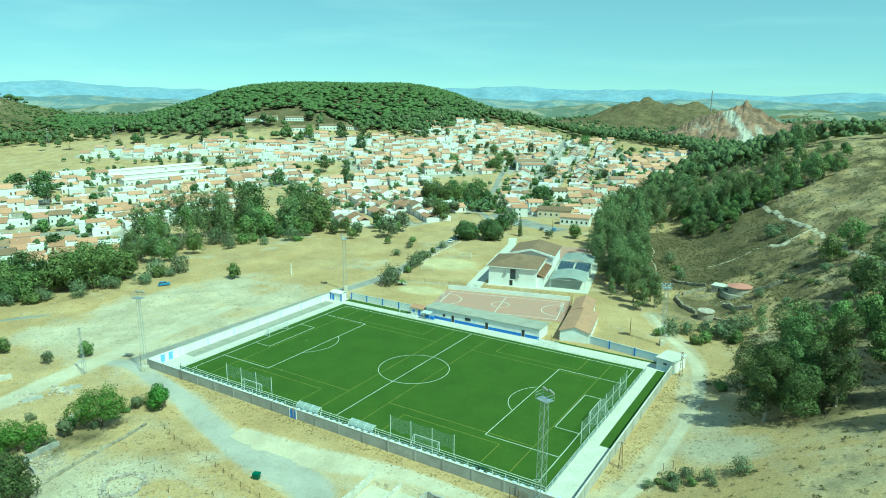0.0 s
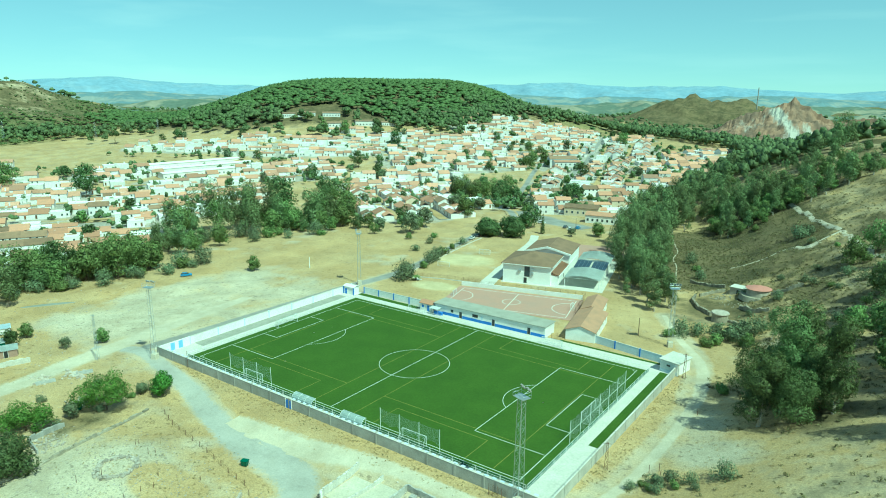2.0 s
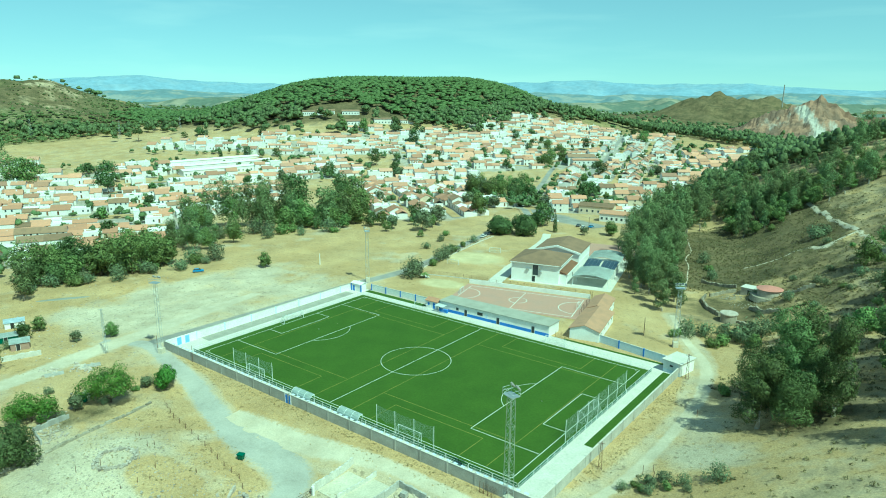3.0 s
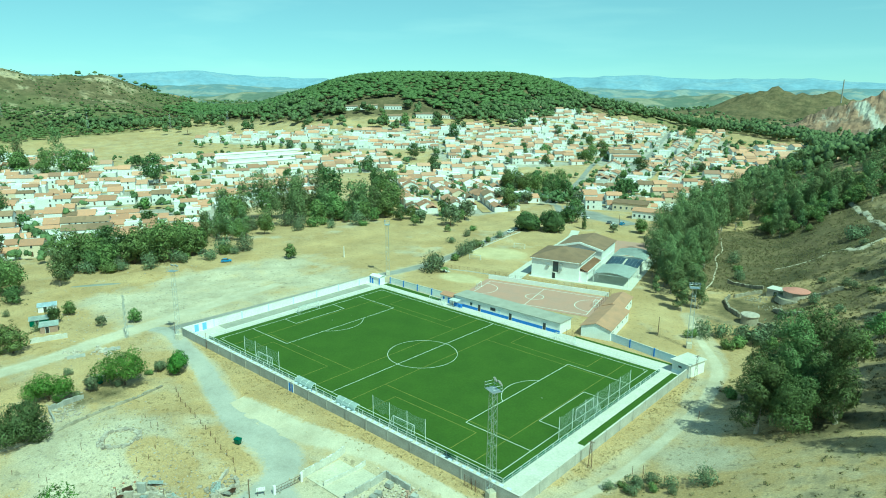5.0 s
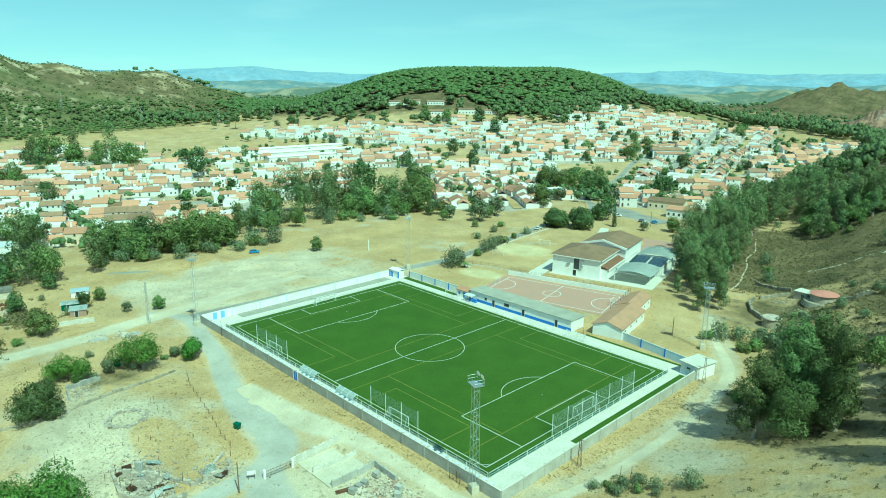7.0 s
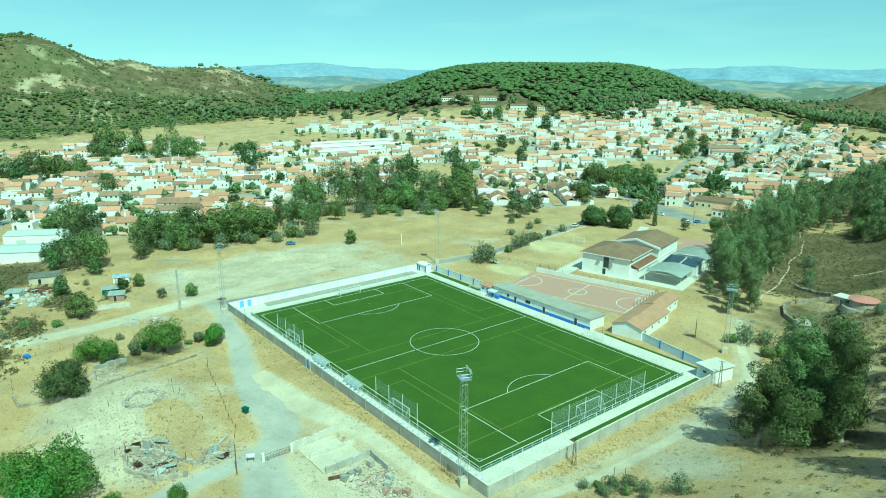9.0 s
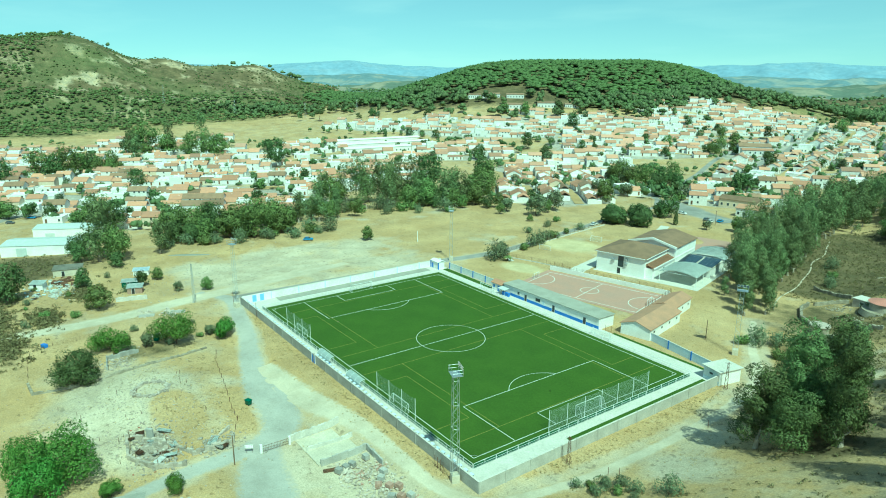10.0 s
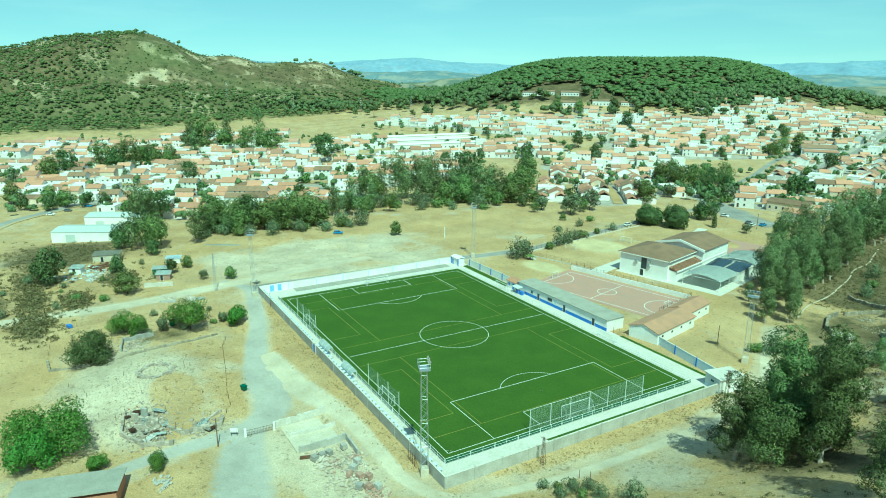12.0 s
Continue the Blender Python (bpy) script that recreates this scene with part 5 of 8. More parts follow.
def tree_kinds():
    T = TREES
    e = "tall grey-green eucalyptus with open drooping crown"
    b = "broad green leafy tree with dense rounded crown"
    T["euc"] = [make_tree("eucalyptus", e, "tree", 10 + k, 15 + 2 * k, 4.4 + 0.3 * k, 1.8, M_eucalypt, M_palebark, 1900, 0.33, "tall", limbs=2, slim=0.45) for k in range(4)]
    T["mid_euc"] = [make_tree("eucalyptus", e, "tree", 110 + k, 15 + 2 * k, 4.0 + 0.3 * k, 1.8, M_eucalypt, M_palebark, 5200, 0.2, "tall", limbs=2, slim=0.42) for k in range(3)]
    T["clipped"] = [make_tree("stone_pine", "broad dark green pine with a dense rounded crown", "tree", 120 + k, 7.4, 6.4, 0.4, M_dense, M_bark, 15000, 0.18, "bush", limbs=0) for k in range(2)]
    T["walnut"] = [make_tree("fruit_tree", "dark green fruit tree with wide lobed crown", "tree", 130, 6.6, 5.6, 0.7, M_dense, M_bark, 11000, 0.125, "round", limbs=3)]
    T["broad"] = [make_tree("broadleaf_tree", b, "tree", 20 + k, 8 + 1.6 * k, 4.0 + 0.6 * k, 1.0, M_broad, M_bark, 2700, 0.24, "round") for k in range(4)]
    T["near_euc"] = [make_tree("eucalyptus", e, "tree", 14 + k, 16 + 2 * k, 4.6 + 0.3 * k, 1.8, M_darkeuc, M_palebark, 12000, 0.17, "tall", limbs=4, slim=0.4) for k in range(2)]
    T["near_broad"] = [make_tree("broadleaf_tree", b, "tree", 24 + k, 9.6 + 2 * k, 4.8 + 0.8 * k, 1.0, M_darkeuc, M_bark, 12000, 0.135, "round", limbs=4, slim=0.6) for k in range(2)]
    T["dense"] = [make_tree("evergreen_tree", "dark green dense evergreen tree with round crown", "tree", 30 + k, 7 + 2.0 * k, 3.6 + 0.8 * k, 0.8, M_dense, M_bark, 2600, 0.235, "round") for k in range(3)]
    T["orchard"] = [make_tree("fruit_tree", "low bright green fruit tree with spreading crown", "tree", 40 + k, 4.6 + 0.9 * k, 3.4 + 0.9 * k, 0.7, M_orchard, M_bark, 8000, 0.115, "round", limbs=3) for k in range(3)]
    T["pine"] = [make_tree("stone_pine", "stone pine with wide green umbrella crown", "tree", 50 + k, 10 + 2 * k, 4.2 + 0.5 * k, 4 + k, M_dense, M_bark, 1600, 0.3, "umbrella") for k in range(2)]
    T["cypress"] = [make_tree("cypress", "slender dark green cypress", "tree", 60 + k, 8 + 3 * k, 1.1 + 0.3 * k, 0.5, M_dense, M_bark, 1300, 0.2, "column", limbs=0) for k in range(2)]
    T["olive"] = [make_tree("olive_tree", "grey-green olive tree with loose crown", "tree", 70 + k, 4.5 + k, 2.4 + 0.4 * k, 1.0, M_olive, M_bark, 2400, 0.16, "round") for k in range(2)]
    T["bush"] = [make_tree("bush", "grey-green bush with loose twiggy leaves", "bush", 80 + k, 2.2 + 0.7 * k, 1.6 + 0.4 * k, 0.3, M_olive if k else M_broad, M_bark, 1300, 0.115, "bush", limbs=0) for k in range(3)]
    f = "green garden tree between the town houses"
    T["town"] = [make_tree("town_tree", f, "tree", 90 + k, 6 + 1.2 * k, 3.2 + 0.5 * k, 0.8, (M_broad, M_dense, M_olive, M_dense)[k], M_bark, 520, 0.5, "round", limbs=0) for k in range(4)]


def palm(x, y, h, label):
    """A low palm: a stout trunk and arching fronds with drooping tips."""
    top = thing("palm_tree", label, "tree", pose(x, y, height(x, y)))
    bm = bmesh.new()
    rod(bm, (0, 0, -0.4), (0.05, 0, h), 0.28, 0.22, 8)
    part("trunk", bm, M_bark, top)
    rng = random.Random(3)
    for k in range(22):
        a, lift, ln = 2.4 * k, rng.uniform(0.1, 1.1), rng.uniform(1.7, 2.4)
        bm = bmesh.new()
        rows = []
        for i in range(6):
            t = i / 5
            r, z = ln * t, h + lift * 1.6 * t - 1.9 * t * t
            w = 0.28 * math.sin(math.pi * (0.12 + 0.86 * t))
            c = Vector((r * math.cos(a), r * math.sin(a), z))
            side = Vector((-math.sin(a), math.cos(a), 0)) * w
            rows.append([bm.verts.new(p) for p in (c - side - Vector((0, 0, w * 0.5)), c, c + side - Vector((0, 0, w * 0.5)))])
        for p, q in zip(rows, rows[1:]):
            bm.faces.new((p[0], p[1], q[1], q[0]))
            bm.faces.new((p[1], p[2], q[2], q[1]))
        part("frond", bm, M_broad, top)


tree_kinds()
PLANTED = {}


def plant(kind, x, y, scale=1.0, which=None, group="", sink=0.0):
    """A tree of a kind on the land; the first of each variant is used itself, the rest are copies."""
    rng = random.Random(int(x * 31 + y * 17) + 5)
    base = TREES[kind][rng.randrange(len(TREES[kind])) if which is None else which]
    m = Matrix.Translation((x, y, height(x, y) - sink)) @ Matrix.Rotation(rng.uniform(0, 6.28), 4, "Z") @ Matrix.Diagonal((scale * rng.uniform(0.9, 1.1), scale * rng.uniform(0.9, 1.1), scale * rng.uniform(0.9, 1.12), 1))
    if base.name not in PLANTED:
        PLANTED[base.name] = 1
        base.matrix_basis = m
        ob = base
    else:
        ob = copy_thing(base, Matrix.Identity(4))
        ob.matrix_basis = m
    if group:
        ob["group"] = group
    return ob


def scatter(kind, n, cx, cy, rx, ry, turn, seed, s0=0.8, s1=1.2, group="", gap=3.0):
    rng = random.Random(seed)
    done, tries = [], 0
    while len(done) < n and tries < n * 30:
        tries += 1
        u, v = rng.uniform(-1, 1), rng.uniform(-1, 1)
        if u * u + v * v > 1:
            continue
        c, s = math.cos(radians(turn)), math.sin(radians(turn))
        x, y = cx + u * rx * c - v * ry * s, cy + u * rx * s + v * ry * c
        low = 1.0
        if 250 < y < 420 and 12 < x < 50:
            low = 0.45  # kept low so the quarry stays open to the camera's view
        if any(math.hypot(x - a, y - b) < gap for a, b in done):
            continue
        done.append((x, y))
        k = rng.choice(kind) if isinstance(kind, (list, tuple)) else kind
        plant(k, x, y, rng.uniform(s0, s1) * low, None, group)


# the row of tall trees between the open ground and the town
G1 = "trees before the town"
scatter(["euc", "euc", "broad"], 30, -181, 99, 50, 18, 42, 1, 1.1, 1.5, G1, 5)
scatter(["broad", "broad", "dense"], 24, -158, -4, 27, 15, 78, 2, 1.1, 1.5, G1, 5)
scatter(["broad", "euc"], 12, -172, 44, 22, 12, 70, 62, 0.7, 1.1, G1, 5)
scatter(["broad", "dense"], 8, -150, 112, 34, 8, 40, 3, 0.6, 0.9, G1, 5)
plant("dense", -214, 140, 2.3, 2, G1)
plant("dense", -206, 132, 1.9, 1, G1)
for x, y, s, k in ((-386, -91, 1.5, "broad"), (-394, -80, 1.4, "dense"), (-418, -55, 1.5, "broad"), (-408, -47, 1.5, "dense"), (-414, -38, 1.6, "broad"), (-413, -22, 1.4, "dense"), (-421, -30, 1.4, "broad"), (-405, -12, 1.0, "broad"),
                   (-510, 25, 2.0, "dense"), (-503, 36, 1.8, "broad"), (-495, 51, 1.9, "broad"), (-456, 75, 1.7, "broad"), (-449, 82, 1.5, "broad"), (-371, 102, 1.5, "dense"), (-329, -9, 1.1, "dense"), (-274, -84, 0.9, "broad"),
                   (-270, -74, 0.9, "dense"), (-280, -92, 0.9, "broad"), (-264, -66, 0.8, "dense"), (-219, -52, 1.1, "broad"), (-214, -44, 1.1, "dense"), (-224, -58, 1.0, "broad")):
    plant(k, x, y, s * 1.25, None, "town trees")
plant("broad", -110, 37, 0.75, 0, G1)
for x, y, s in ((-118, 118, 0.5), (-106, 140, 0.5), (-96, 118, 0.4), (-121, 151, 0.6)):
    plant("broad", x, y, s, None, G1)
scatter(["broad", "dense", "euc"], 9, -150, -52, 22, 14, 60, 4, 0.8, 1.1, G1, 6)
scatter("bush", 26, -172, 70, 52, 10, 45, 31, 1.2, 2.4, "undergrowth", 3)
scatter("bush", 16, -142, -2, 38, 7, 78, 32, 1.2, 2.2, "undergrowth", 3)
# eucalyptus belt at the foot of the eastern hillside
G2 = "eucalyptus belt"
scatter("mid_euc", 44, 8, 146, 11, 50, 19, 5, 0.7, 1.05, G2, 4.0)
scatter("euc", 54, -14, 238, 17, 58, 12, 6, 0.7, 1.05, G2, 4.5)
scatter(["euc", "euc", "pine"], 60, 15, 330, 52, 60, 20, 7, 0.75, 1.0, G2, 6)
for x, y, s in ((36, 80, 0.75), (39, 86, 0.7), (31, 88, 0.8), (26, 95, 0.85), (22, 92, 0.45), (21, 101, 0.8), (28, 102, 0.9), (33, 96, 0.85), (36, 92, 0.7), (17, 108, 0.75)):
    plant("mid_euc", x, y, s, None, G2)
for x, y, s in ((50, 63, 1.0), (47, 60, 0.8), (54, 66, 0.9), (58, 70, 0.8)):
    plant("bush", x, y, s * 1.5, None, "bushes by the mast")
# big trees on the eastern slope
G3 = "trees on the eastern slope"
# beyond x 105 mostly unseen trees, added for the shadows on the slope
for x, y, s, k, w in ((84, 12, 1.3, "near_euc", 1), (87, 6, 1.05, "near_broad", 1), (85, 25, 1.2, "near_euc", 0), (80, 17, 0.95, "near_broad", 0), (81, 6, 1.05, "near_euc", 0), (88, 15, 1.2, "near_broad", 1), (93, 9, 1.0, "near_euc", 1),
                      (75.5, 26, 1.0, "near_broad", 1), (79, 32, 0.9, "near_broad", 0), (107, 20, 1.0, "near_euc", 0), (110, 33, 1.1, "near_euc", 1), (106, 45, 0.9, "near_euc", 0), (111, 55, 1.0, "near_euc", 1),
                      (107, 8, 1.0, "near_euc", 1), (116, 42, 1.1, "near_euc", 0), (106, 62, 0.8, "near_broad", 1), (112, 72, 0.9, "near_euc", 0), (109, -4, 1.0, "near_euc", 0)):
    plant(k, x, y, s, w, G3)
for x, y, s in ((60, 62, 1.3), (62, 66, 1.5), (66, 68, 1.4), (58, 58, 1.0), (68, 74, 1.2), (70, 26, 1.0), (64, 72, 1.1)):
    plant("bush", x, y, s * 1.3, None, "slope bushes")
for x, y, s, k in ((92, 122, 0.9, "broad"), (97, 66, 1.0, "euc"), (104, 84, 1.0, "broad"), (112, 60, 1.1, "broad"), (100, 104, 0.7, "euc"), (110, 44, 1.0, "euc"),
                   (101, 34, 0.8, "broad"), (118, 100, 1.0, "euc"), (73, 66, 0.55, "euc"), (68, 62, 0.5, "broad")):
    plant(k, x, y, s, None, G3)
# more trees, mostly out of view, added to throw shadows down the slope
for x, y, s, k in ((103, 62, 1.0, "broad"), (108, 72, 1.1, "euc"), (106, 50, 0.9, "broad"), (112, 86, 1.1, "broad"), (101, 28, 0.9, "broad"), (110, 34, 1.0, "euc"), (106, 18, 0.9, "broad"), (114, 24, 1.0, "broad"), (104, 8, 0.9, "euc"),
                   (113, 8, 1.0, "broad"), (118, 50, 1.1, "euc"), (120, 66, 1.0, "broad"), (108, 112, 0.9, "broad"), (112, 128, 0.9, "broad"), (104, 140, 0.8, "broad")):
    plant(k, x, y, s, None, G3)
for x, y, s, k in ((87, 112, 1.0, "broad"), (96, 85, 1.15, "broad"), (99, 76, 1.0, "euc"), (92, 60, 0.8, "broad"), (98, 50, 0.9, "broad"), (90, 44, 0.7, "broad"), (105, 96, 0.9, "broad")):
    plant(k, x, y, s, None, G3)
for x, y, s, k in ((63.6, 172, 1.9, "bush"), (66, 176, 1.5, "bush"), (42, 199, 1.3, "bush"), (28, 150, 1.4, "bush"), (33, 140, 1.2, "bush"), (38, 128, 1.2, "bush"), (70, 158, 0.9, "bush"), (80, 140, 0.9, "bush")):
    plant(k, x, y, s, None, "slope bushes")
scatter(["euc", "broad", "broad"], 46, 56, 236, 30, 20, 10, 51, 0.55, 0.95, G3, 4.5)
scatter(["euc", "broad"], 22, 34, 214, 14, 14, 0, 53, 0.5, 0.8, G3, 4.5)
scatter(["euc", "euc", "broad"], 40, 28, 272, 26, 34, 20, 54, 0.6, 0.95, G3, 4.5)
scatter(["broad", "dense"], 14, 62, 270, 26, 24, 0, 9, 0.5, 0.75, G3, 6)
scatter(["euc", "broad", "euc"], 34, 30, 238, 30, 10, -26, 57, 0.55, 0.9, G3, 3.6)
# round the school and along the road
for x, y, s, k, w in ((-67, 146, 1.3, "clipped", 0), (-58, 150, 1.25, "clipped", 1), (-64, 174, 1.0, "cypress", 1), (-61, 176, 1.2, "dense", 1), (-49, 166, 0.9, "cypress", 1),
                      (-34, 168, 0.8, "olive", 1), (-24, 176, 0.9, "broad", 0)):
    plant(k, x, y, s, w, "trees round the school")
for x, y, s in ((-52, 60, 1.6), (-55, 65, 1.3), (-56, 78, 1.1), (-58, 84, 1.2), (-60, 90, 1.2), (-62, 96, 1.0), (-63, 101, 1.1), (-66, 112, 0.9), (-68, 122, 0.8), (-78, 100, 0.8), (-82, 116, 0.8), (-88, 128, 1.0)):
    plant("bush", x, y, s * 1.35, None, "bushes by the road")
palm(-47.5, 61.5, 1.8, "small green palm with arching fronds by the road")
# gardens near the ruins
for x, y, s, k, w in ((-40, -60, 1.3, "orchard", 2), (-37.5, -48, 1.12, "orchard", 0), (-44, -75, 1.2, "orchard", 1), (-29.5, -85, 1.12, "walnut", 0), (-41, -51.5, 0.6, "olive", 0),
                      (-42, -67, 0.8, "olive", 0), (10.5, -92, 1.4, "orchard", 2), (15, -96, 1.2, "orchard", 1), (7, -97, 1.2, "orchard", 2), (20.5, -86.5, 0.62, "orchard", 0), (25, -77, 0.56, "orchard", 1),
                      (-108, -72, 0.7, "dense", 1), (-84, -48, 0.6, "olive", 1), (-80, -40, 0.55, "broad", 0)):
    plant(k, x, y, s, w, "garden trees")
scatter("bush", 12, -46, -62, 9, 16, 0, 21, 0.4, 0.9, "garden bushes", 1.5)
scatter("bush", 20, -105, -92, 34, 36, 0, 22, 0.5, 1.0, "scrub bushes", 3)
scatter("bush", 20, 74, 92, 20, 36, 0, 23, 0.6, 1.1, "slope bushes", 3)
# trees in the town
G4 = "town trees"
for x, y, s, k, w in ((-168, 262, 2.2, "olive", 1), (-160, 268, 2.4, "olive", 1), (-152, 262, 1.2, "broad", 2), (-170, 276, 1.2, "broad", 3), (-158, 280, 1.2, "dense", 2), (-150, 274, 1.0, "cypress", 1), (-146, 278, 0.9, "cypress", 1), (-148, 286, 1.1, "dense", 1),
                      (-142, 284, 1.1, "dense", 2), (-140, 292, 0.9, "cypress", 1), (-136, 290, 1.0, "dense", 1), (-156, 292, 1.1, "broad", 2), (-145, 298, 1.0, "dense", 1), (-126, 200, 1.7, "olive", 1), (-116, 214, 1.8, "olive", 0),
                      (-104, 310, 1.3, "dense", 1), (-98, 318, 1.1, "dense", 0), (-482, 69, 1.7, "broad", 3), (-470, 60, 1.3, "broad", 2), (-317, 264, 1.5, "dense", 1), (-286, 313, 1.2, "dense", 1),
                      (-205, 440, 1.3, "broad", 2), (-214, 452, 1.2, "broad", 1), (-330, 190, 1.1, "dense", 0), (-220, 392, 1.0, "dense", 1), (-540, 95, 1.6, "euc", 2), (-525, 60, 1.5, "euc", 1),
                      (-250, 520, 1.3, "broad", 3), (-240, 530, 1.2, "broad", 1), (-225, 562, 1.2, "dense", 2), (-190, 640, 1.4, "broad", 2), (-600, 250, 1.2, "pine", 0), (-560, 300, 1.2, "dense", 1)):
    plant(k, x, y, s, w, G4)


for x, y, s, k in ((-428, 388, 1.5, "broad"), (-412, 404, 1.4, "broad"), (-403, 446, 1.64, "dense"), (-343, 405, 1.49, "dense"), (-274, 433, 1.3, "dense"), (-243, 423, 1.37, "broad"), (-215, 468, 1.2, "broad"), (-206, 473, 1.66, "broad"), (-343, 311, 1.2, "dense"), (-319, 323, 1.3, "dense"), (-313, 347, 0.98, "dense"), (-272, 344, 0.94, "dense"), (-265, 352, 0.94, "dense"), (-158, 265, 1.5, "olive"), (-150, 272, 1.2, "broad"), (-164, 258, 1.2, "broad"), (-151, 244, 1.2, "dense"), (-133, 264, 1.42, "dense")):
    plant(k, x, y, s, None, G4)
for x, y, s, k in ((-149, 304, 1.2, "broad"), (-108, 185, 1.45, "broad"), (-65, 175, 1.08, "dense"), (-99, 307, 1.68, "dense"), (-125, 385, 1.3, "dense"), (-231, 712, 1.4, "dense"), (-302, 539, 1.22, "dense"), (-298, 569, 1.41, "dense"), (-232, 758, 1.4, "dense"), (-109, 147, 1.83, "olive"), (-105, 131, 1.96, "olive"), (-121, 125, 1.77, "olive"), (-184, 163, 1.7, "broad"), (-190, 156, 1.5, "broad"), (-246, 211, 1.6, "dense"), (-236, 200, 1.5, "dense")):
    plant(k, x, y, s, None, G4)


def town_trees():
    rng = random.Random(99)
    n = 0
    while n < 115:
        cx, cy, hu, hv, ang, gap = rng.choice(DISTRICTS)
        x, y = cx + rng.uniform(-1.1, 1.1) * hu, cy + rng.uniform(-1.1, 1.1) * hu
        if min(math.hypot(x - s[0], y - s[1]) for s in TOWN) > 4.8 and y > -140 and x < -60:
            plant("town", x, y, rng.uniform(0.5, 1.15), None, G4)
            n += 1


town_trees()


for x, y, s, k, w in ((-141, -62, 1.35, "euc", 2), (-136, -56, 1.1, "broad", 3), (-128, -58, 0.9, "dense", 0), (-104, -93, 1.35, "dense", 1), (-80, -72, 0.85, "broad", 1), (-98, -56, 0.7, "dense", 0), (-103, -50, 0.6, "broad", 0)):
    plant(k, x, y, s, w, "trees by the shacks")
for x, y, s, k in ((-300, -110, 1.3, "broad"), (-320, -125, 1.5, "broad"), (-345, -135, 1.5, "dense"), (-372, -128, 1.5, "broad"), (-268, -92, 0.9, "dense"), (-285, -86, 0.9, "broad"), (-276, -104, 1.0, "dense"),
                   (-405, -20, 1.5, "broad"), (-420, -8, 1.6, "broad"), (-432, -22, 1.5, "dense"), (-470, 20, 1.5, "euc"), (-485, 32, 1.5, "broad"), (-500, 22, 1.4, "euc")):
    plant(k, x, y, s, 1, "town trees")


# ---- woods far off ----
def woods():
    rng = random.Random(5)
    hill, west, belt = [], [], []
    rim = ((340, -560), (358, -547), (418, -521), (457, -490), (476, -453), (490, -398), (569, -362), (681, -379), (760, -398), (900, -440), (1150, -520))
    while len(hill) < 11000:
        x, y = rng.uniform(-960, -330), rng.uniform(330, 1150)
        line = next((a[1] + (b[1] - a[1]) * (y - a[0]) / (b[0] - a[0]) for a, b in zip(rim, rim[1:]) if a[0] <= y < b[0]), -560)
        if bump(x, y, -620, 690, 260, 360) > 0.2 and x < line + 10 * n2(x, y, 30, 11.0):
            hill.append((x, y, height(x, y) - 1.5, rng.uniform(7.4, 8.6), rng.uniform(3.6, 4.8)))
    tries = 0
    while len(west) < 14000 and tries < 130000:
        tries += 1
        x, y = rng.uniform(-1300, -680), rng.uniform(-420, 560)
        wh = bump(x, y, -1050, 0, 330, 520)
        low = bump(x, y, -770, 20, 110, 420)
        left = step(40, -40, y + 0.35 * (x + 900) + 30 * n2(x, y, 60, 6.0))
        thick = max(0.95 * left, 1.2 * low * step(-880, -790, x), 0.9 * bump(x, y, -880, 405, 60, 60)) - 0.5 * step(0.25, 0.45, n2(x, y, 34, 8.0))
        if wh > 0.1 and rng.random() < max(0.24 + 0.5 * n2(x, y, 50, 16.0), thick):
            big = rng.uniform(0.75, 1.2) * (1.0 if thick > 0.4 else 0.6)
            west.append((x, y, height(x, y) - (0.9 if thick > 0.4 else 1.0), 4.6 * big, 2.15 * big))
    line = ((-398, 728), (-292, 806), (-170, 768), (-80, 668), (-28, 560), (4, 470))
    while len(belt) < 700:
        k, t = rng.randrange(len(line) - 1), rng.random()
        (ax, ay), (bx, by) = line[k], line[k + 1]
        dx, dy = bx - ax, by - ay
        d, off = math.hypot(dx, dy), abs(rng.gauss(0, 34)) - 6
        x, y = ax + dx * t - dy / d * off, ay + dy * t + dx / d * off
        if not (-160 < x < 60 and y > 840):
            belt.append((x, y, height(x, y) - 0.5, rng.uniform(9, 15), rng.uniform(3.0, 5.0)))
    while len(belt) < 1300:
        x, y = rng.uniform(-20, 260), rng.uniform(330, 1000)
        if x < 70 and y > 840:
            continue
        belt.append((x, y, height(x, y) - 0.5, rng.uniform(8, 14), rng.uniform(3.2, 5.0)))
    for x0, y0, n, r in ((-592, 362, 26, 30), (-560, 350, 24, 34), (-528, 372, 34, 36), (-508, 388, 16, 20), (-470, 396, 7, 16), (-447, 446, 8, 14), (-398, 505, 34, 34), (-380, 545, 40, 36), (-372, 590, 26, 28), (-384, 650, 46, 44), (-392, 700, 40, 44),
                         (-350, 760, 50, 60), (-640, 300, 20, 34), (-690, 262, 40, 44), (-738, 215, 40, 50), (-470, 350, 5, 18), (-424, 372, 3, 6), (-404, 384, 3, 6), (-390, 430, 3, 7)):
        for _ in range(n):
            x, y = x0 + rng.gauss(0, r * 0.5), y0 + rng.gauss(0, r * 0.5)
            belt.append((x, y, height(x, y) - 0.5, rng.uniform(7, 13), rng.uniform(3.0, 5.4)))
    for _ in range(46):
        t = rng.random()
        x, y = -190 + 95 * t + rng.gauss(0, 4), 985 + 14 * t + rng.gauss(0, 5)
        belt.append((x, y, height(x, y) + 2 + 20 * t, rng.uniform(8, 12), rng.uniform(2.6, 3.8)))
    for _ in range(420):
        x, y = rng.uniform(-60, 70), rng.uniform(300, 640)
        if x > hill_foot(y) - 14:
            belt.append((x, y, height(x, y) - 0.5, rng.uniform(8, 14), rng.uniform(2.8, 4.6)))
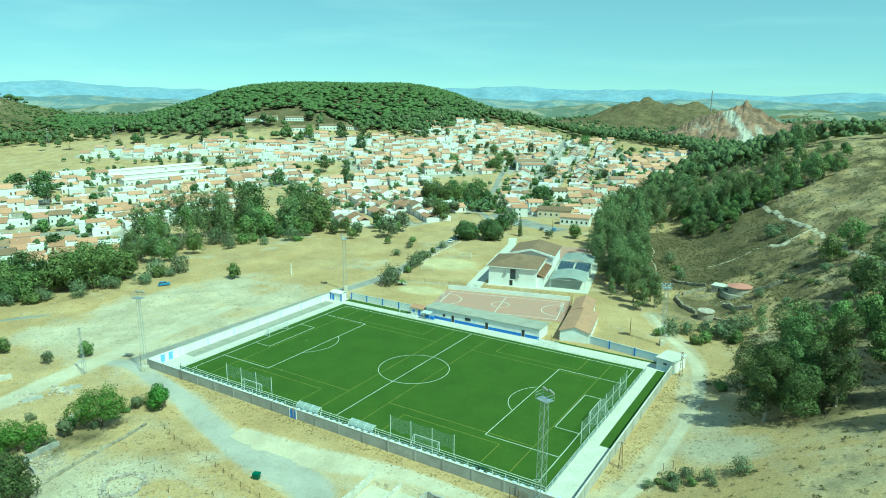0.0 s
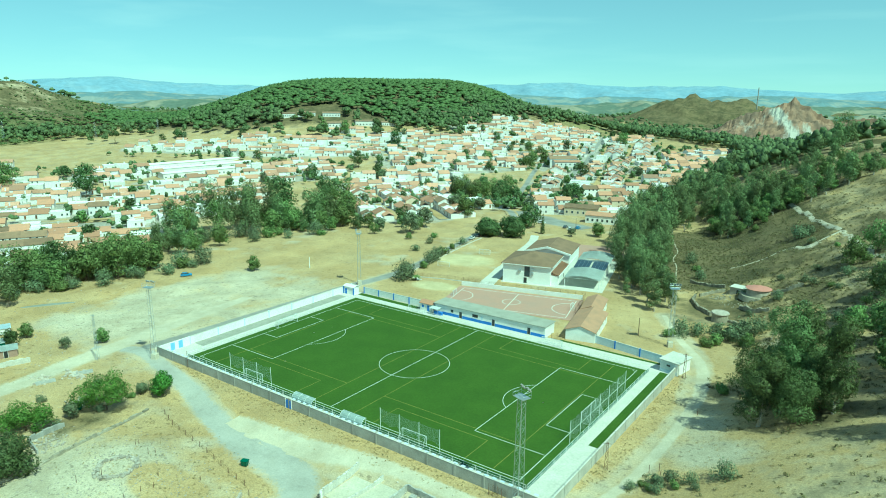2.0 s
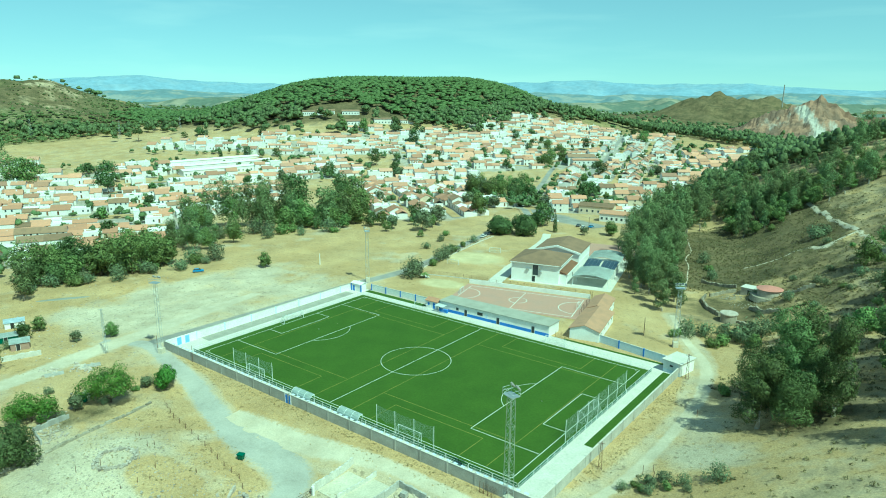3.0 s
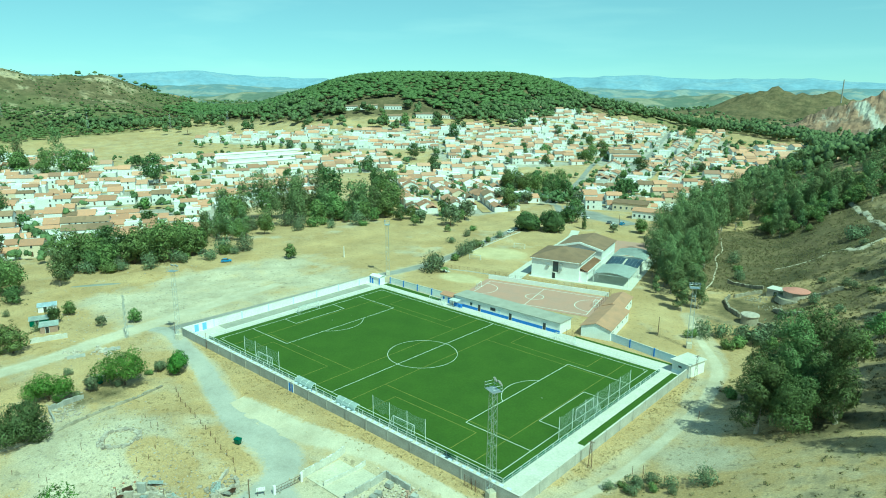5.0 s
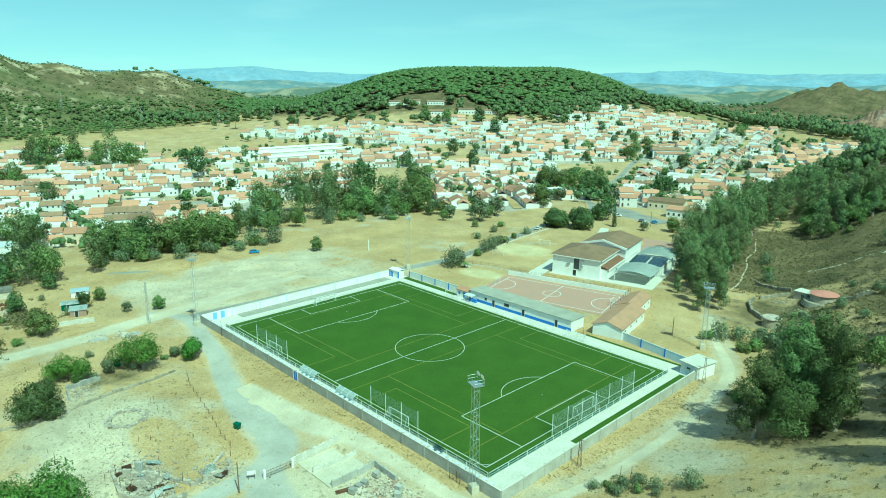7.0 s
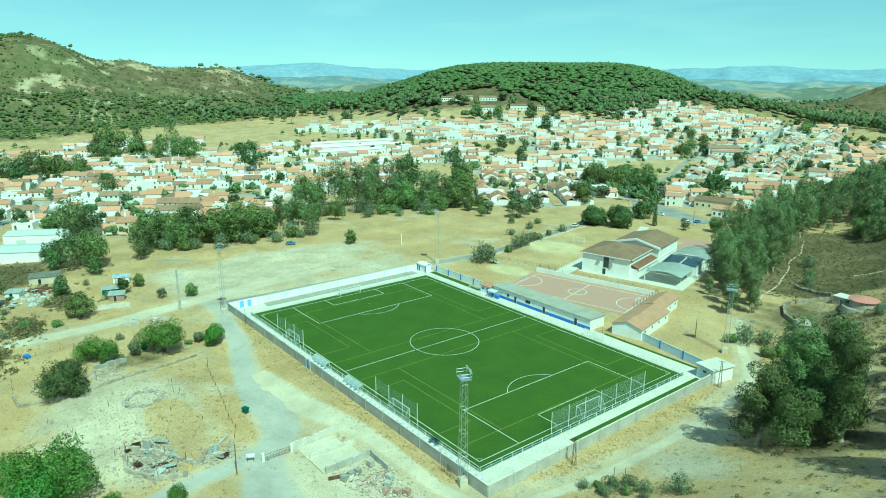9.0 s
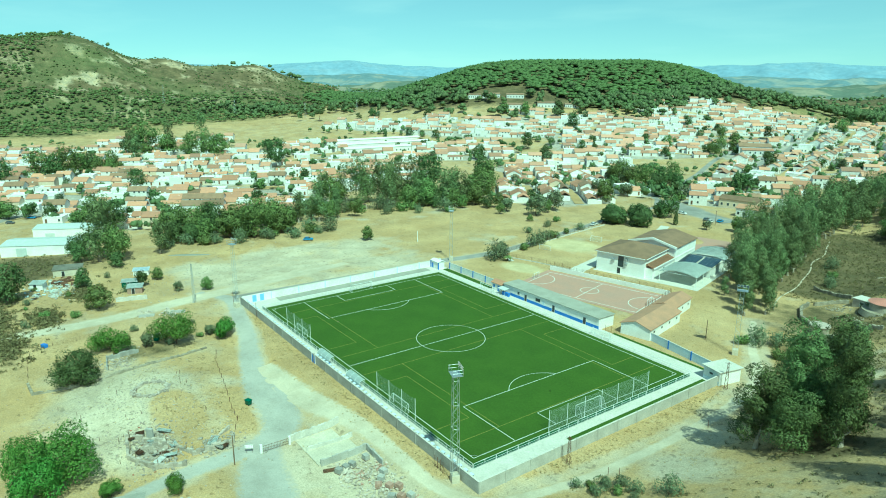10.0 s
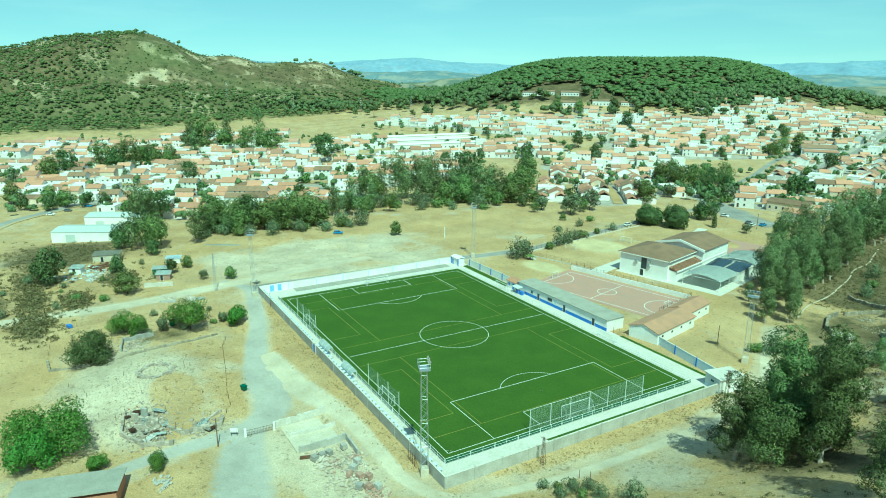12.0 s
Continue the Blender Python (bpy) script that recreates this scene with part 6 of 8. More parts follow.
    for _ in range(620):
        x, y = rng.uniform(-470, -130), rng.uniform(880, 1280)
        belt.append((x, y, height(x, y) - 0.5, rng.uniform(7, 12), rng.uniform(3.0, 5.0)))
    yards = []
    while len(yards) < 1000:
        cx, cy, hu, hv, ang, gap = rng.choice(DISTRICTS)
        x, y = cx + rng.uniform(-1.15, 1.15) * hu, cy + rng.uniform(-1.15, 1.15) * hu
        if y > -140 and x < -60 and min(math.hypot(x - s[0], y - s[1]) for s in TOWN) > 3.6:
            yards.append((x, y, height(x, y) - 0.2, rng.uniform(2.8, 7.0), rng.uniform(1.4, 3.4)))
    canopy("town_greenery", yards, M_farleaf, "garden trees and hedges among the far houses", 3, 0.55, 6, 14)
    outer = []
    while len(outer) < 5200:
        r, a = rng.uniform(1150, 2500), radians(rng.uniform(-6, 100))
        x, y = 100 - r * math.sin(a), -100 + r * math.cos(a)
        if n2(x, y, 190, 9.0) + 0.5 * n2(x, y, 70, 3.0) > rng.uniform(-0.3, 0.6) and bump(x, y, -380, 1700, 200, 200) < 0.3:
            outer.append((x, y, height(x, y) - 0.5, rng.uniform(5, 9), rng.uniform(3.0, 5.5)))
    canopy("far_trees", outer, M_farleaf, "distant scattered trees on rolling land", 1, 0.5, 5, 0)
    canopy("pine_wood", hill, M_pine, "dense green pine wood on the rounded hill", 1, 0.27, 6, 7)
    canopy("scrub_wood", west, M_pine, "pines and scrub trees on the western hill", 1, 0.33, 6, 4)
    canopy("far_wood", belt, M_farleaf, "belts of green trees beyond the town", 5, 0.42, 6, 12)
    rng = random.Random(6)
    low = []
    while len(low) < 9000:
        x, y = rng.uniform(5, 150), rng.uniform(40, 300)
        up = x - hill_foot(y)
        if (up > 2 or bump(x, y, 34, 170, 40, 58) > 0.3) and rng.random() < 0.3 + 0.9 * bump(x, y, 34, 170, 40, 58):
            low.append((x, y, height(x, y) - 0.1, rng.uniform(0.3, 0.7), rng.uniform(0.35, 0.75)))
    while len(low) < 11900:
        cx, cy, rx, ry = rng.choice(((-148, -88, 30, 24), (-63, -97, 14, 6), (-92, -114, 22, 12), (-112, -98, 18, 7), (-100, -72, 9, 5), (-80, -86, 9, 4), (-86, -98, 15, 4)))
        x, y = rng.gauss(cx, rx * 0.5), rng.gauss(cy, ry * 0.5)
        low.append((x, y, height(x, y) - 0.1, rng.uniform(0.4, 0.9), rng.uniform(0.5, 1.1)))
    while len(low) < 15500:
        x, y = rng.uniform(64, 128), rng.uniform(-60, 130)
        if x - hill_foot(y) > 12 * n2(x, y, 20, 9.0) and bump(x, y, 74, -6, 14, 11) < 0.35 and rng.random() < 0.25 + step(0, 40, y):
            low.append((x, y, height(x, y) - 0.1, rng.uniform(0.2, 0.6), rng.uniform(0.3, 0.8)))
    forest("hillside_scrub", low, M_shrub, "low brown-green scrub on the slopes", 13, 0.9)


woods()

# ---- furniture of the pitch ----
def strand_net(bm, corners, cell=0.3, w=0.022):
    """A net between four corners: real strands both ways."""
    a, b, c, d = (Vector(p) for p in corners)
    nu, nv = max(2, int((b - a).length / cell)), max(2, int((d - a).length / cell))
    nrm = (b - a).cross(d - a).normalized()

    def strand(p, q):
        side = (q - p).cross(nrm).normalized() * w / 2
        bm.faces.new([bm.verts.new(v) for v in (p - side, q - side, q + side, p + side)])
    for i in range(nu + 1):
        strand(a.lerp(b, i / nu), d.lerp(c, i / nu))
    for j in range(nv + 1):
        strand(a.lerp(d, j / nv), b.lerp(c, j / nv))


def goal(name, label, m, w, h, depth, r=0.06):
    """A goal in the xz plane, its mouth towards -y."""
    top = thing(name, label, "goal", m)
    for s in (-1, 1):
        bm = bmesh.new()
        rod(bm, (s * w / 2, 0, 0), (s * w / 2, 0, h), r, r, 8)
        part("post", bm, M_whitemetal, top)
        bm = bmesh.new()
        rod(bm, (s * w / 2, 0, h), (s * w / 2, depth * 0.45, h - 0.05), r * 0.5)
        rod(bm, (s * w / 2, depth * 0.45, h - 0.05), (s * w / 2, depth, 0.05), r * 0.5)
        rod(bm, (s * w / 2, 0, 0.05), (s * w / 2, depth, 0.05), r * 0.5)
        part("stay", bm, M_whitemetal, top)
    bm = bmesh.new()
    rod(bm, (-w / 2 - r, 0, h), (w / 2 + r, 0, h), r, r, 8)
    part("crossbar", bm, M_whitemetal, top)
    bm = bmesh.new()
    rod(bm, (-w / 2, depth, 0.05), (w / 2, depth, 0.05), r * 0.5)
    part("ground_bar", bm, M_whitemetal, top)
    bm = bmesh.new()
    strand_net(bm, ((-w / 2, depth * 0.45, h - 0.05), (w / 2, depth * 0.45, h - 0.05), (w / 2, depth, 0.05), (-w / 2, depth, 0.05)))
    strand_net(bm, ((-w / 2, 0, h), (w / 2, 0, h), (w / 2, depth * 0.45, h - 0.05), (-w / 2, depth * 0.45, h - 0.05)))
    for s in (-1, 1):
        strand_net(bm, ((s * w / 2, 0, 0.05), (s * w / 2, depth * 0.8, 0.05), (s * w / 2, depth * 0.45, h - 0.05), (s * w / 2, 0, h)))
    part("net", bm, M_net, top, "pale knotted goal net")
    return top


goal("football_goal", "full-size white football goal with net", pose(HX, 0, 0.16, 0, 0, -90), 7.32, 2.44, 2.0)
goal("football_goal", "full-size white football goal with net", pose(-HX, 0, 0.16, 0, 0, 90), 7.32, 2.44, 2.0)
SMALL = "small white goal on the touchline"
goal("small_goal", SMALL, pose(-25.4, -31.0, 0.16, 0, 0, 180), 6.0, 2.0, 1.1)
goal("small_goal", SMALL, pose(24.3, -31.0, 0.16, 0, 0, 180), 6.0, 2.0, 1.1)
goal("small_goal", "small white goal stored beside the pitch", pose(23.0, 32.7, 0.14, 0, 0, 0), 6.0, 2.0, 1.1)
goal("small_goal", "small white goal stored beside the pitch", pose(-25.0, 32.7, 0.14, 0, 0, 0), 6.0, 2.0, 1.1)


def ball_net(x0, y0, x1, y1, h, posts, label, sag=0.25, low=2.1):
    ln = math.hypot(x1 - x0, y1 - y0)
    top = thing("ball_stop_net", label, "net", pose(x0, y0, 0.12, 0, 0, math.degrees(math.atan2(y1 - y0, x1 - x0))))
    for k in range(posts):
        x = ln * k / (posts - 1)
        bm = bmesh.new()
        rod(bm, (x, 0, 0), (x, 0, h + 0.1), 0.055, 0.05, 8)
        part("post", bm, M_whitemetal, top)
    for k in range(posts - 1):
        a, b = ln * k / (posts - 1), ln * (k + 1) / (posts - 1)
        bm = bmesh.new()
        n = 8
        for i in range(n):
            u0, u1 = i / n, (i + 1) / n
            d0, d1 = sag * 4 * u0 * (1 - u0), sag * 4 * u1 * (1 - u1)
            xa, xb = a + (b - a) * u0, a + (b - a) * u1
            e0, e1 = 0.3 * math.sin(u0 * 9.4 + k), 0.3 * math.sin(u1 * 9.4 + k)
            strand_net(bm, ((xa, 0, low + e0), (xb, 0, low + e1), (xb, 0, h - d1), (xa, 0, h - d0)), 0.2, 0.022)
        part("net", bm, M_net, top, "sagging pale net")


ball_net(-33.2, -32.0, -18.0, -32.0, 5.2, 4, "tall net on white posts behind the small goal")
ball_net(16.1, -32.0, 31.3, -32.0, 5.2, 4, "tall net on white posts behind the small goal")
ball_net(50.0, -13.0, 50.0, 17.4, 4.9, 7, "long tall net on white posts behind the goal", 0.1, 0.4)


def railing(x0, y0, x1, y1, label, bay=5.2, mesh=True):
    """White tube rail in bays with a dark green mesh below."""
    ln = math.hypot(x1 - x0, y1 - y0)
    n = round(ln / bay)
    turn = math.degrees(math.atan2(y1 - y0, x1 - x0))
    first = None
    for k in range(n):
        u = k / n
        m = pose(x0 + (x1 - x0) * u, y0 + (y1 - y0) * u, 0.12, 0, 0, turn)
        if first:
            copy_thing(first, m)
            continue
        w = ln / n - 0.12
        first = thing("railing", label, "railing", m, "pitch railings")
        bm = bmesh.new()
        rod(bm, (0, 0, 1.05), (w, 0, 1.05), 0.04)
        part("handrail", bm, M_whitemetal, first)
        for x in (0.0, w / 2, w):
            bm = bmesh.new()
            rod(bm, (x, 0, 0), (x, 0, 1.05), 0.035)
            part("post", bm, M_whitemetal, first)
        bm = bmesh.new()
        rod(bm, (0, 0, 0.52), (w, 0, 0.52), 0.025)
        part("midrail", bm, M_whitemetal, first)
        if not mesh:
            continue
        bm = bmesh.new()
        strand_net(bm, ((0, 0.03, 0.08), (w, 0.03, 0.08), (w, 0.03, 0.9), (0, 0.03, 0.9)), 0.14, 0.05)
        part("mesh_panel", bm, M_greenplastic, first, "dark green mesh panel")


railing(-50.5, -32.6, 50.8, -32.6, "white tubular pitch railing with green mesh")
railing(50.9, -32.5, 50.9, 32.0, "white tubular pitch railing with green mesh")
railing(50.4, 32.3, -50.4, 32.3, "low white tubular pitch railing", mesh=False)
railing(-50.9, 32.0, -50.9, -32.5, "low white tubular pitch railing", mesh=False)


def dugout(x, label):
    top = thing("dugout", label, "dugout", pose(x, -34.4, 0.98))
    # plinth added to lift the dugout to where the camera's view wants it
    bm = bmesh.new()
    box(bm, -3.25, 3.25, -0.92, 0.75, -0.88, 0.07)
    part("plinth", bevelled(bm, 0.03), M_apron, top, "concrete plinth")
    w, prof = 6.2, [(-0.75, 0.1), (-0.85, 0.8), (-0.75, 1.4), (-0.4, 1.85), (0.1, 2.1), (0.65, 2.15)]
    bm = bmesh.new()
    rows = [[bm.verts.new((s * w / 2, y, z)) for y, z in prof] for s in (-1, -0.33, 0.33, 1)]
    for a, b in zip(rows, rows[1:]):
        for i in range(len(prof) - 1):
            bm.faces.new((a[i], b[i], b[i + 1], a[i + 1]))
    bmesh.ops.solidify(bm, geom=bm.faces[:], thickness=0.02)
    part("shell", bm, M_clear, top, "curved clear plastic shell")
    for s in (-1, -0.33, 0.33, 1):
        bm = bmesh.new()
        for (y0, z0), (y1, z1) in zip(prof, prof[1:]):
            rod(bm, (s * w / 2, y0, z0), (s * w / 2, y1, z1), 0.035)
        part("rib", bm, M_whitemetal, top)
    for s in (-1, 1):
        bm = bmesh.new()
        rod(bm, (s * w / 2, -0.75, 0.1), (s * w / 2, 0.3, 0.1), 0.035)
        rod(bm, (s * w / 2, 0.3, 0.1), (s * w / 2, 0.65, 2.15), 0.035)
        part("side_frame", bm, M_whitemetal, top)
    bm = bmesh.new()
    box(bm, -w / 2 + 0.1, w / 2 - 0.1, -0.6, -0.2, 0.38, 0.46)
    bench = part("bench", bm, M_steel, top)
    for k in range(8):
        bm = bmesh.new()
        xx = -w / 2 + 0.6 + k * (w - 1.2) / 7
        box(bm, xx - 0.2, xx + 0.2, -0.58, -0.2, 0.46, 0.52)
        box(bm, xx - 0.2, xx + 0.2, -0.6, -0.54, 0.52, 0.85)
        part("seat", bm, M_blue, bench)


dugout(-4.2, "clear curved dugout shelter with blue seats")
dugout(10.6, "clear curved dugout shelter with blue seats")


def bench_row():
    """A concrete ledge inside the wall with a row of seat blocks on it, heights set so the row shows over the wall in
    the camera's view.
    """
    slab("ledge_south", -55.8, 55.2, WY0 + 0.14, -35.35, -0.4, 1.5, M_apron, "pale concrete ledge inside the pitch wall", "ledge")
    first = None
    for k in range(66):
        x = -54.8 + 1.68 * k
        if abs(x + 8.3) < 1.2:
            continue
        m = pose(x, -35.68, 1.5)
        if first:
            copy_thing(first, m)
            continue
        first = thing("concrete_seat", "pale blue concrete seat block, raised to show over the wall", "seat", m, "seat blocks along the wall")
        bm = bmesh.new()
        box(bm, -0.4, 0.4, -0.28, 0.28, 0.66, 0.82)
        part("seat", bevelled(bm, 0.02), M_paleblue, first)
        for s in (-0.26, 0.26):
            bm = bmesh.new()
            box(bm, s - 0.08, s + 0.08, -0.2, 0.2, 0, 0.66)
            part("leg", bm, M_grey, first)


bench_row()


# ---- floodlight masts, posts and poles ----
def lattice(bm, h, w0, w1, bay, r):
    """Four tapering legs with zigzag bracing."""
    n = max(3, int(h / bay))
    for k in range(n):
        z0, z1 = h * k / n, h * (k + 1) / n
        a, b = (w0 + (w1 - w0) * k / n) / 2, (w0 + (w1 - w0) * (k + 1) / n) / 2
        pa = [(a, a, z0), (-a, a, z0), (-a, -a, z0), (a, -a, z0)]
        pb = [(b, b, z1), (-b, b, z1), (-b, -b, z1), (b, -b, z1)]
        for i in range(4):
            j = (i + 1) % 4
            rod(bm, pa[i], pb[i], r, r, 4)
            p, q = (pa[i], pb[j]) if k % 2 else (pa[j], pb[i])
            rod(bm, p, q, r * 0.6, r * 0.6, 4)
            if k % 4 == 3:
                rod(bm, pb[i], pb[j], r * 0.5, r * 0.5, 4)


def floodlight_mast(x, y, h, aim, label, w=1.2):
    g = height(x, y)
    top = thing("floodlight_mast", label, "floodlight", pose(x, y, g, 0, 0, aim))
    bm = bmesh.new()
    box(bm, -0.72, 0.72, -0.72, 0.72, -0.8, 1.5)
    part("plinth", bevelled(bm, 0.04), M_track_slab, top, "pale concrete plinth")
    bm = bmesh.new()
    lattice(bm, h - 1.5, w, w * 0.75, 1.05, 0.03 * w)
    t = part("lattice", bm, M_steel, top, "galvanised lattice tower")
    t.location = (0, 0, 1.5)
    bm = bmesh.new()
    box(bm, -1.25, 1.25, -0.9, 0.9, h - 0.06, h)
    part("platform", bm, M_steel, top)
    deck = ((-1.25, -0.9), (1.25, -0.9), (1.25, 0.9), (-1.25, 0.9))
    for k, p in enumerate(deck):
        q = deck[(k + 1) % 4]
        for z in (0.55, 1.1):
            bm = bmesh.new()
            rod(bm, (*p, h + z), (*q, h + z), 0.03, 0.03, 4)
            part("guard_rail", bm, M_steel, top)
        bm = bmesh.new()
        rod(bm, (*p, h), (*p, h + 1.1), 0.03, 0.03, 4)
        part("rail_post", bm, M_steel, top)
    for k in range(4):
        xx = -1.05 + 0.7 * k
        bm = bmesh.new()
        box(bm, -0.27, 0.27, -0.12, 0.14, -0.25, 0.27, Matrix.Translation((xx, -0.95 if k % 2 else -0.7, h + 1.35)) @ Matrix.Rotation(radians(-35), 4, "X"))
        lamp = part("floodlight", bevelled(bm, 0.03), M_grey, top, "grey floodlight housing")
        bm = bmesh.new()
        box(bm, -0.23, 0.23, -0.135, -0.12, -0.21, 0.23, Matrix.Translation((xx, -0.95 if k % 2 else -0.7, h + 1.35)) @ Matrix.Rotation(radians(-35), 4, "X"))
        part("glass", bm, M_glass, lamp)


MAST = "tall galvanised lattice floodlight mast on a concrete plinth"
floodlight_mast(51.75, -37.3, 20.4, 160, MAST, 1.3)
floodlight_mast(-56.6, -38.2, 19.6, 200, MAST, 0.9)
floodlight_mast(49.8, 52.3, 17.0, 30, MAST)
floodlight_mast(-60.8, 45.0, 19.0, -40, MAST)


def pole(x, y, h, label, material, r=0.11, arm=0.0, kind="pole", lean=0.0, z=None):
    top = thing(kind, label, "pole", pose(x, y, height(x, y) if z is None else z, lean, 0, x * 7 % 360))
    bm = bmesh.new()
    rod(bm, (0, 0, -0.5), (0, 0, h), r, r * 0.7, 8)
    part("shaft", bm, material, top)
    if arm:
        bm = bmesh.new()
        box(bm, -arm / 2, arm / 2, -0.05, 0.05, h - 0.4, h - 0.28)
        part("crossarm", bm, material, top)
        for s in (-0.45, 0.0, 0.45):
            bm = bmesh.new()
            rod(bm, (arm * s, 0, h - 0.28), (arm * s, 0, h - 0.05), 0.04, 0.05)
            part("insulator", bm, M_white, top)
    return top


def lattice_post(x, y, h, label, material=None, w=0.7):
    top = thing("lattice_post", label, "pole", pose(x, y, height(x, y), 0, 0, 20))
    bm = bmesh.new()
    lattice(bm, h, w, w * 0.35, 0.9, 0.035)
    part("lattice", bm, material or M_steel, top)
    bm = bmesh.new()
    rod(bm, (-0.7, 0, h - 0.3), (0.7, 0, h - 0.3), 0.04)
    part("crossarm", bm, material or M_steel, top)


lattice_post(-68.1, -47.4, 12.6, "thin galvanised lattice power pylon", None, 0.7)
lattice_post(59.3, 33.0, 6.6, "rusty lattice post beside the wall", M_rust)
lattice_post(59.5, -17.3, 5.6, "rusty lattice post beside the wall", M_rust)
pole(39.8, 55.0, 5.6, "weathered wooden pole in the dry yard", M_wood)
pole(-57.2, -38.9, 5.0, "thin rusty pole by the wall corner", M_rust, 0.06)
pole(23.2, -66.3, 6.0, "dark wooden pole at the roadside", M_wood, 0.12)
pole(-95.0, 52.6, 4.6, "short white concrete pole in the open field", M_white, 0.2)
pole(-37.5, 180.0, 7.0, "wooden street pole by the car park", M_wood, 0.13, 1.4)
pole(-44.5, 30.2 - 66.8, 4.6, "thin dark pole beside the wall", M_rust, 0.06)
for x, y, h in ((-720, 190, 22), (-640, 250, 20), (-780, 120, 24), (-600, 300, 18)):
    lattice_post(x, y, h, "far lattice power pylon", None, 2.4)
pole(-114, 984, 32, "tall thin chimney on the far hill", M_grey, 0.95, kind="chimney", z=45)


# ---- the school ----
SCHOOL = pose(-21.6, 81.2, 0, 0, 0, 14)


def hip_roof(bm, x0, x1, y0, y1, z, rise, over=0.7, th=0.22):
    x0, x1, y0, y1 = x0 - over, x1 + over, y0 - over, y1 + over
    m = min(x1 - x0, y1 - y0) / 2
    if x1 - x0 < y1 - y0:
        a, b = ((x0 + x1) / 2, y0 + m, z + rise), ((x0 + x1) / 2, y1 - m, z + rise)
    else:
        a, b = (x0 + m, (y0 + y1) / 2, z + rise), (x1 - m, (y0 + y1) / 2, z + rise)
    lo = [bm.verts.new(p) for p in ((x0, y0, z - th), (x1, y0, z - th), (x1, y1, z - th), (x0, y1, z - th))]
    ev = [bm.verts.new(p) for p in ((x0, y0, z), (x1, y0, z), (x1, y1, z), (x0, y1, z))]
    A, B = bm.verts.new(a), bm.verts.new(b)
    bm.faces.new(lo[::-1])
    for k in range(4):
        bm.faces.new((lo[k], lo[(k + 1) % 4], ev[(k + 1) % 4], ev[k]))
    if x1 - x0 < y1 - y0:
        bm.faces.new((ev[0], ev[1], A)), bm.faces.new((ev[1], ev[2], B, A)), bm.faces.new((ev[2], ev[3], B)), bm.faces.new((ev[3], ev[0], A, B))
    else:
        bm.faces.new((ev[0], ev[1], B, A)), bm.faces.new((ev[1], ev[2], B)), bm.faces.new((ev[2], ev[3], A, B)), bm.faces.new((ev[3], ev[0], A))


def school():
    top = thing("school_building", "white two-storey school with weathered hipped tile roof", "building", SCHOOL)
    bm = bmesh.new()
    box(bm, 0, 18.0, 0, 19.0, -1.0, 6.9)
    part("wall", bm, M_white, top)
    bm = bmesh.new()
    hip_roof(bm, 0, 18.0, 0, 19.0, 7.1, 3.0)
    part("roof", bm, M_oldtile, top, "weathered brown tiled hip roof")
    bm = bmesh.new()
    box(bm, 8.2, 10.2, -0.08, 0.3, 2.6, 6.4)
    part("stair_window", bm, M_glass, top)
    for x, z in ((6.4, 4.2), (11.2, 3.4), (11.2, 5.0)):
        bm = bmesh.new()
        box(bm, x - 0.5, x + 0.5, -0.55, -0.02, z, z + 0.9)
        part("air_conditioner", bevelled(bm, 0.04), M_steel, top)
    windowed("door", top, 8.0, 9.2, -0.01, 0.0, 2.2, M_dark)
    # the rear block with its raised white gable band
    rear = thing("school_rear_block", "white rear school block with brown tiled roof and parapets", "building", SCHOOL @ pose(3.5, 19.3, 0))
    bm = bmesh.new()
    gabled_walls(bm, 0, 17.5, 0, 20.0, -1.0, 7.3, 2.2, "y")
    part("wall", bm, M_white, rear)
    bm = bmesh.new()
    gable_roof(bm, 0, 17.5, 0, 20.0, 7.35, 2.2, 0.5, 0.22, "y")
    part("roof", bm, M_oldtile, rear)
    for s in (0, 1):
        bm = bmesh.new()
        for (xa, za), (xb, zb) in (((-0.6, 7.5), (8.75, 9.85)), ((8.75, 9.85), (18.1, 7.5))):
            vs = [bm.verts.new(p) for p in ((xa, -0.75, za - 0.4), (xb, -0.75, zb - 0.4), (xb, -0.75, zb + 0.35), (xa, -0.75, za + 0.35))]
            f = bm.faces.new(vs)
            ext = bmesh.ops.extrude_face_region(bm, geom=[f])
            bmesh.ops.translate(bm, vec=(0, 0.45, 0), verts=[v for v in ext["geom"] if isinstance(v, bmesh.types.BMVert)])
        if s == 0:
            part("gable_band", bm, M_white, rear)
        else:
            bm.free()
    # the side wing: a narrow tiled strip between two white walls
    wing = thing("school_side_wing", "white side wing with a narrow tiled strip roof", "building", SCHOOL @ pose(18.02, 1.0, 0))
    bm = bmesh.new()
    box(bm, 0, 2.6, 0, 37.0, -1.0, 3.7)
    part("wall", bm, M_white, wing)
    bm = bmesh.new()
    vs = [bm.verts.new(p) for p in ((-0.01, -0.3, 4.9), (2.9, -0.3, 3.9), (2.9, 37.2, 3.9), (-0.01, 37.2, 4.9))]
    f = bm.faces.new(vs)
    bmesh.ops.solidify(bm, geom=[f], thickness=-0.18)
    part("roof", bm, M_shedtile, wing, "brown tiled strip roof")
    bm = bmesh.new()
    box(bm, 2.9, 3.12, -0.3, 37.2, 3.45, 4.0)
    part("fascia", bevelled(bm, 0.03), M_white, wing)
    for y in (9.0, 26.0):
        bm = bmesh.new()
        box(bm, 2.56, 2.66, y, y + 0.9, 1.0, 2.4)
        part("window", bm, M_glass, wing)
    gutter = bmesh.new()
    box(gutter, -0.3, 18.35, -0.82, -0.7, 6.82, 7.05)
    part("eave_board", gutter, M_white, top)
    gutter = bmesh.new()
